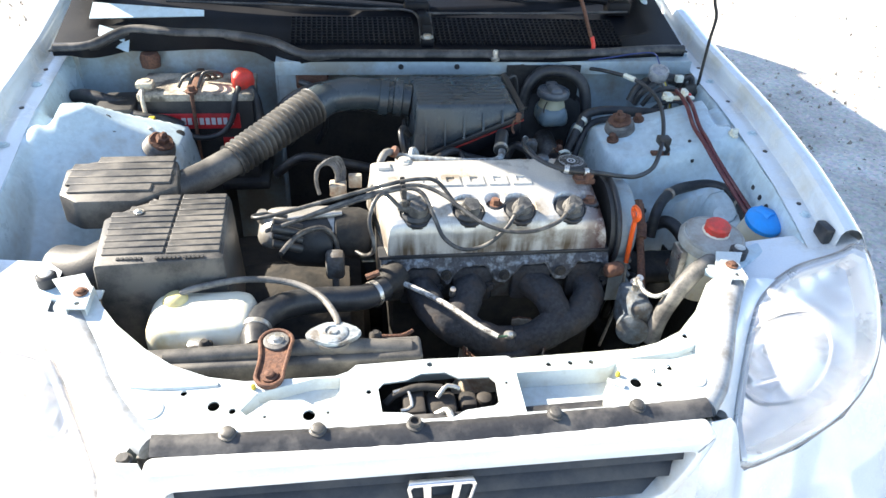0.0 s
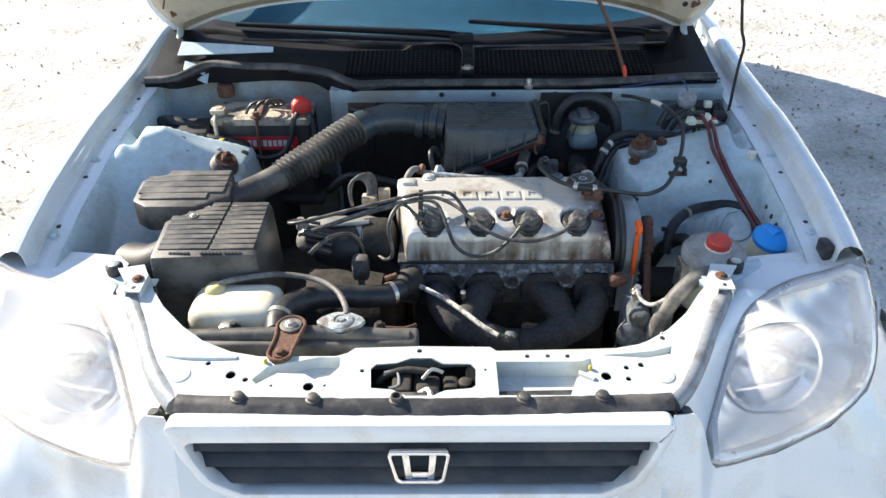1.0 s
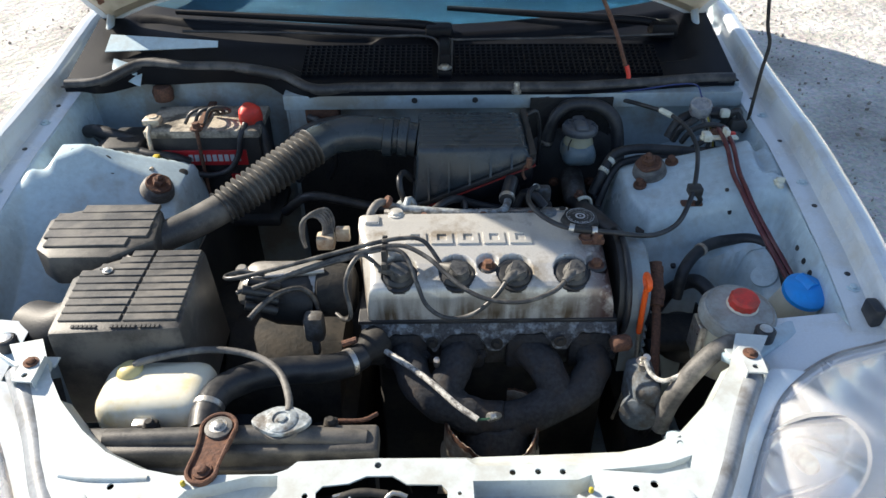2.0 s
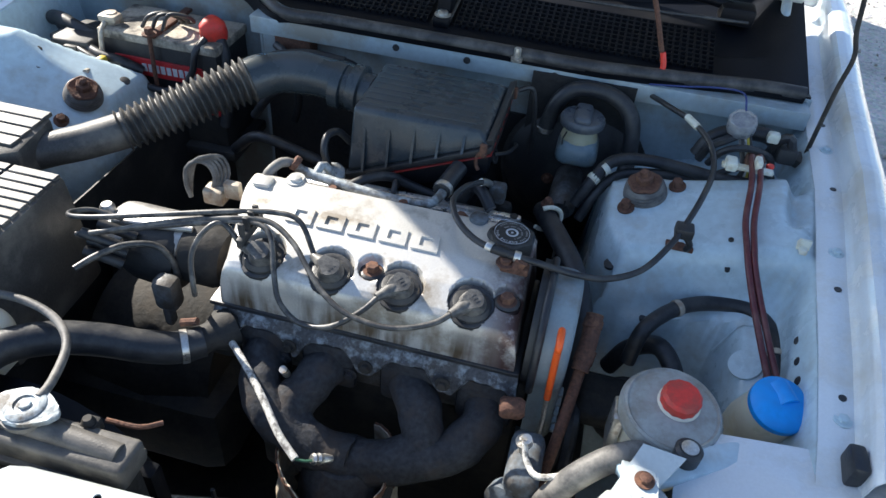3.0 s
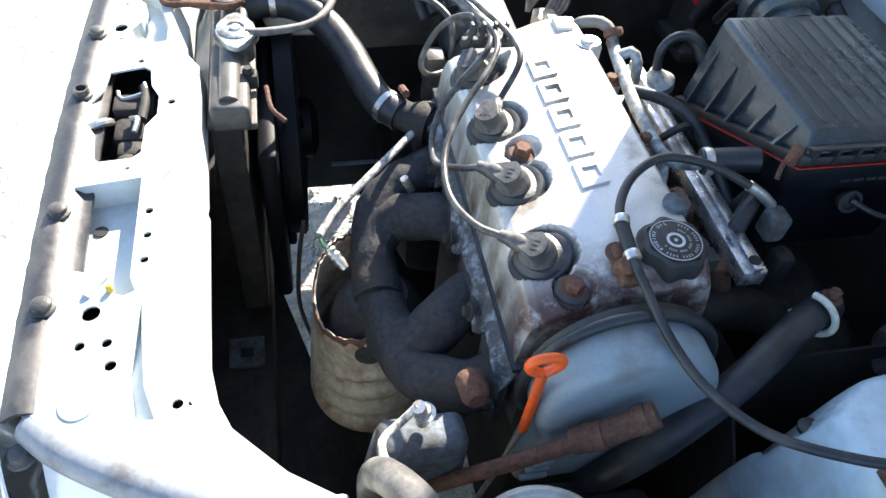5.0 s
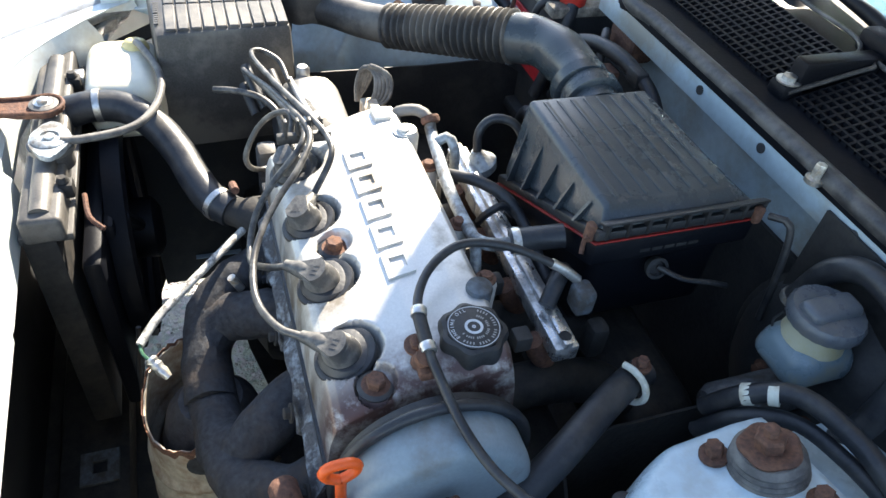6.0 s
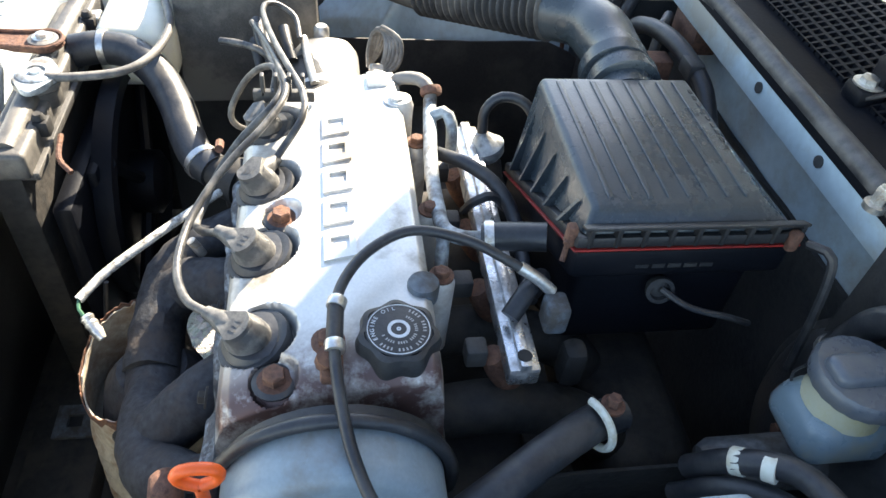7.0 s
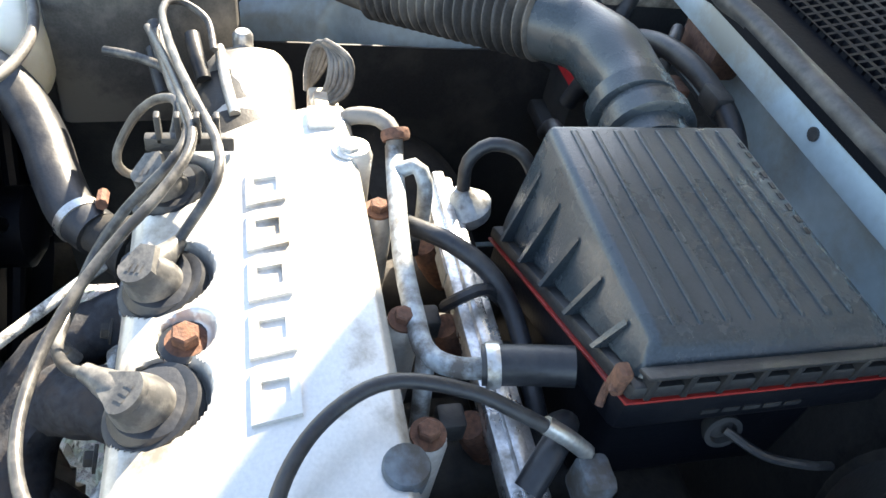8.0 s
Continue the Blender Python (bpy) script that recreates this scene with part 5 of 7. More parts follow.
for k in range(5):
    box(0.402, 0.408, 1.035 + 0.003 * k, 1.062, 0.60 + 0.014 * k, 0.606 + 0.014 * k, 0.002, bm=b)
part("timing_ribs", b, TIMING, timing, "moulded ribs")

# oil filler cap with its printed ring
cap = thing("oil_filler_cap", (0.304, 1.163, 0.79), "black oil filler cap with white printed ring", "oil cap")
part("cap_body", lathe([(0.020, 0.776), (0.0285, 0.780), (0.0295, 0.797), (0.0275, 0.803), (0.0235, 0.8045), (0.0225, 0.803)], (0.304, 1.163, 0), n=84, wave=(7, 0.060)), BLACK, cap, "lobed black plastic cap")
part("cap_disc", lathe([(0.0235, 0.8025), (0.0235, 0.8048), (0.0225, 0.8052)], (0.304, 1.163, 0), n=40), BLACK, cap)


def flat_ring(r0, r1, at, n=40, h=0.0004):
    b = bmesh.new()
    rows = [[b.verts.new((at[0] + r * math.cos(2 * math.pi * i / n), at[1] + r * math.sin(2 * math.pi * i / n), at[2] + z)) for i in range(n)] for r, z in ((r0, 0), (r0, h), (r1, h), (r1, 0))]
    for k in range(4):
        u, v = rows[k], rows[(k + 1) % 4]
        for i in range(n):
            b.faces.new((u[i], u[(i + 1) % n], v[(i + 1) % n], v[i]))
    return b


part("printed_ring", flat_ring(0.0056, 0.0080, (0.304, 1.163, 0.8052)), WHITE, cap, "white printed ring")
part("printed_ring", flat_ring(0.0217, 0.0223, (0.304, 1.163, 0.8052)), WHITE, cap, "thin white printed ring")
part("printed_ring", flat_ring(0.0006, 0.0016, (0.304, 1.163, 0.8052)), WHITE, cap, "small white printed ring")


def letter_mesh(ch, size, at, turn, tilt=None):
    """One built-in letter as a thin mesh."""
    cu = bpy.data.curves.new("letter", "FONT")
    cu.body, cu.size, cu.extrude, cu.align_x, cu.align_y = ch, size, 0.0002, "CENTER", "CENTER"
    ob = bpy.data.objects.new("letter", cu)
    scene.collection.objects.link(ob)
    bpy.context.view_layer.update()
    me = bpy.data.meshes.new_from_object(ob.evaluated_get(bpy.context.evaluated_depsgraph_get()))
    me.transform(Matrix.Translation(at) @ (tilt or Matrix.Identity(4)) @ Matrix.Rotation(turn, 4, "Z"))
    b = bmesh.new()
    b.from_mesh(me)
    bpy.data.objects.remove(ob)
    bpy.data.curves.remove(cu)
    bpy.data.meshes.remove(me)
    return b


def round_text(words, r, size, start, step, parent, at):
    """Words set round a circle, one mesh."""
    b = bmesh.new()
    for i, ch in enumerate(words):
        if ch == " ":
            continue
        a = radians(start - step * i)
        b = merge(b, letter_mesh(ch, size, (at[0] + r * math.cos(a), at[1] + r * math.sin(a), at[2]), a - math.pi / 2))
    return part("printed_words", b, WHITE, parent, "white printed words")


round_text("ENGINE OIL", 0.0186, 0.0044, 296, 12, cap, (0.304, 1.163, 0.8054))
b = bmesh.new()
for i in range(26):
    if i % 5 == 4:
        continue
    a = radians(150 - 8.5 * i)
    q = Matrix.Translation((0.304 + 0.0184 * math.cos(a), 1.163 + 0.0184 * math.sin(a), 0.8054)) @ Matrix.Rotation(a, 4, "Z")
    vs = [b.verts.new(q @ Vector(c)) for c in ((-0.0013, -0.0006, 0), (0.0013, -0.0006, 0), (0.0013, 0.0006, 0), (-0.0013, 0.0006, 0))]
    b.faces.new(vs)
    a -= 0.03
    q = Matrix.Translation((0.304 + 0.0124 * math.cos(a), 1.163 + 0.0124 * math.sin(a), 0.8054)) @ Matrix.Rotation(a, 4, "Z")
    vs = [b.verts.new(q @ Vector(c)) for c in ((-0.0011, -0.0005, 0), (0.0011, -0.0005, 0), (0.0011, 0.0005, 0), (-0.0011, 0.0005, 0))]
    b.faces.new(vs)
part("worn_print", b, GREYPRINT, cap, "small worn grey print")

# spark plug leads: boot and lead each
BOOT_AXIS = Vector((0.10, -0.40, 0.91))


def boot_top(at, d):
    """The flat fan-shaped lid of a boot with worn raised marks."""
    n = BOOT_AXIS.normalized()
    o = at + n * 0.0335
    e = (d - n * d.dot(n)).normalized()
    f = n.cross(e)
    b = bmesh.new()
    out = [(-0.0125 * math.cos(a), 0.0135 * math.sin(a)) for a in (radians(q) for q in range(-80, 81, 16))] + [(0.010, 0.0085), (0.016, 0.0060), (0.016, -0.0060), (0.010, -0.0085)]
    lo, hi = [b.verts.new(o + e * x + f * y) for x, y in out], [b.verts.new(o + e * x * 0.94 + f * y * 0.94 + n * 0.0045) for x, y in out]
    b.faces.new(lo[::-1])
    b.faces.new(hi)
    for i in range(len(out)):
        j = (i + 1) % len(out)
        b.faces.new((lo[i], lo[j], hi[j], hi[i]))
    for k in range(3):
        vs = [b.verts.new(o + n * 0.0050 + e * (x - 0.002) + f * (y + 0.0042 * (k - 1))) for x, y in ((-0.003, -0.0013), (0.003, -0.0013), (0.003, 0.0013), (-0.003, 0.0013))]
        b.faces.new(vs)
    return b


def plug_lead(x, turn, line, label):
    at = Vector((x, WELL_Y, cover_top(x, WELL_Y) - 0.017))
    t = thing("spark_plug_lead", at, label, "spark plug lead", "spark plug leads on the engine")
    part("well_seal", lathe([(0.0250, 0.0), (0.0262, 0.011), (0.0225, 0.0165), (0.018, 0.0175)], at, (0, -0.12, 1), 32), RUBBER, t, "black rubber well seal")
    tilt = Vector((0, -0.40, 1))
    # Flat dark ring paints the recess shade together with the black seal.
    part("well_shade_ring", lathe([(0.0180, 0.0110), (0.0215, 0.0128), (0.0250, 0.0132), (0.0278, 0.0128), (0.0288, 0.0100)], at, tilt, 48), RUBBER, t, "black ring for the recess shade and rubber seal")
    boot = part("boot", lathe([(0.0150, 0.006), (0.0168, 0.014), (0.0165, 0.022), (0.0148, 0.028), (0.0128, 0.034), (0.006, 0.036)], at, BOOT_AXIS, 28), BOOT, t, "grey rubber plug boot")
    c = at + BOOT_AXIS.normalized() * 0.0275
    d = Vector((math.cos(turn), math.sin(turn), -0.05)).normalized()
    part("boot_arm", tube([c, c + d * 0.010, c + d * 0.020, c + d * 0.034], lambda s, q: 0.0092 - 0.0040 * smooth(0.35, 1, s / q), 14), BOOT, boot, "boot elbow")
    part("boot_disc", boot_top(at, d), BOOT, boot, "flat boot top")
    part("lead", tube([c + d * 0.030] + line, 0.0035, 10), LEAD, t, "dusty black ignition lead")


plug_lead(WELLS[0], radians(165), [(-0.040, 1.066, 0.803), (-0.058, 1.050, 0.795), (-0.066, 1.030, 0.772), (-0.060, 1.014, 0.742), (-0.062, 1.016, 0.722), (-0.074, 1.030, 0.706), (-0.088, 1.050, 0.700)], "short dusty plug lead curling off the cover")
plug_lead(WELLS[1], radians(148), [(0.050, 1.094, 0.808), (0.015, 1.094, 0.813), (-0.030, 1.080, 0.813), (-0.090, 1.064, 0.806), (-0.150, 1.052, 0.796), (-0.205, 1.044, 0.785), (-0.242, 1.046, 0.776), (-0.252, 1.060, 0.770), (-0.236, 1.080, 0.762), (-0.200, 1.086, 0.752)], "dusty plug lead lying across the cover")
plug_lead(WELLS[2], radians(232), [(0.158, 1.012, 0.765), (0.124, 0.998, 0.742), (0.085, 1.000, 0.733), (0.055, 1.012, 0.748), (0.040, 1.034, 0.775), (0.022, 1.066, 0.803), (-0.010, 1.074, 0.807), (-0.070, 1.060, 0.799), (-0.140, 1.046, 0.784), (-0.190, 1.038, 0.770), (-0.232, 1.036, 0.757)], "dusty plug lead hanging over the cover front")
plug_lead(WELLS[3], radians(232), [(0.243, 1.008, 0.776), (0.200, 0.995, 0.768), (0.152, 0.998, 0.768), (0.115, 1.012, 0.776), (0.085, 1.034, 0.790), (0.055, 1.060, 0.803), (0.015, 1.078, 0.811), (-0.040, 1.070, 0.807), (-0.110, 1.054, 0.794), (-0.165, 1.040, 0.780), (-0.205, 1.030, 0.770)], "long dusty plug lead looping past the cover")
b = box(-0.012, -0.004, 1.045, 1.105, 0.788, 0.800, 0.0015)
for y in (1.055, 1.068, 1.081, 1.094):
    box(-0.012, -0.004, y - 0.002, y + 0.002, 0.795, 0.818, 0.001, bm=b)
single("lead_comb", b, BLACK, (-0.008, 1.075, 0.797), "black plastic comb holding the plug leads", "lead holder")
single("coil_lead", tube([(-0.206, 0.990, 0.744), (-0.192, 1.016, 0.748), (-0.172, 1.044, 0.748), (-0.143, 1.062, 0.742), (-0.125, 1.066, 0.722), (-0.118, 1.064, 0.690)], 0.0045, 10), LEAD, (-0.16, 1.05, 0.74), "loose dusty coil lead beside the distributor", "coil lead")

# distributor
dist = thing("distributor", (-0.12, 1.09, 0.66), "grey dusty distributor on the cylinder head end", "distributor")
part("housing", lathe([(0.034, 0.0), (0.044, 0.01), (0.044, 0.05), (0.038, 0.065), (0.026, 0.07)], (-0.130, 1.110, 0.700), (1, 0.0, 0.0), 32), DARKMETAL, dist, "dark cast distributor housing")
part("distributor_cap", lathe([(0.048, 0.0), (0.052, 0.012), (0.048, 0.060), (0.038, 0.085), (0.026, 0.090)], (-0.130, 1.110, 0.690), (-1, -0.05, 0.05), 32), BLACK, dist, "dusty black distributor cap")
b = box(-0.262, -0.078, 1.064, 1.166, 0.690, 0.742, 0.026, 5, top=(0.022, 0.010, 0.020, 0.016))
lathe([(0.010, -0.01), (0.010, 0.006), (0.007, 0.010)], (-0.243, 1.112, 0.738), n=16, bm=b)
tube([(-0.220, 1.090, 0.742), (-0.160, 1.096, 0.7445), (-0.110, 1.104, 0.744)], 0.005, 10, b)
part("top_cover", b, DULLALU, dist, "pale metal distributor shield")
b = box(-0.140, -0.108, 1.030, 1.058, 0.655, 0.705, 0.008)
box(-0.130, -0.118, 1.030, 1.046, 0.628, 0.66, 0.004, bm=b)
part("lower_shield", b, CAST, dist, "pale metal lower bracket")
for k, (y, z) in enumerate(((1.046, 0.744), (1.038, 0.762), (1.070, 0.752), (1.034, 0.735))):
    part("terminal", tube([(-0.178, y + 0.006, z - 0.018), (-0.200, y, z - 0.006), (-0.222, y - 0.004, z + 0.002)], 0.0072, 12), RUBBER, dist, "rubber lead terminal")
# looped wiring plug behind
loom = thing("sensor_wire_loop", (-0.15, 1.165, 0.75), "looped grey wires with a rusty plug", "wire loop", shift=(0.012, 0.018, -0.010))
for k in range(5):
    o = 0.0035 * k
    part("wire", tube([(-0.132 + o, 1.160, 0.765), (-0.128 + o, 1.166 + o, 0.785), (-0.137 + o, 1.168 + o, 0.803 + o / 2), (-0.152 + o / 2, 1.163, 0.808 + o / 2), (-0.163 + o / 3, 1.155 + o, 0.798), (-0.164, 1.15 + o, 0.775), (-0.160, 1.15, 0.755)], 0.0024 + 0.0012 * (k == 0), 8), GREYRUBBER, loom, "grey wire")
part("plug", box(-0.142, -0.112, 1.148, 1.174, 0.748, 0.772, 0.004), SHIELD, loom, "corroded connector")
part("plug_tab", box(-0.108, -0.085, 1.150, 1.162, 0.765, 0.790, 0.002), SHIELD, loom, "bent metal tab")

# breather pipe and hose behind the cover
pcv = thing("breather_pipe", (0.1, 1.21, 0.70), "oxidised steel breather pipe along the cover", "pipe")
part("pipe", tube([(-0.008, 1.222, 0.790), (0.030, 1.218, 0.786), (0.100, 1.212, 0.782), (0.150, 1.212, 0.780), (0.176, 1.214, 0.780), (0.190, 1.228, 0.782), (0.196, 1.250, 0.786)], 0.0068, 14), ENGINEWHITE, pcv, "dull steel pipe")
part("end_hose", tube([(-0.042, 1.182, 0.782), (-0.038, 1.192, 0.796), (-0.028, 1.212, 0.802), (-0.016, 1.222, 0.797), (-0.002, 1.222, 0.788)], 0.0068, 14), GREYRUBBER, pcv, "short bent rubber hose")
part("clamp", lathe([(0.0105, -0.004), (0.0115, 0), (0.0105, 0.004)], (-0.012, 1.223, 0.798), (0.7, 0.1, -0.6), 18), RUST, pcv, "rusty hose clamp")
part("branch", tube([(0.020, 1.218, 0.786), (0.022, 1.232, 0.796), (0.030, 1.240, 0.786), (0.035, 1.242, 0.75)], 0.006, 12), ENGINEWHITE, pcv, "short branch pipe")
part("outlet_hose", tube([(0.192, 1.244, 0.785), (0.198, 1.270, 0.790), (0.205, 1.296, 0.795)], 0.0125, 14), RUBBER, pcv, "black outlet hose")
part("clamp", lathe([(0.0138, -0.004), (0.0145, 0), (0.0138, 0.004)], (0.1935, 1.250, 0.786), (0.15, 1, 0.15), 18), STEEL, pcv, "wire hose clamp")
part("pipe_drop", tube([(0.176, 1.214, 0.780), (0.190, 1.212, 0.760), (0.198, 1.212, 0.73)], 0.006, 12), ENGINEWHITE, pcv, "pipe end with rusty bolt")

# fuel rail and regulator
rail = thing("fuel_rail", (0.14, 1.262, 0.70), "bright aluminium fuel rail with pitted edges", "fuel rail")
b = box(-0.022, 0.305, 1.252, 1.278, 0.728, 0.748, 0.003)
box(-0.022, 0.305, 1.260, 1.270, 0.744, 0.754, 0.002, bm=b)
part("rail_body", b, RAIL, rail, "bright cast rail")
for x in (0.04, 0.12, 0.20, 0.275):
    part("injector", lathe([(0.010, -0.05), (0.012, -0.02), (0.010, 0.0)], (x, 1.245, 0.730), (0, -0.5, 1), 16), RUST, rail, "rusty injector body")
    part("injector_plug", box(x - 0.009, x + 0.009, 1.222, 1.240, 0.725, 0.745, 0.003), BLACK, rail, "black injector plug")
part("rail_end_hole", lathe([(0.006, 0), (0.006, 0.001)], (0.295, 1.265, 0.7535), n=14), DARKMETAL, rail)
part("rail_label", box(0.055, 0.085, 1.2512, 1.2522, 0.730, 0.746, 0), GREYPRINT, rail, "small worn label")
part("regulator", lathe([(0.013, -0.012), (0.019, -0.006), (0.021, 0.004), (0.015, 0.010), (0.008, 0.018), (0.006, 0.022)], (0.016, 1.283, 0.745), (-0.1, -0.35, 0.95), 24), ENGINEWHITE, rail, "round fuel pressure regulator")
part("regulator_hose", tube([(0.014, 1.277, 0.765), (0.008, 1.278, 0.788), (0.006, 1.294, 0.803), (0.014, 1.318, 0.800), (0.027, 1.335, 0.775)], 0.0055, 10), RUBBER, rail, "small black vacuum hose")
part("injector_loom", tube([(0.055, 1.222, 0.770), (0.085, 1.250, 0.778), (0.11, 1.275, 0.770), (0.14, 1.29, 0.75), (0.22, 1.29, 0.73)], 0.007, 10), RUBBER, rail, "black injector wiring")
part("loom_strap", tube([(0.115, 1.244, 0.745), (0.122, 1.250, 0.762), (0.120, 1.268, 0.768), (0.118, 1.285, 0.75)], 0.0045, 8), RUBBER, rail, "black strap over the rail")
part("rail_hose", tube([(0.262, 1.258, 0.762), (0.245, 1.275, 0.775), (0.228, 1.290, 0.770), (0.215, 1.292, 0.74)], 0.0085, 12), RUBBER, rail, "short bent black hose")

# intake manifold and throttle body, dark behind the head
intake = thing("intake_manifold", (0.14, 1.34, 0.60), "dark cast intake manifold behind the head", "intake manifold")
for x in (0.03, 0.115, 0.2, 0.285):
    part("runner", tube([(x, 1.19, 0.66), (x, 1.26, 0.67), (x, 1.34, 0.64), (x, 1.40, 0.56)], 0.024, 16), DARKMETAL, intake, "dark cast runner")
part("plenum", box(-0.02, 0.33, 1.36, 1.46, 0.50, 0.62, 0.03, 3), DARKMETAL, intake, "cast plenum")
part("throttle_bracket", box(0.262, 0.286, 1.306, 1.328, 0.690, 0.735, 0.008), DARKMETAL, intake, "grimy throttle bracket")
part("sensor", box(0.252, 0.276, 1.284, 1.304, 0.752, 0.782, 0.005), PUMP, intake, "blue-grey throttle sensor")

# ---- exhaust manifold and heat shield ----
exhaust = thing("exhaust_manifold", (0.2, 0.95, 0.45), "dark rusty cast exhaust manifold", "exhaust manifold")
JOIN = (0.170, 0.938, 0.572)
for k, x in enumerate((0.020, 0.110, 0.215, 0.315)):
    pts = [(x, 1.030, 0.640), (x + 0.004 * (k - 1), 0.995, 0.636), (x + (0.15 - x) * 0.30, 0.950, 0.612), (x + (0.19 - x) * 0.62, 0.930, 0.590), JOIN]
    if k == 0:
        pts = [(0.020, 1.030, 0.640), (0.030, 0.990, 0.632), (0.060, 0.950, 0.614), (0.110, 0.938, 0.594), (0.165, 0.936, 0.580)]
    if k == 1:
        pts = [(0.110, 1.030, 0.640), (0.098, 0.995, 0.636), (0.082, 0.958, 0.612), (0.115, 0.936, 0.590), JOIN]
    if k == 2:
        pts = [(0.215, 1.030, 0.640), (0.238, 0.998, 0.634), (0.252, 0.964, 0.608), (0.222, 0.944, 0.588), JOIN]
    if k == 3:
        pts = [(0.318, 1.030, 0.635), (0.316, 0.995, 0.626), (0.288, 0.962, 0.608), (0.238, 0.945, 0.592), (0.195, 0.938, 0.570)]
    b = tube(pts, 0.027, 18)
    for v in b.verts:
        q = v.co * 38
        v.co += 0.0045 * Vector((noise.noise(q), noise.noise(q + Vector((5, 1, 0))), noise.noise(q + Vector((0, 7, 3)))))
    part("runner", b, IRON, exhaust, "rough cast runner")
    part("flange", box(x - 0.036, x + 0.036, 1.018, 1.030, 0.605, 0.680, 0.008), IRON, exhaust, "cast port flange")
    part("flange_nut", bolt((x + 0.030, 1.018, 0.640), 0.006, 0.008, (0, -1, 0)), IRON, exhaust, "rusted flange nut")
part("collector", lathe([(0.058, -0.06), (0.060, -0.015), (0.050, 0.025), (0.034, 0.048)], (0.160, 0.936, 0.535), (0, 0, 1), 28), IRON, exhaust, "cast collector")
part("worn_lug", lathe([(0.012, -0.012), (0.0125, 0.0), (0.0105, 0.006), (0.004, 0.008)], (0.050, 0.962, 0.636), (0.2, -0.75, 0.6), 9, wave=(3, 0.12)), SHIELD, exhaust, "pale worn lug")
part("stud", tube([(0.069, 0.985, 0.650), (0.069, 0.976, 0.670)], 0.005, 10), STEEL, exhaust, "bright stud")


def shield_shape(u, v):
    a = radians(-200 + 265 * u)
    z = 0.566 - 0.20 * v
    r = 0.066 + 0.0042 * math.cos(v * 34) * smooth(0.28, 0.36, v) + 0.010 * v
    top = (0.018 * math.sin(a * 2 + 0.6) + 0.008 * noise.noise(Vector((a * 5, 0, 7))) + 0.005 * noise.noise(Vector((a * 17, 0, 2)))) * (1 - v)
    return (0.170 + r * math.cos(a) * 1.05, 0.942 + r * math.sin(a), z + top)


shield = single("heat_shield", sheet(60, 50, shield_shape, 0.0015), SHIELD, (0.170, 0.916, 0.36), "cream ribbed heat shield with rust holes", "heat shield")
shield.location += Vector((-0.018, -0.010, 0.012))
part("rusted_rim", sheet(90, 4, lambda u, v: tuple(Vector(shield_shape(u, 0)) + Vector((0.0025 * math.cos(radians(-200 + 265 * u)), 0.0025 * math.sin(radians(-200 + 265 * u)), 0.003 - (0.011 + 0.009 * noise.noise(Vector((u * 30, 0, 5)))) * v))), 0.001), RUST, shield, "rust-eaten upper rim")
part("shield_hole", lathe([(0.015, 0.0), (0.015, 0.0012), (0.013, 0.0016)], (0.170 + 0.0690 * 1.05 * math.cos(radians(-12)), 0.942 + 0.0695 * math.sin(radians(-12)), 0.540), (1, -0.2, 0.1), 18), IRON, shield, "rust-eaten hole")
part("shield_bolt", bolt((0.170 + 0.0735 * math.cos(radians(10)), 0.942 + 0.0715 * math.sin(radians(10)), 0.532), 0.006, 0.006, (1, 0.2, 0)), RUST, shield, "rusty shield bolt")
single("front_exhaust_pipe", tube([(0.19, 0.92, 0.42), (0.19, 0.93, 0.36), (0.17, 1.0, 0.28), (0.12, 1.25, 0.22), (0.10, 1.7, 0.2)], 0.028, 16), IRON, (0.19, 0.92, 0.3), "rusty exhaust pipe running under the engine", "exhaust pipe")

# oxygen sensor lead in a white woven sleeve
o2 = thing("oxygen_sensor", (0.15, 0.89, 0.63), "oxygen sensor with a white sleeved lead", "oxygen sensor")
part("sleeve", tube([(-0.010, 0.998, 0.668), (0.020, 0.972, 0.668), (0.060, 0.935, 0.665), (0.098, 0.897, 0.657), (0.127, 0.876, 0.650)], 0.0046, 10), SLEEVE, o2, "white woven sleeve")
part("green_wire", tube([(0.127, 0.876, 0.650), (0.138, 0.878, 0.648), (0.146, 0.886, 0.642)], 0.0018, 6), material("green_wire", (0.04, 0.12, 0.07), 0.5), o2, "thin green wire")
part("sensor_body", lathe([(0.005, 0.0), (0.007, 0.003), (0.0055, 0.007), (0.007, 0.010), (0.0055, 0.015), (0.0065, 0.018), (0.004, 0.028)], (0.143, 0.884, 0.645), (0.6, 0.55, -0.5), 18), STEEL, o2, "bright sensor body")
part("lead_end", tube([(-0.012, 1.000, 0.668), (-0.030, 1.005, 0.672), (-0.045, 0.995, 0.66), (-0.06, 0.99, 0.64)], 0.003, 8), material("green_lead", (0.03, 0.12, 0.08), 0.5), o2, "thin green lead")

# ---- radiator side ----
radiator = thing("radiator", (-0.2, 0.80, 0.34), "black radiator with plastic top tank and fan shroud", "radiator")
part("core", box(-0.405, -0.010, 0.765, 0.800, 0.345, 0.690, 0.003), DARKMETAL, radiator, "finned core")
b = box(-0.410, -0.005, 0.768, 0.812, 0.688, 0.722, 0.006, 3)
tube([(-0.35, 0.792, 0.719), (-0.22, 0.792, 0.723), (-0.13, 0.792, 0.725), (-0.02, 0.790, 0.716)], 0.0125, 14, b)
box(-0.400, -0.012, 0.762, 0.818, 0.684, 0.694, 0.002, bm=b)
part("top_tank", b, DUSTY, radiator, "dusty black plastic top tank")
b = box(-0.395, -0.015, 0.812, 0.836, 0.36, 0.640, 0.008)
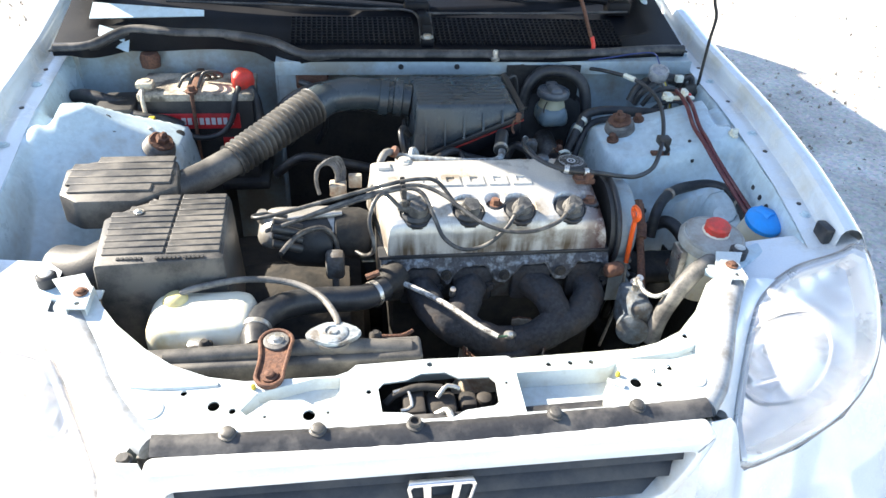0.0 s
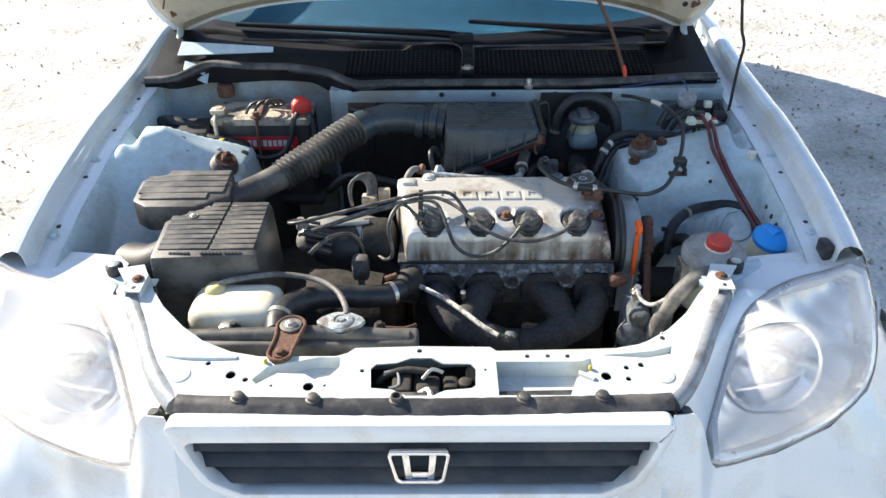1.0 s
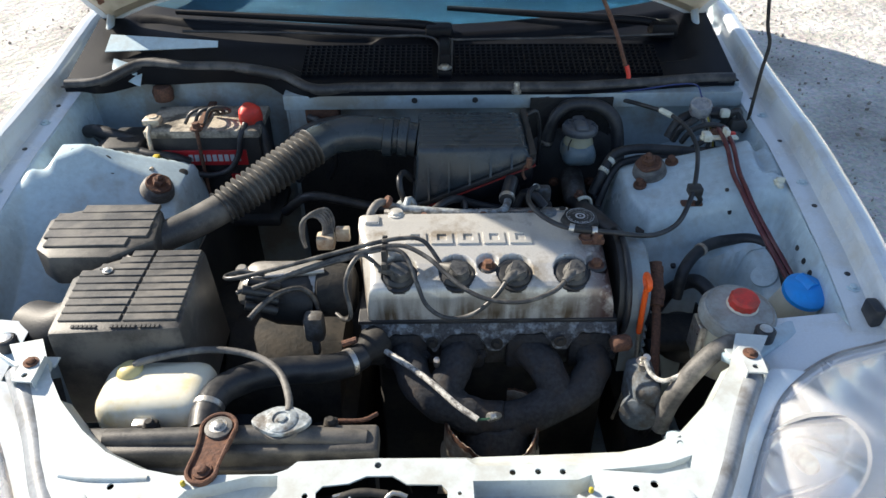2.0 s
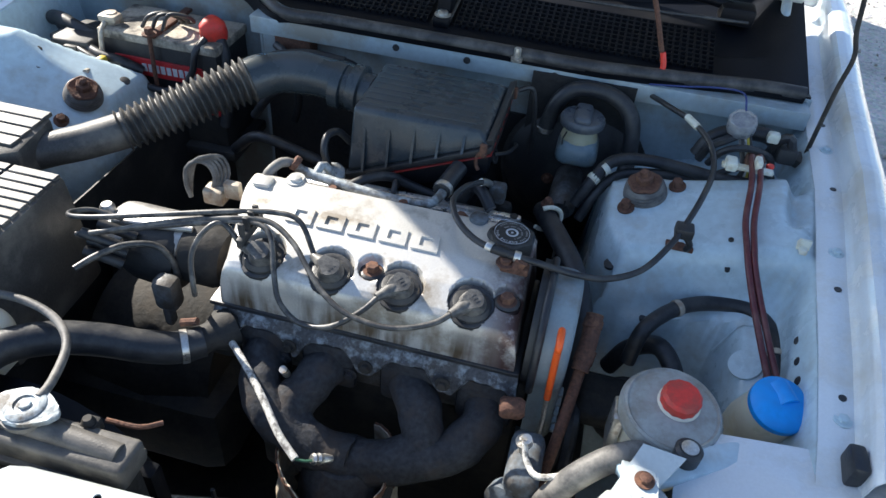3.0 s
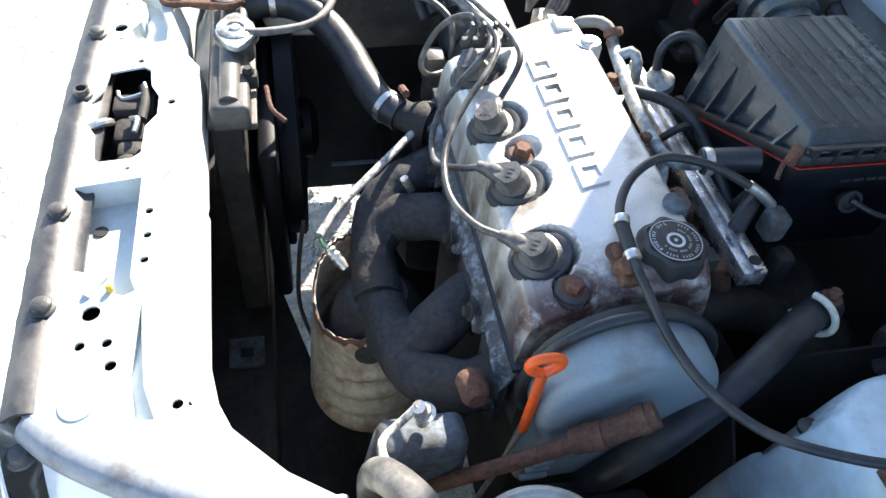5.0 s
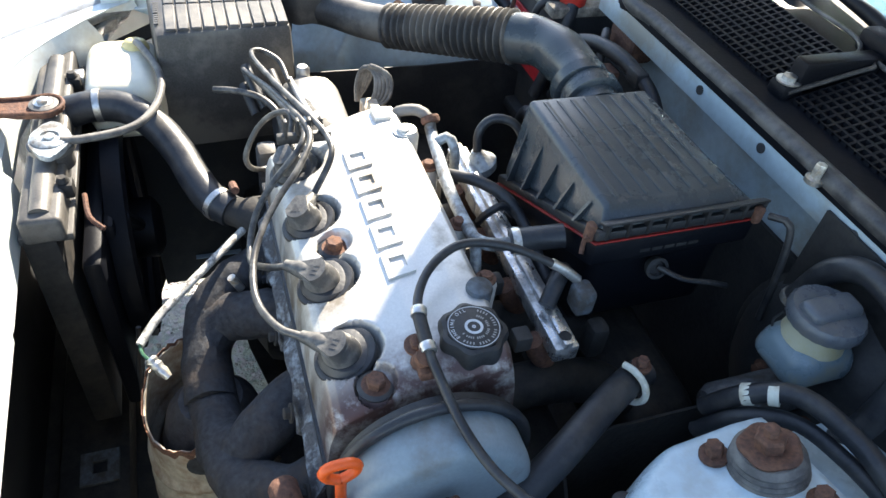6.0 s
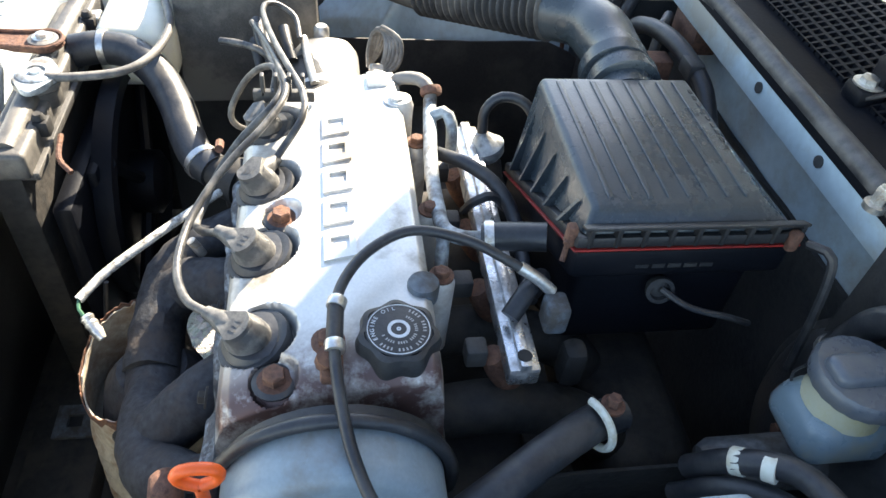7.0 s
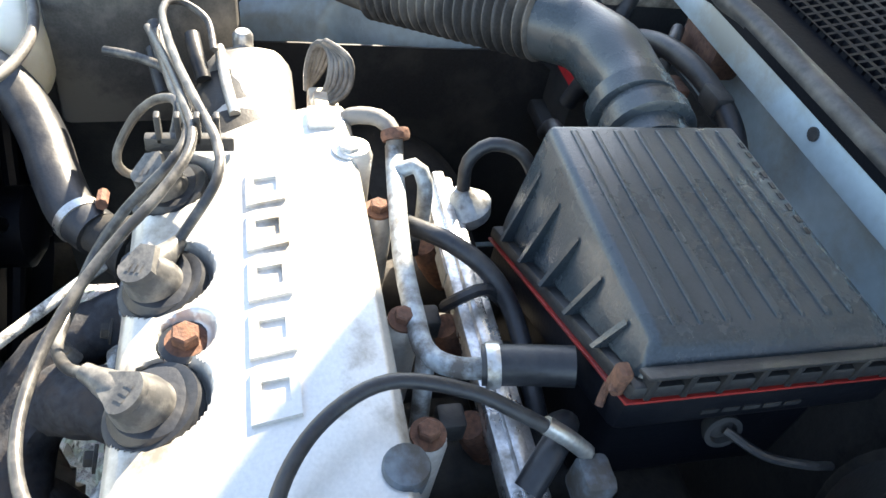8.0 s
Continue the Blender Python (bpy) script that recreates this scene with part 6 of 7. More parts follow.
box(-0.33, -0.08, 0.834, 0.848, 0.40, 0.640, 0.006, bm=b)
part("fan_shroud", b, COWL, radiator, "black plastic fan shroud")
part("shroud_ring", lathe([(0.155, -0.004), (0.160, 0.020), (0.150, 0.024), (0.146, 0.0)], (-0.205, 0.842, 0.525), (0, 1, 0), 40), COWL, radiator, "round fan opening")
b = lathe([(0.045, 0.0), (0.045, 0.04), (0.03, 0.05)], (-0.205, 0.842, 0.525), (0, 1, 0), 24)
for k in range(4):
    a = radians(45 + 90 * k)
    tube([(-0.205, 0.867, 0.525), (-0.205 + 0.15 * math.cos(a), 0.857, 0.525 + 0.16 * math.sin(a))], 0.009, 8, b)
part("fan_motor", b, COWL, radiator, "fan motor on four arms")
for k, x in enumerate((-0.30, -0.068)):
    b = box(x - 0.009, x + 0.009, 0.806, 0.822, 0.705, 0.724, 0.003)
    lathe([(0.006, 0), (0.0075, 0.003), (0.0045, 0.009)], (x, 0.812, 0.722), n=12, bm=b)
    part("shroud_clip", b, DARKMETAL, radiator, "dark steel shroud clip")
part("clip_wire", tube([(-0.065, 0.83, 0.705), (-0.03, 0.835, 0.70), (-0.012, 0.85, 0.695)], 0.003, 8), RUST, radiator, "rusty clip wire")
part("filler_neck", lathe([(0.020, -0.02), (0.021, 0.0), (0.026, 0.004), (0.026, 0.010)], (-0.126, 0.800, 0.728), n=28), DUSTY, radiator, "filler neck")


CAPX, CAPY = -0.126, 0.800
wing = [(CAPX + (0.026 + 0.010 * abs(math.cos(radians(q))) ** 5) * math.cos(radians(q)) * 1.06, CAPY + 0.023 * math.sin(radians(q))) for q in range(0, 360, 12)]
b = prism(wing, "z", 0.737, 0.744, 0.002)
lathe([(0.0205, 0.006), (0.0205, 0.009), (0.017, 0.011), (0.011, 0.0115), (0.010, 0.0095), (0.0065, 0.0095), (0.0060, 0.0125), (0.003, 0.013)], (CAPX, CAPY, 0.736), n=32, bm=b)
part("pressure_cap", b, ENGINEWHITE, radiator, "dull winged metal pressure cap")
# bracket holding the radiator to the support
FX, FY = -0.207, 0.727
b = plate([(-0.202 + 0.0225 * math.cos(radians(q)), 0.789 + 0.0225 * math.sin(radians(q))) for q in range(-20, 201, 20)] + [(-0.222, 0.760), (-0.221, 0.745)] + [(FX + 0.0185 * math.cos(radians(q)), FY + 0.0185 * math.sin(radians(q))) for q in range(160, 381, 20)] + [(-0.190, 0.745), (-0.184, 0.760)], [], lambda x, y: 0.742 - 0.02 * (0.79 - y), 0.005)
mount = part("radiator_bracket", b, RUST, radiator, "rust-brown radiator bracket")
edge = [(-0.202 + 0.0215 * math.cos(radians(q)), 0.789 + 0.0215 * math.sin(radians(q))) for q in range(-20, 201, 20)] + [(-0.221, 0.758)] + [(FX + 0.0175 * math.cos(radians(q)), FY + 0.0175 * math.sin(radians(q))) for q in range(170, 371, 20)] + [(-0.186, 0.758)]
part("bracket_rim", tube([(x, y, 0.7435 - 0.02 * (0.79 - y)) for x, y in edge + edge[:1]], 0.0026, 8), RUST, mount, "turned-up bracket rim")
part("bracket_rubber", lathe([(0.017, 0), (0.017, 0.004), (0.012, 0.006)], (-0.202, 0.789, 0.741), n=24), GREYRUBBER, mount, "rubber bush")
part("bracket_bolt", bolt((-0.202, 0.789, 0.746), 0.007, 0.006), STEEL, mount, "bracket bolt")
part("bracket_bolt", bolt((FX, FY, 0.741), 0.007, 0.007), RUST, mount, "rusty bracket bolt")

hose = thing("upper_radiator_hose", (-0.13, 0.93, 0.66), "thick black upper radiator hose with steel clamps", "radiator hose")
part("hose", tube([(-0.232, 0.808, 0.712), (-0.235, 0.842, 0.716), (-0.224, 0.880, 0.714), (-0.190, 0.914, 0.704), (-0.145, 0.938, 0.690), (-0.105, 0.952, 0.678), (-0.070, 0.968, 0.670), (-0.045, 0.990, 0.668)], 0.0205, 20), RUBBER, hose, "black rubber hose")
for at, ax in (((-0.235, 0.845, 0.716), (0.05, 1, 0.05)), ((-0.062, 0.974, 0.669), (0.8, 0.6, -0.1))):
    part("clamp", lathe([(0.0208, -0.0045), (0.0218, -0.004), (0.0218, 0.004), (0.0208, 0.0045)], at, ax, 28), STEEL, hose, "steel hose clamp")
part("clamp_screw", tube([(-0.074, 0.994, 0.688), (-0.052, 0.996, 0.695)], 0.005, 8), RUST, hose, "rusty clamp screw")
b = lathe([(0.018, -0.03), (0.019, 0.0), (0.026, 0.012), (0.027, 0.03)], (-0.040, 1.000, 0.668), (0.6, 0.8, 0.0), 24)
box(-0.050, -0.010, 1.000, 1.035, 0.630, 0.690, 0.010, bm=b)
single("thermostat_housing", b, DARKMETAL, (-0.03, 1.01, 0.66), "oxidised cast thermostat housing", "thermostat housing")

# coolant overflow tank and its thin hose
tank = thing("overflow_tank", (-0.31, 0.865, 0.58), "milky white plastic coolant overflow tank", "coolant tank")
b = box(-0.388, -0.236, 0.826, 0.926, 0.650, 0.738, 0.028, 5)
part("tank_body", b, MILKY, tank, "milky white tank")
part("tank_neck", lathe([(0.019, 0), (0.018, 0.006), (0.013, 0.012), (0.008, 0.014)], (-0.350, 0.895, 0.733), (-0.15, 0.1, 1), 24), YELLOWED, tank, "yellowed filler cap")
part("overflow_hose", tube([(-0.343, 0.897, 0.746), (-0.325, 0.904, 0.7485), (-0.272, 0.921, 0.7475), (-0.230, 0.926, 0.744), (-0.189, 0.919, 0.741), (-0.158, 0.902, 0.738), (-0.138, 0.877, 0.738), (-0.122, 0.834, 0.742), (-0.120, 0.812, 0.744)], 0.0050, 12), GREYRUBBER, tank, "thin grey rubber hose to the cap")
part("tank_strap", box(-0.325, -0.300, 0.812, 0.826, 0.690, 0.722, 0.003), STEEL, tank, "steel tank bracket")

# ribbed resonator box and intake snorkel
reso = thing("resonator_box", (-0.37, 1.03, 0.58), "dusty black ribbed plastic resonator box", "resonator box", shift=(-0.004, -0.022, 0.029))
poly = [(-0.455, 0.938), (-0.276, 0.948), (-0.286, 1.128), (-0.392, 1.126), (-0.420, 1.090), (-0.470, 1.066)]
b = prism(poly, "z", 0.58, 0.758, 0.008)
for v in b.verts:
    k = (v.co.z - 0.58) / 0.178
    v.co.x, v.co.y = -0.37 + (v.co.x + 0.37) * (1.08 - 0.08 * k), 1.03 + (v.co.y - 1.03) * (1.08 - 0.08 * k)
part("box_body", b, DUSTY, reso, "dusty black box")
for k in range(10):
    y = 0.962 + 0.0165 * k
    x0 = -0.447 - 0.010 * (y - 0.95) / 0.1 if y < 1.065 else along([(1.065, -0.455), (1.09, -0.412), (1.125, -0.385)], y)
    x1 = along([(0.95, -0.283), (1.13, -0.291)], y)
    part("rib", box(x0, -0.3625, y, y + 0.0148, 0.755, 0.761, 0.0015, 1), DUSTY, reso)
    part("rib", box(-0.3595, x1, y, y + 0.0148, 0.755, 0.761, 0.0015, 1), DUSTY, reso)
b = bmesh.new()
for x0, n in ((-0.425, 6), (-0.372, 6), (-0.333, 5)):
    for i in range(n):
        box(x0 + 0.006 * i, x0 + 0.006 * i + 0.0042, 0.9485, 0.9545, 0.7585, 0.7598, 0, bm=b)
part("moulded_print", b, BLACK, reso, "moulded print worn to bars")
part("box_screw", bolt((-0.418, 1.072, 0.762), 0.005, 0.004), STEEL, reso, "small screw")

snork = thing("intake_snorkel", (-0.47, 1.17, 0.62), "dusty black ribbed intake snorkel box", "intake snorkel", shift=(0.010, -0.024, 0.037))
poly = [(-0.566, 1.130), (-0.535, 1.105), (-0.440, 1.105), (-0.385, 1.150), (-0.398, 1.236), (-0.420, 1.252), (-0.520, 1.250), (-0.540, 1.226), (-0.578, 1.216)]
part("snorkel_body", prism(poly, "z", 0.702, 0.757, 0.007), DUSTY, snork, "dusty black snorkel")
for k in range(5):
    y = 1.130 + 0.0240 * k
    x0 = along([(1.13, -0.553), (1.15, -0.562), (1.21, -0.566), (1.225, -0.530), (1.25, -0.513)], y)
    x1 = along([(1.13, -0.425), (1.15, -0.398), (1.23, -0.404), (1.25, -0.425)], y)
    part("rib", box(x0, x1, y, y + 0.0222, 0.754, 0.761, 0.0015, 1), DUSTY, snork)
part("snorkel_duct", tube([(-0.56, 1.05, 0.66), (-0.50, 1.03, 0.672), (-0.44, 1.07, 0.690), (-0.40, 1.12, 0.71)], 0.045, 20), BLACK, snork, "black duct between the boxes")

# intake hose with bellows
tubeobj = thing("intake_hose", (-0.18, 1.3, 0.70), "black intake hose with a dusty ribbed bellows", "intake hose")
part("lower_pipe", tube([(-0.470, 1.100, 0.735), (-0.400, 1.170, 0.756), (-0.345, 1.217, 0.762), (-0.296, 1.260, 0.771)], lambda s, t: 0.0235 + 0.004 * s / t, 24), DUSTY, tubeobj, "smooth lower pipe")
part("bellows", tube([(-0.304, 1.253, 0.769), (-0.266, 1.288, 0.782), (-0.228, 1.322, 0.795), (-0.190, 1.356, 0.808), (-0.156, 1.386, 0.819)], lambda s, t: 0.0285 + 0.0045 * s / t + 0.0044 * math.cos(2 * math.pi * s / 0.0112), 28, step=0.0011), DUSTY, tubeobj, "ribbed rubber bellows")
part("elbow", tube([(-0.160, 1.382, 0.817), (-0.135, 1.404, 0.823), (-0.098, 1.419, 0.826), (-0.050, 1.423, 0.825), (0.0, 1.419, 0.820), (0.035, 1.415, 0.815)], lambda s, t: 0.0325 + 0.001 * math.sin(s * 90), 28), LID, tubeobj, "smooth black elbow")
b = bmesh.new()
for x in (-0.018, 0.010):
    lathe([(0.0335, -0.010), (0.0375, -0.008), (0.0375, 0.008), (0.0335, 0.010)], (x, 1.418, 0.820), (1, -0.08, -0.10), 32, b)
part("collar", b, LID, tubeobj, "double collar")

# air filter box
fbox = thing("air_filter_box", (0.14, 1.40, 0.66), "black air filter box with fluted lid and red seal", "air filter box")


def tilt_rim(b, top=None):
    """The box's rim climbs toward the wing; above it the lid's top stays level."""
    for v in b.verts:
        k = 1.0 if top is None else min(1, max(0, (top - v.co.z) / 0.045))
        v.co.z += 0.44 * (v.co.x - 0.170) * k
    return b


b = box(0.030, 0.242, 1.308, 1.492, 0.798, 0.847, 0.006, 3, top=(0.008, 0.014, 0.010, 0.024))
lid = part("lid", tilt_rim(b, 0.845), LID, fbox, "dusty black fluted lid")
for k in range(8):
    y = 1.332 + 0.0166 * k
    b = prism([(0.044, 0.8462), (0.048, 0.8484), (0.216, 0.8484), (0.220, 0.8462)], "y", y, y + (0.0034 if k % 2 else 0.0052), 0.0008)
    part("flute", b, LID, lid)
for k in range(5):
    x = 0.055 + 0.037 * k
    part("lid_gusset", tilt_rim(prism([(1.300, 0.799), (1.314, 0.832), (1.320, 0.799)], "x", x, x + 0.004), 0.845), LID, lid)
part("rim", tilt_rim(box(0.026, 0.246, 1.304, 1.496, 0.787, 0.799, 0.003)), BLACK, fbox, "black clamping rim")
part("seal", tilt_rim(box(0.028, 0.2470, 1.3030, 1.495, 0.7845, 0.7866, 0.0005)), DARKRED, fbox, "thin red seal")
b = box(0.030, 0.244, 1.307, 1.493, 0.752, 0.783, 0.006)
box(0.040, 0.225, 1.322, 1.485, 0.655, 0.755, 0.012, 3, bm=b)
part("base", tilt_rim(b), COWL, fbox, "black lower box")
part("rim_rail", tilt_rim(box(0.237, 0.2475, 1.308, 1.494, 0.8060, 0.8095, 0.001)), BLACK, fbox, "upper rail of the rim")
for k in range(9):
    y = 1.312 + 0.0220 * k
    part("rim_rib", tilt_rim(box(0.237, 0.248, y, y + 0.004, 0.788, 0.808, 0.001, 1)), BLACK, fbox)
b = tube([(0.236 + 0.0105 * math.sin(radians(q)), 1.300 - 0.006 * math.sin(radians(q)), 0.806 + 0.016 * math.cos(radians(q))) for q in range(-150, 40, 19)], 0.0026, 8)
box(0.230, 0.240, 1.298, 1.306, 0.816, 0.836, 0.002, bm=b)
part("spring_clip", b, RUST, fbox, "rusty looped spring clip")
part("spring_clip", box(0.243, 0.252, 1.480, 1.490, 0.816, 0.836, 0.003), RUST, fbox, "rusty spring clip")
part("temperature_plug", lathe([(0.010, 0), (0.0125, 0.006), (0.0125, 0.010), (0.009, 0.010), (0.008, 0.006), (0.004, 0.007)], (0.232, 1.395, 0.760), (1, -0.1, 0.3), 20), BLACK, fbox, "black sensor plug")
part("sensor_wire", tube([(0.240, 1.395, 0.764), (0.258, 1.415, 0.760), (0.266, 1.445, 0.756), (0.262, 1.475, 0.740)], 0.0030, 8), RUBBER, fbox, "thin black wire")
part("vacuum_line", tube([(0.252, 1.496, 0.826), (0.272, 1.505, 0.828), (0.282, 1.51, 0.78), (0.284, 1.52, 0.70)], 0.004, 8), RUBBER, fbox, "thin black line")
b = bmesh.new()
for i in range(9):
    box(0.060 + 0.011 * i, 0.066 + 0.011 * i, 1.4600, 1.4630, 0.8468, 0.8476, 0, bm=b)
part("moulded_print", b, BLACK, lid, "moulded print worn to bars")
b = bmesh.new()
for i in range(5):
    box(0.2441, 0.2448, 1.36 + 0.014 * i, 1.371 + 0.014 * i, 0.796, 0.800, 0, bm=b)
part("moulded_print", b, BLACK, fbox, "moulded print worn to bars")

# ---- battery corner ----
battery = thing("battery", (-0.405, 1.59, 0.58), "black car battery with a red label and frayed clamps", "battery", shift=(0, -0.024, 0))
part("case", box(-0.520, -0.290, 1.538, 1.655, 0.585, 0.782, 0.006), BLACK, battery, "black battery case")
part("battery_lid", box(-0.523, -0.287, 1.535, 1.658, 0.772, 0.790, 0.005), BATTERY_DUST, battery, "dust-caked battery lid")
part("label", box(-0.495, -0.320, 1.5335, 1.5375, 0.712, 0.746, 0.0008, 1), REDLABEL, battery, "red maker's label")
b = bmesh.new()
for i in range(9):
    box(-0.440 + 0.0122 * i, -0.4315 + 0.0122 * i, 1.5322, 1.5336, 0.722, 0.737, 0, bm=b)
part("label_bars", b, WHITE, battery, "white bars of the label")
part("lower_label", box(-0.360, -0.292, 1.5335, 1.5375, 0.655, 0.690, 0.0008, 1), REDLABEL, battery, "red lower label")
b = box(-0.418, -0.402, 1.530, 1.665, 0.790, 0.797, 0.002)
tube([(-0.410, 1.528, 0.795), (-0.410, 1.522, 0.70), (-0.410, 1.525, 0.60)], 0.004, 8, b)
part("hold_down_bar", b, RUST, battery, "rusty hold-down bar")
part("hold_down_nut", bolt((-0.410, 1.530, 0.797), 0.008, 0.014), RUST, battery, "rusty nut")
b = lathe([(0.014, 0), (0.015, 0.014), (0.010, 0.020)], (-0.507, 1.565, 0.790), n=18)
box(-0.525, -0.490, 1.548, 1.575, 0.795, 0.808, 0.004, bm=b)
part("negative_clamp", b, SHIELD, battery, "corroded pale clamp")
part("positive_cover", lathe([(0.022, 0.0), (0.024, 0.012), (0.022, 0.028), (0.014, 0.036), (0.006, 0.038)], (-0.312, 1.580, 0.790), (0.0, -0.12, 1), 20, wave=(3, 0.1)), REDCAP, battery, "red rubber terminal cover")
for k in range(3):
    part("hold_cable", tube([(-0.440 + 0.02 * k, 1.555, 0.797), (-0.425 + 0.02 * k, 1.560, 0.818 + 0.004 * k), (-0.400 + 0.02 * k, 1.575, 0.822), (-0.380 + 0.012 * k, 1.590, 0.806), (-0.392, 1.600, 0.796)], 0.0035, 8), RUBBER, battery, "coiled black cable")
part("negative_cable", tube([(-0.512, 1.552, 0.798), (-0.510, 1.530, 0.782), (-0.505, 1.515, 0.750), (-0.498, 1.490, 0.745), (-0.488, 1.465, 0.750), (-0.478, 1.43, 0.760)], 0.0045, 10), SHIELD, battery, "corroded ground cable")
part("positive_cable", tube([(-0.318, 1.556, 0.795), (-0.325, 1.530, 0.780), (-0.332, 1.522, 0.745), (-0.355, 1.515, 0.712), (-0.395, 1.510, 0.702), (-0.440, 1.505, 0.715), (-0.480, 1.495, 0.738), (-0.52, 1.50, 0.75), (-0.57, 1.52, 0.755)], 0.0062, 12), RUBBER, battery, "black starter cable")
part("cable_clip", box(-0.495, -0.482, 1.482, 1.498, 0.742, 0.760, 0.003), YELLOW, battery, "yellow cable clip")
part("side_cable", tube([(-0.300, 1.575, 0.792), (-0.285, 1.560, 0.760), (-0.280, 1.545, 0.70), (-0.285, 1.53, 0.64)], 0.011, 12), RUBBER, battery, "thick black cable")
part("battery_tray", box(-0.54, -0.27, 1.52, 1.66, 0.565, 0.586, 0.005), BLACK, battery, "black tray")
fuse = single("fuse_box", prism([(-0.622, 1.505), (-0.600, 1.486), (-0.530, 1.490), (-0.528, 1.590), (-0.600, 1.585)], "z", 0.742, 0.766, 0.007, segments=3), BLACK, (-0.57, 1.54, 0.73), "low black fuse box beside the battery", "fuse box")
part("fuse_box_base", prism([(-0.615, 1.508), (-0.596, 1.492), (-0.535, 1.495), (-0.533, 1.584), (-0.596, 1.580)], "z", 0.640, 0.743, 0.003), BLACK, fuse, "black base")
part("lid_latch", box(-0.575, -0.550, 1.480, 1.490, 0.742, 0.760, 0.002), BLACK, fuse, "small lid latch")
single("battery_cable_sleeve", tube([(-0.540, 1.500, 0.752), (-0.505, 1.488, 0.748), (-0.470, 1.490, 0.742), (-0.440, 1.505, 0.722)], 0.011, 12), RUBBER, (-0.49, 1.49, 0.73), "black cable sleeve from the fuse box to the battery", "cable sleeve")
single("rusty_cup", lathe([(0.020, 0.0), (0.022, 0.02), (0.018, 0.03)], (-0.515, 1.645, 0.800), n=18), RUST, (-0.515, 1.645, 0.80), "small rusty cup on the battery corner", "rusty fitting")
loom = thing("main_wire_loom", (-0.1, 1.54, 0.72), "tangled black wiring behind the intake hose", "wiring")
for k, (pts, r) in enumerate(((((-0.27, 1.53, 0.70), (-0.21, 1.52, 0.775), (-0.13, 1.53, 0.80), (-0.05, 1.54, 0.79), (0.0, 1.54, 0.76)), 0.011), (((-0.22, 1.50, 0.68), (-0.17, 1.49, 0.74), (-0.10, 1.51, 0.76), (-0.02, 1.53, 0.74)), 0.008), (((-0.16, 1.54, 0.66), (-0.14, 1.52, 0.72), (-0.16, 1.53, 0.79), (-0.19, 1.55, 0.80)), 0.007), (((-0.25, 1.47, 0.62), (-0.19, 1.45, 0.67), (-0.10, 1.44, 0.66), (0.02, 1.42, 0.64)), 0.010))):
    part("wire", tube(list(pts), r, 10), RUBBER, loom, "black taped wires")
part("connector", box(-0.085, -0.055, 1.525, 1.545, 0.785, 0.806, 0.004), BLACK, loom, "black connector")
part("connector", box(-0.13, -0.10, 1.50, 1.53, 0.75, 0.785, 0.004), RUST, loom, "rusty connector")

# ---- brake and clutch side ----
brake = thing("brake_fluid_reservoir", (0.36, 1.475, 0.70), "clouded brake fluid reservoir with yellowed neck and grey cap", "brake reservoir", shift=(0.002, 0.020, -0.019))
b = box(0.322, 0.396, 1.434, 1.520, 0.745, 0.790, 0.018, 4, top=(0.008, 0.008, 0.010, 0.010))
part("reservoir", b, FLUID, brake, "clouded blue-grey reservoir", 60)
part("neck", lathe([(0.030, 0.784), (0.0285, 0.790), (0.0265, 0.796), (0.0265, 0.812)], (0.358, 1.475, 0), n=36), NECK, brake, "yellowed filler neck")
part("reservoir_cap", lathe([(0.028, 0.806), (0.0350, 0.808), (0.0358, 0.812), (0.0358, 0.818), (0.033, 0.822), (0.022, 0.824)], (0.358, 1.475, 0), n=64, wave=(20, 0.012)), BRAKECAP, brake, "grey screw cap")
b = box(0.344, 0.372, 1.446, 1.504, 0.815, 0.832, 0.008, 5)
part("cap_grip", b, BRAKECAP, brake, "raised cap grip", 70)
part("level_wire", tube([(0.335, 1.450, 0.775), (0.333, 1.446, 0.79), (0.338, 1.446, 0.805)], 0.0012, 6), RUBBER, brake, "thin dark strap")
b = lathe([(0.022, -0.10), (0.024, 0.0), (0.024, 0.06), (0.018, 0.07)], (0.355, 1.47, 0.690), (-0.05, -1, -0.1), 24)
part("master_cylinder", b, CAST, brake, "cast master cylinder")
booster = thing("brake_booster", (0.36, 1.56, 0.66), "round black brake booster on the bulkhead", "brake booster")
part("shell", lathe([(0.09, -0.06), (0.12, -0.04), (0.125, 0.0), (0.10, 0.03), (0.05, 0.045)], (0.36, 1.56, 0.66), (0, -1, 0.05), 40), BLACK, booster, "black pressed shell")
part("seam_band", lathe([(0.1245, -0.006), (0.128, -0.004), (0.128, 0.004), (0.1245, 0.006)], (0.36, 1.56, 0.66), (0, -1, 0.05), 40), DARKMETAL, booster, "crimped steel seam")
for dx in (-0.038, 0.038):
    part("flange_nut", bolt((0.36 + dx, 1.518, 0.66), 0.007, 0.012, (0, -1, 0.05)), RUST, booster, "rusty flange nut")
hh = thing("heater_hose", (0.38, 1.24, 0.66), "thick black heater hose with a white clamp", "heater hose", shift=(0.002, 0.010, -0.018))
part("hose", tube([(0.328, 1.330, 0.738), (0.340, 1.302, 0.742), (0.362, 1.262, 0.742), (0.386, 1.220, 0.736), (0.404, 1.180, 0.720), (0.416, 1.140, 0.690), (0.418, 1.11, 0.65), (0.41, 1.09, 0.60)], 0.0150, 18), RUBBER, hh, "black rubber hose")
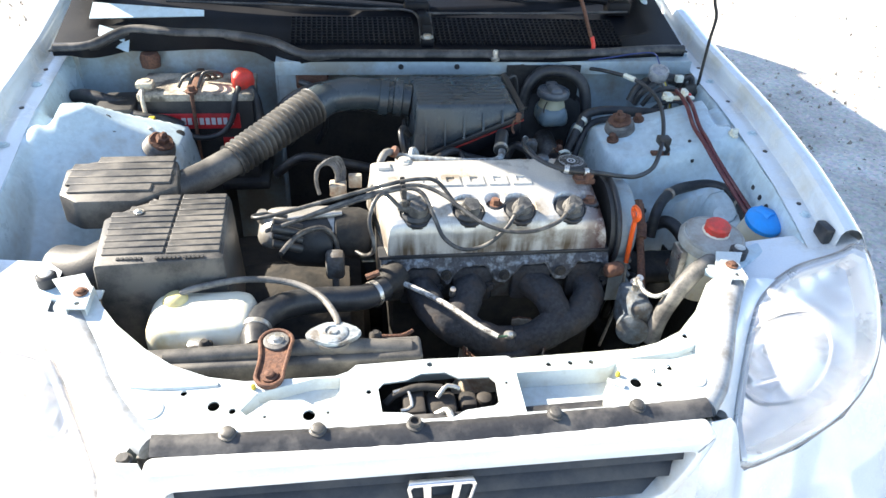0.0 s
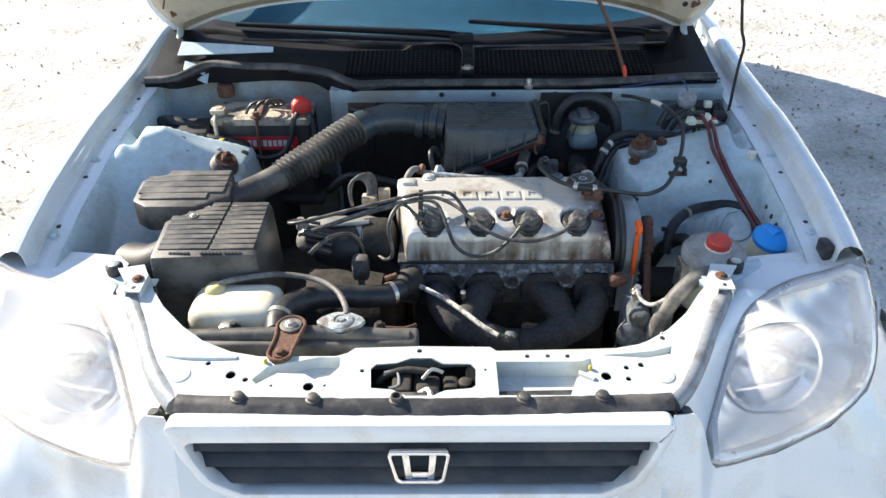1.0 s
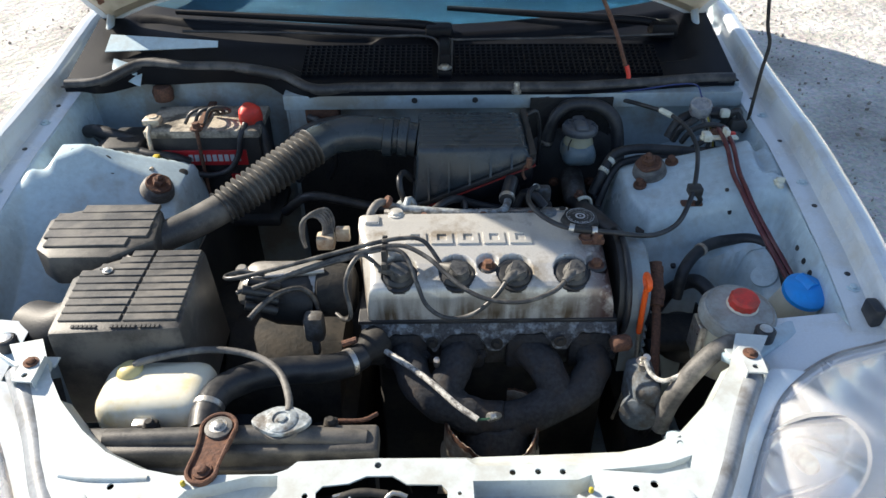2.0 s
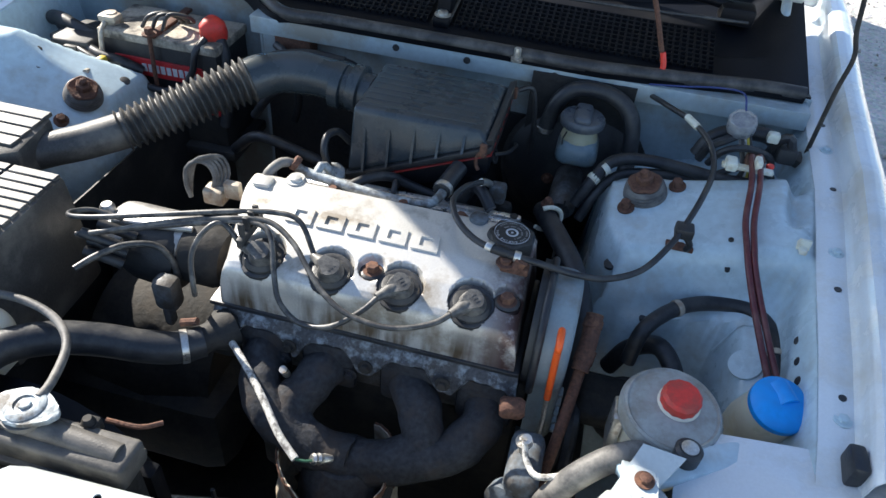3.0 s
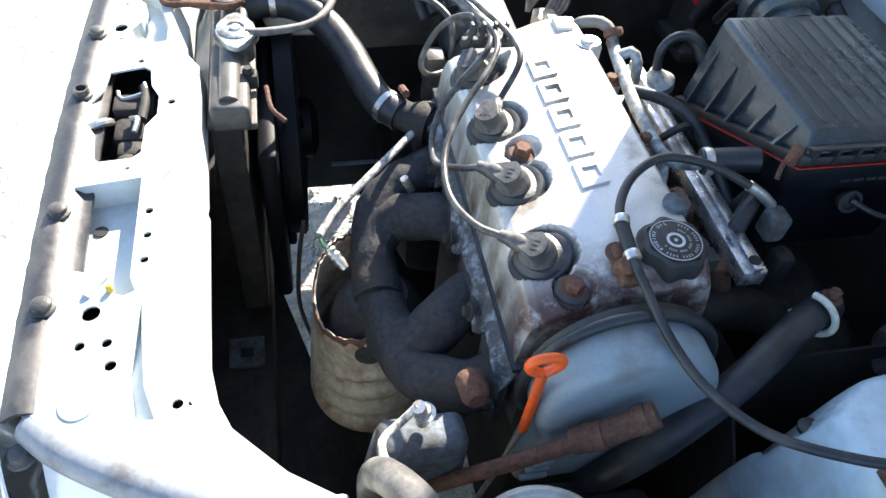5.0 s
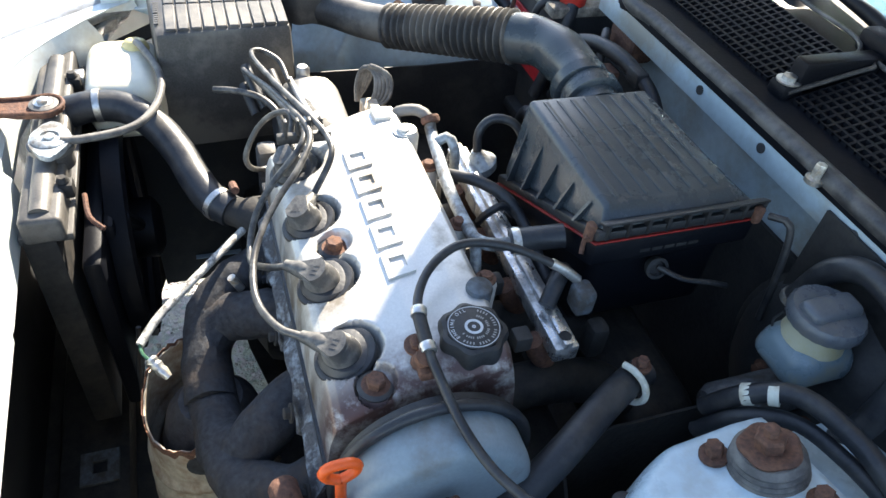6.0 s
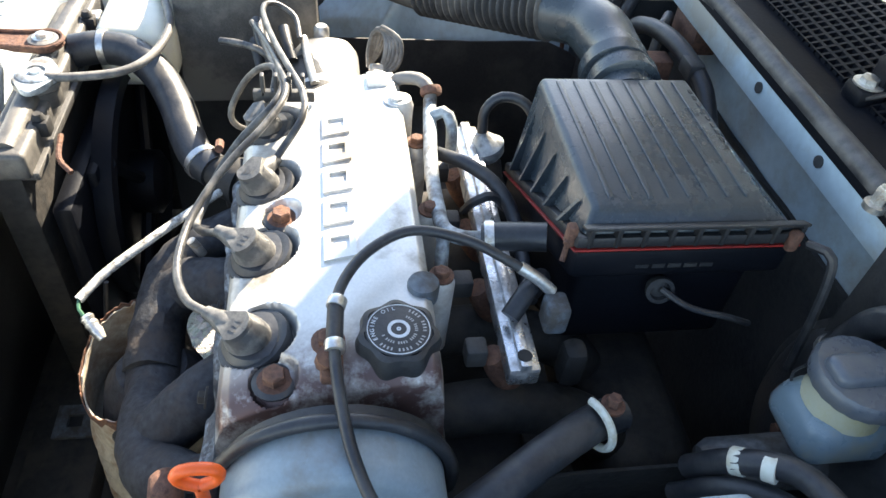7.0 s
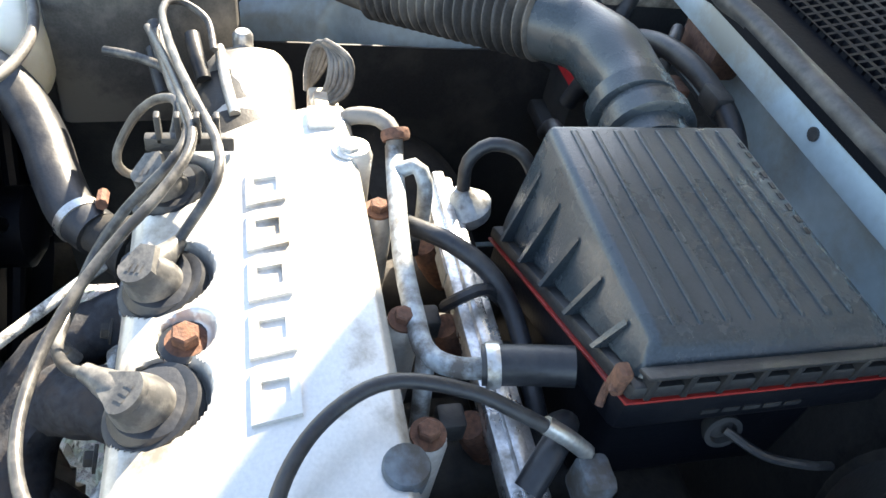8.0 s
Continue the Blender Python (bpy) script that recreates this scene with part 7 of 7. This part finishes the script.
part("clamp", tube([(0.338 + 0.0205 * math.cos(radians(a)) * 0.95, 1.305 + 0.0205 * math.cos(radians(a)) * 0.45, 0.742 + 0.0205 * math.sin(radians(a))) for a in range(-140, 130, 15)], 0.0034, 8), CLIPWHITE, hh, "white spring clamp")
part("clamp_nut", bolt((0.334, 1.318, 0.757), 0.006, 0.012), RUST, hh, "corroded clamp end")
vac = thing("booster_hose", (0.38, 1.53, 0.70), "black vacuum hose looping behind the reservoir", "vacuum hose")
part("hose", tube([(0.30, 1.53, 0.745), (0.315, 1.535, 0.80), (0.345, 1.54, 0.825), (0.40, 1.535, 0.825), (0.435, 1.52, 0.80), (0.445, 1.50, 0.74), (0.44, 1.47, 0.70)], 0.013, 14), RUBBER, vac, "black rubber hose")
part("clamp", lathe([(0.0138, -0.004), (0.0145, 0), (0.0138, 0.004)], (0.3005, 1.530, 0.748), (0.15, 0.05, 1), 18), STEEL, vac, "steel hose clamp")
ac = thing("clutch_hose_pair", (0.42, 1.42, 0.74), "black hoses with white tape over the strut tower", "hose pair")
part("hose", tube([(0.375, 1.385, 0.71), (0.395, 1.400, 0.752), (0.420, 1.430, 0.772), (0.47, 1.445, 0.775), (0.53, 1.445, 0.772), (0.58, 1.44, 0.77), (0.63, 1.45, 0.765)], 0.0095, 12), RUBBER, ac, "black hose")
part("hose", tube([(0.385, 1.375, 0.69), (0.405, 1.395, 0.735), (0.432, 1.425, 0.752), (0.48, 1.440, 0.757), (0.55, 1.450, 0.757), (0.62, 1.47, 0.755)], 0.0075, 12), RUBBER, ac, "black hose")
for at, ax in (((0.395, 1.401, 0.752), (0.6, 0.6, 0.6)), ((0.408, 1.415, 0.764), (0.6, 0.6, 0.4))):
    part("tape", lathe([(0.0100, -0.0045), (0.0103, -0.004), (0.0103, 0.004), (0.0100, 0.0045)], at, ax, 18), CLIPWHITE, ac, "white tape")

cable = thing("throttle_cable", (0.4, 1.16, 0.76), "black throttle cable looping over the engine", "cable")
part("cable", tube([(0.246, 1.271, 0.796), (0.240, 1.252, 0.806), (0.228, 1.222, 0.816), (0.222, 1.180, 0.822), (0.238, 1.146, 0.818), (0.268, 1.124, 0.812), (0.305, 1.118, 0.808), (0.345, 1.120, 0.802), (0.390, 1.128, 0.790), (0.430, 1.145, 0.780), (0.470, 1.175, 0.780), (0.500, 1.220, 0.790), (0.520, 1.262, 0.804), (0.540, 1.320, 0.815), (0.552, 1.375, 0.822), (0.546, 1.425, 0.832), (0.522, 1.470, 0.838), (0.48, 1.52, 0.835), (0.46, 1.56, 0.825)], 0.0042, 10), RUBBER, cable, "black cable")
for at, ax in (((0.283, 1.1205, 0.8105), (1, -0.3, -0.1)), ((0.318, 1.1182, 0.8065), (1, 0, -0.12))):
    part("collar", lathe([(0.0068, -0.004), (0.0072, -0.003), (0.0072, 0.003), (0.0068, 0.004)], at, ax, 16), STEEL, cable, "bright ferrule")
part("adjuster", tube([(0.285, 1.1198, 0.810), (0.318, 1.118, 0.8065)], 0.0060, 12), BLACK, cable, "black adjuster sleeve")
part("white_mark", tube([(0.528, 1.460, 0.8375), (0.512, 1.485, 0.8385)], 0.0058, 10), CLIPWHITE, cable, "white paint mark")
b = box(0.506, 0.530, 1.240, 1.262, 0.790, 0.806, 0.003)
tube([(0.522, 1.246, 0.792), (0.530, 1.247, 0.780), (0.528, 1.252, 0.768)], 0.0045, 8, b)
part("cable_clip", b, BLACK, cable, "black cable clip")
part("clip_slot", box(0.502, 0.538, 1.250, 1.264, tower_plane(0.52, 1.257, 1) - 0.003, tower_plane(0.52, 1.257, 1) + 0.003, 0.001), RUST, cable, "dark rusty slot")
single("throttle_link", tube([(0.243, 1.264, 0.800), (0.248, 1.278, 0.792), (0.252, 1.292, 0.780)], 0.0052, 10), STEEL, (0.248, 1.278, 0.786), "bright ferrule at the throttle cable end", "cable end")

clutch = thing("wiring_connector", (0.59, 1.49, 0.80), "round grey multi-pin connector with loose wires", "connector")
part("connector_cap", lathe([(0.016, -0.016), (0.0205, -0.010), (0.0210, 0.008), (0.0195, 0.012), (0.017, 0.012), (0.016, 0.009), (0.008, 0.009)], (0.592, 1.490, 0.840), (-0.1, -0.3, 0.95), 32, wave=(8, 0.03)), CONNECTOR, clutch, "grey round connector")
for k in range(5):
    part("wire", tube([(0.592 + 0.004 * k, 1.482, 0.828), (0.600 + 0.004 * k, 1.465, 0.805), (0.608 + 0.003 * k, 1.455, 0.782), (0.60 + 0.006 * k, 1.45, 0.765)], 0.0022, 6), (GREYRUBBER, RUBBER, SLEEVE, YELLOW, RUBBER)[k], clutch, "thin wire")
part("side_plug", box(0.632, 0.650, 1.478, 1.494, 0.822, 0.838, 0.004), CLIPWHITE, clutch, "small white plug")
part("side_plug", box(0.630, 0.643, 1.472, 1.484, 0.793, 0.804, 0.003), CLIPWHITE, clutch, "small white plug")
part("wire_loom", tube([(0.545, 1.50, 0.77), (0.560, 1.505, 0.800), (0.59, 1.51, 0.815), (0.64, 1.505, 0.82), (0.665, 1.49, 0.80)], 0.012, 10), RUBBER, clutch, "black wire bundle")
part("thin_wire", tube([(0.592, 1.495, 0.860), (0.585, 1.52, 0.875), (0.55, 1.545, 0.865), (0.50, 1.55, 0.855), (0.45, 1.552, 0.848)], 0.0016, 8), material("blue_wire", (0.02, 0.04, 0.16), 0.5), clutch, "thin blue wire")
for k, pts in enumerate((((0.560, 1.470, 0.775), (0.575, 1.462, 0.806), (0.605, 1.460, 0.818), (0.640, 1.470, 0.806), (0.655, 1.485, 0.780)),
                         ((0.548, 1.485, 0.772), (0.556, 1.478, 0.800), (0.572, 1.476, 0.815), (0.590, 1.486, 0.822)),
                         ((0.575, 1.452, 0.770), (0.600, 1.448, 0.790), (0.632, 1.450, 0.792), (0.655, 1.462, 0.775)),
                         ((0.645, 1.500, 0.790), (0.650, 1.488, 0.822), (0.662, 1.478, 0.838), (0.672, 1.480, 0.815)))):
    part("taped_lead", tube(list(pts), 0.0055 + 0.0015 * (k % 2), 8), RUBBER, clutch, "black taped lead")
part("brown_plug", box(0.606, 0.634, 1.444, 1.462, 0.792, 0.812, 0.004), RUST, clutch, "brown weathered plug")
part("dark_plug", box(0.652, 0.680, 1.468, 1.490, 0.796, 0.822, 0.005), BLACK, clutch, "black plug")
pipes = thing("washer_hose_pair", (0.61, 1.25, 0.74), "two dark red hoses clipped to the strut tower", "hose pair")
for dx, dz in ((0.0, 0.0), (0.0105, 0.002)):
    part("hose", tube([(0.604 + dx, 1.415, 0.832 + dz), (0.602 + dx, 1.385, 0.832 + dz), (0.600 + dx, 1.345, 0.826 + dz), (0.595 + dx, 1.290, 0.808 + dz), (0.597 + dx * 0.8, 1.245, 0.798 + dz), (0.601 + dx * 0.8, 1.212, 0.786), (0.613 + dx * 0.9, 1.165, 0.762), (0.632 + dx, 1.105, 0.730), (0.645 + dx, 1.075, 0.712)], 0.0042, 12), MAROON, pipes, "dark red hose")
b = box(0.562, 0.632, 1.380, 1.392, 0.825, 0.831, 0.002)
box(0.566, 0.582, 1.374, 1.398, 0.824, 0.838, 0.003, bm=b)
box(0.604, 0.613, 1.376, 1.396, 0.829, 0.846, 0.002, bm=b)
part("clip", b, CLIPWHITE, pipes, "white plastic hose clip")
part("red_tip", lathe([(0.005, 0), (0.006, 0.004), (0.004, 0.006)], (0.631, 1.408, 0.822), n=14), REDCAP, pipes, "small red cap")
apron_hose = thing("apron_hose", (0.57, 1.15, 0.65), "black hose curving along the inner wing", "hose")
part("hose", tube([(0.486, 1.150, 0.640), (0.497, 1.168, 0.690), (0.536, 1.210, 0.700), (0.580, 1.232, 0.702), (0.622, 1.230, 0.708), (0.648, 1.204, 0.712), (0.655, 1.165, 0.712), (0.650, 1.12, 0.705), (0.645, 1.085, 0.69)], 0.0105, 14), RUBBER, apron_hose, "black rubber hose")
for at, ax in (((0.536, 1.210, 0.700), (0.75, 0.65, 0.05)), ((0.6545, 1.150, 0.711), (0.0, -1, -0.1))):
    part("band", lathe([(0.0115, -0.004), (0.0120, 0), (0.0115, 0.004)], at, ax, 16), SHIELD, apron_hose, "small pale band")

harness = thing("wing_harness", (-0.6, 1.55, 0.74), "black taped wiring harness behind the strut tower", "wiring harness")
part("sleeve", tube([(-0.665, 1.575, 0.760), (-0.635, 1.560, 0.768), (-0.595, 1.548, 0.762), (-0.550, 1.542, 0.752), (-0.500, 1.530, 0.735)], 0.014, 14), RUBBER, harness, "black taped sleeve")
part("branch", tube([(-0.640, 1.562, 0.756), (-0.60, 1.535, 0.735), (-0.555, 1.522, 0.722), (-0.51, 1.505, 0.70)], 0.010, 12), RUBBER, harness, "thinner black branch")

# power steering reservoir
ps = thing("power_steering_reservoir", (0.517, 1.0, 0.62), "white power steering reservoir with grey lid and red cap", "reservoir")
AX = Vector((0.02, -0.10, 1))
part("tank", lathe([(0.040, 0.0), (0.046, 0.01), (0.047, 0.095), (0.050, 0.105)], (0.518, 1.011, 0.624), AX, 40), MILKY, ps, "white plastic tank")
part("lid", lathe([(0.050, 0.100), (0.056, 0.102), (0.057, 0.112), (0.053, 0.119), (0.046, 0.121), (0.024, 0.124)], (0.518, 1.011, 0.624), AX, 48), PSLID, ps, "dusty grey round lid")
part("lid_rim", lathe([(0.0475, 0.1205), (0.050, 0.1225), (0.0525, 0.1205)], (0.518, 1.011, 0.624), AX, 48), PSLID, ps, "raised lid edge")
part("cap", lathe([(0.020, 0.122), (0.021, 0.125), (0.0215, 0.138), (0.018, 0.142), (0.008, 0.1425)], (0.523, 1.017, 0.624), AX, 48, wave=(12, 0.02)), REDCAP, ps, "red screw cap")
part("cap_neck", lathe([(0.023, 0.118), (0.0235, 0.125), (0.021, 0.127)], (0.523, 1.017, 0.624), AX, 32), MILKY, ps, "pale neck")
part("bracket", box(0.462, 0.475, 0.985, 1.02, 0.66, 0.72, 0.003), STEEL, ps, "steel bracket")
# washer filler
washer = thing("washer_bottle_filler", (0.630, 1.05, 0.62), "washer bottle neck with a bright blue cap", "washer filler")
WX = Vector((0.05, -0.30, 1))
part("neck", lathe([(0.032, 0.0), (0.036, 0.05), (0.032, 0.10), (0.030, 0.118)], (0.633, 1.078, 0.626), WX, 32), MILKY, washer, "milky white filler neck")
b = lathe([(0.030, 0.110), (0.0335, 0.113), (0.0335, 0.121), (0.028, 0.127), (0.010, 0.131)], (0.633, 1.078, 0.626), WX, 40)
q = WX.normalized()
tube([Vector((0.640, 1.075, 0.629)) + q * 0.121, Vector((0.628, 1.100, 0.629)) + q * 0.124], 0.013, 14, b)
part("blue_cap", b, BLUECAP, washer, "bright blue push cap")

# dipstick, rusty pipe, pump and brackets
dip = thing("oil_dipstick", (0.385, 1.0, 0.60), "orange oil dipstick handle", "dipstick")
loop = [(0.3875, 1.031, 0.760), (0.387, 1.022, 0.765), (0.387, 1.0185, 0.773), (0.387, 1.023, 0.779), (0.387, 1.032, 0.7805), (0.387, 1.041, 0.779), (0.387, 1.0455, 0.773), (0.387, 1.042, 0.765), (0.3875, 1.033, 0.760)]
part("handle", tube(loop, 0.0042, 10, tube([(0.3875, 1.032, 0.760), (0.388, 1.032, 0.72), (0.389, 1.031, 0.670)], 0.0045, 10)), ORANGE, dip, "orange plastic handle")
part("rod", tube([(0.389, 1.031, 0.672), (0.388, 1.022, 0.60), (0.37, 1.02, 0.48)], 0.003, 8), STEEL, dip, "steel rod")
b = tube([(0.425, 1.118, 0.742), (0.424, 1.090, 0.722), (0.420, 1.060, 0.700)], 0.0110, 14)
tube([(0.422, 1.075, 0.710), (0.416, 1.03, 0.672), (0.408, 0.985, 0.635), (0.40, 0.95, 0.60)], 0.0070, 12, b)
tube([(0.424, 1.082, 0.716), (0.421, 1.068, 0.706)], 0.0124, 14, b)
tube([(0.4248, 1.112, 0.738), (0.4245, 1.104, 0.732)], 0.0124, 14, b)
single("rusty_coolant_pipe", b, RUST, (0.41, 1.03, 0.62), "rusty steel pipe beside the timing cover", "pipe")
pump = thing("power_steering_pump", (0.37, 0.95, 0.60), "oxidised metal power steering pump", "pump")
b = box(0.358, 0.398, 0.905, 0.985, 0.590, 0.668, 0.012, 3)
lathe([(0.024, 0.0), (0.027, 0.008), (0.027, 0.022), (0.016, 0.026)], (0.374, 0.925, 0.618), (-0.4, -0.9, 0.1), 24, b)
part("body", b, PUMP, pump, "oxidised pump body")
part("boss", lathe([(0.010, -0.014), (0.0130, -0.010), (0.0130, 0.010), (0.009, 0.016)], (0.350, 0.993, 0.684), (1, 0.1, 0.1), 18), RUST, pump, "rusty boss")
part("pipe_union", tube([(0.373, 0.945, 0.676), (0.373, 0.944, 0.692), (0.374, 0.940, 0.706)], 0.006, 10), STEEL, pump, "bright pipe union")
part("union_nut", bolt((0.372, 0.946, 0.690), 0.0062, 0.007), STEEL, pump, "steel union nut")
part("thin_pipe", tube([(0.372, 0.940, 0.704), (0.378, 0.925, 0.690), (0.392, 0.908, 0.690), (0.42, 0.908, 0.706), (0.445, 0.918, 0.722), (0.470, 0.928, 0.735)], 0.0036, 10), SLEEVE, pump, "thin pale pipe")
part("big_hose", tube([(0.400, 0.900, 0.60), (0.405, 0.900, 0.65), (0.425, 0.905, 0.700), (0.455, 0.920, 0.728), (0.485, 0.935, 0.735), (0.50, 0.945, 0.72)], 0.0140, 16), GREYRUBBER, pump, "thick dusty return hose")
part("pulley", lathe([(0.05, -0.012), (0.052, -0.01), (0.046, 0.0), (0.052, 0.01), (0.05, 0.012)], (0.425, 1.06, 0.55), (1, 0, 0), 32), DARKMETAL, pump, "dark belt pulley")
single("drive_belt", tube([(0.43, 1.01, 0.56), (0.43, 1.06, 0.605), (0.43, 1.11, 0.56), (0.43, 1.15, 0.42), (0.43, 1.06, 0.38), (0.43, 1.0, 0.5), (0.43, 1.01, 0.56)], 0.009, 8), RUBBER, (0.43, 1.06, 0.5), "black drive belt beside the engine", "drive belt")
mountb = thing("engine_mount", (0.47, 1.10, 0.55), "dark rusty side engine mount", "engine mount")
part("arm", box(0.43, 0.56, 1.07, 1.15, 0.58, 0.612, 0.012, 3), DARKMETAL, mountb, "dark mount arm")
part("mount_bolt", bolt((0.52, 1.095, 0.612), 0.010, 0.012), RUST, mountb, "rusty mount bolt")
part("rubber_pad", lathe([(0.045, 0), (0.05, 0.02), (0.04, 0.045)], (0.50, 1.12, 0.555), n=24), RUBBER, mountb, "black rubber pad")
single("ground_wire", tube([(0.02, 0.86, 0.56), (0.03, 0.85, 0.50), (0.045, 0.845, 0.42), (0.075, 0.86, 0.375), (0.11, 0.88, 0.37)], 0.003, 8), RUBBER, (0.05, 0.85, 0.38), "thin black wire hanging by the radiator", "wire")
single("lower_hose", tube([(0.47, 1.19, 0.58), (0.49, 1.185, 0.63), (0.525, 1.17, 0.66), (0.55, 1.13, 0.64), (0.545, 1.08, 0.60)], 0.013, 14), RUBBER, (0.51, 1.14, 0.62), "thick black hose dropping beside the strut tower", "hose")
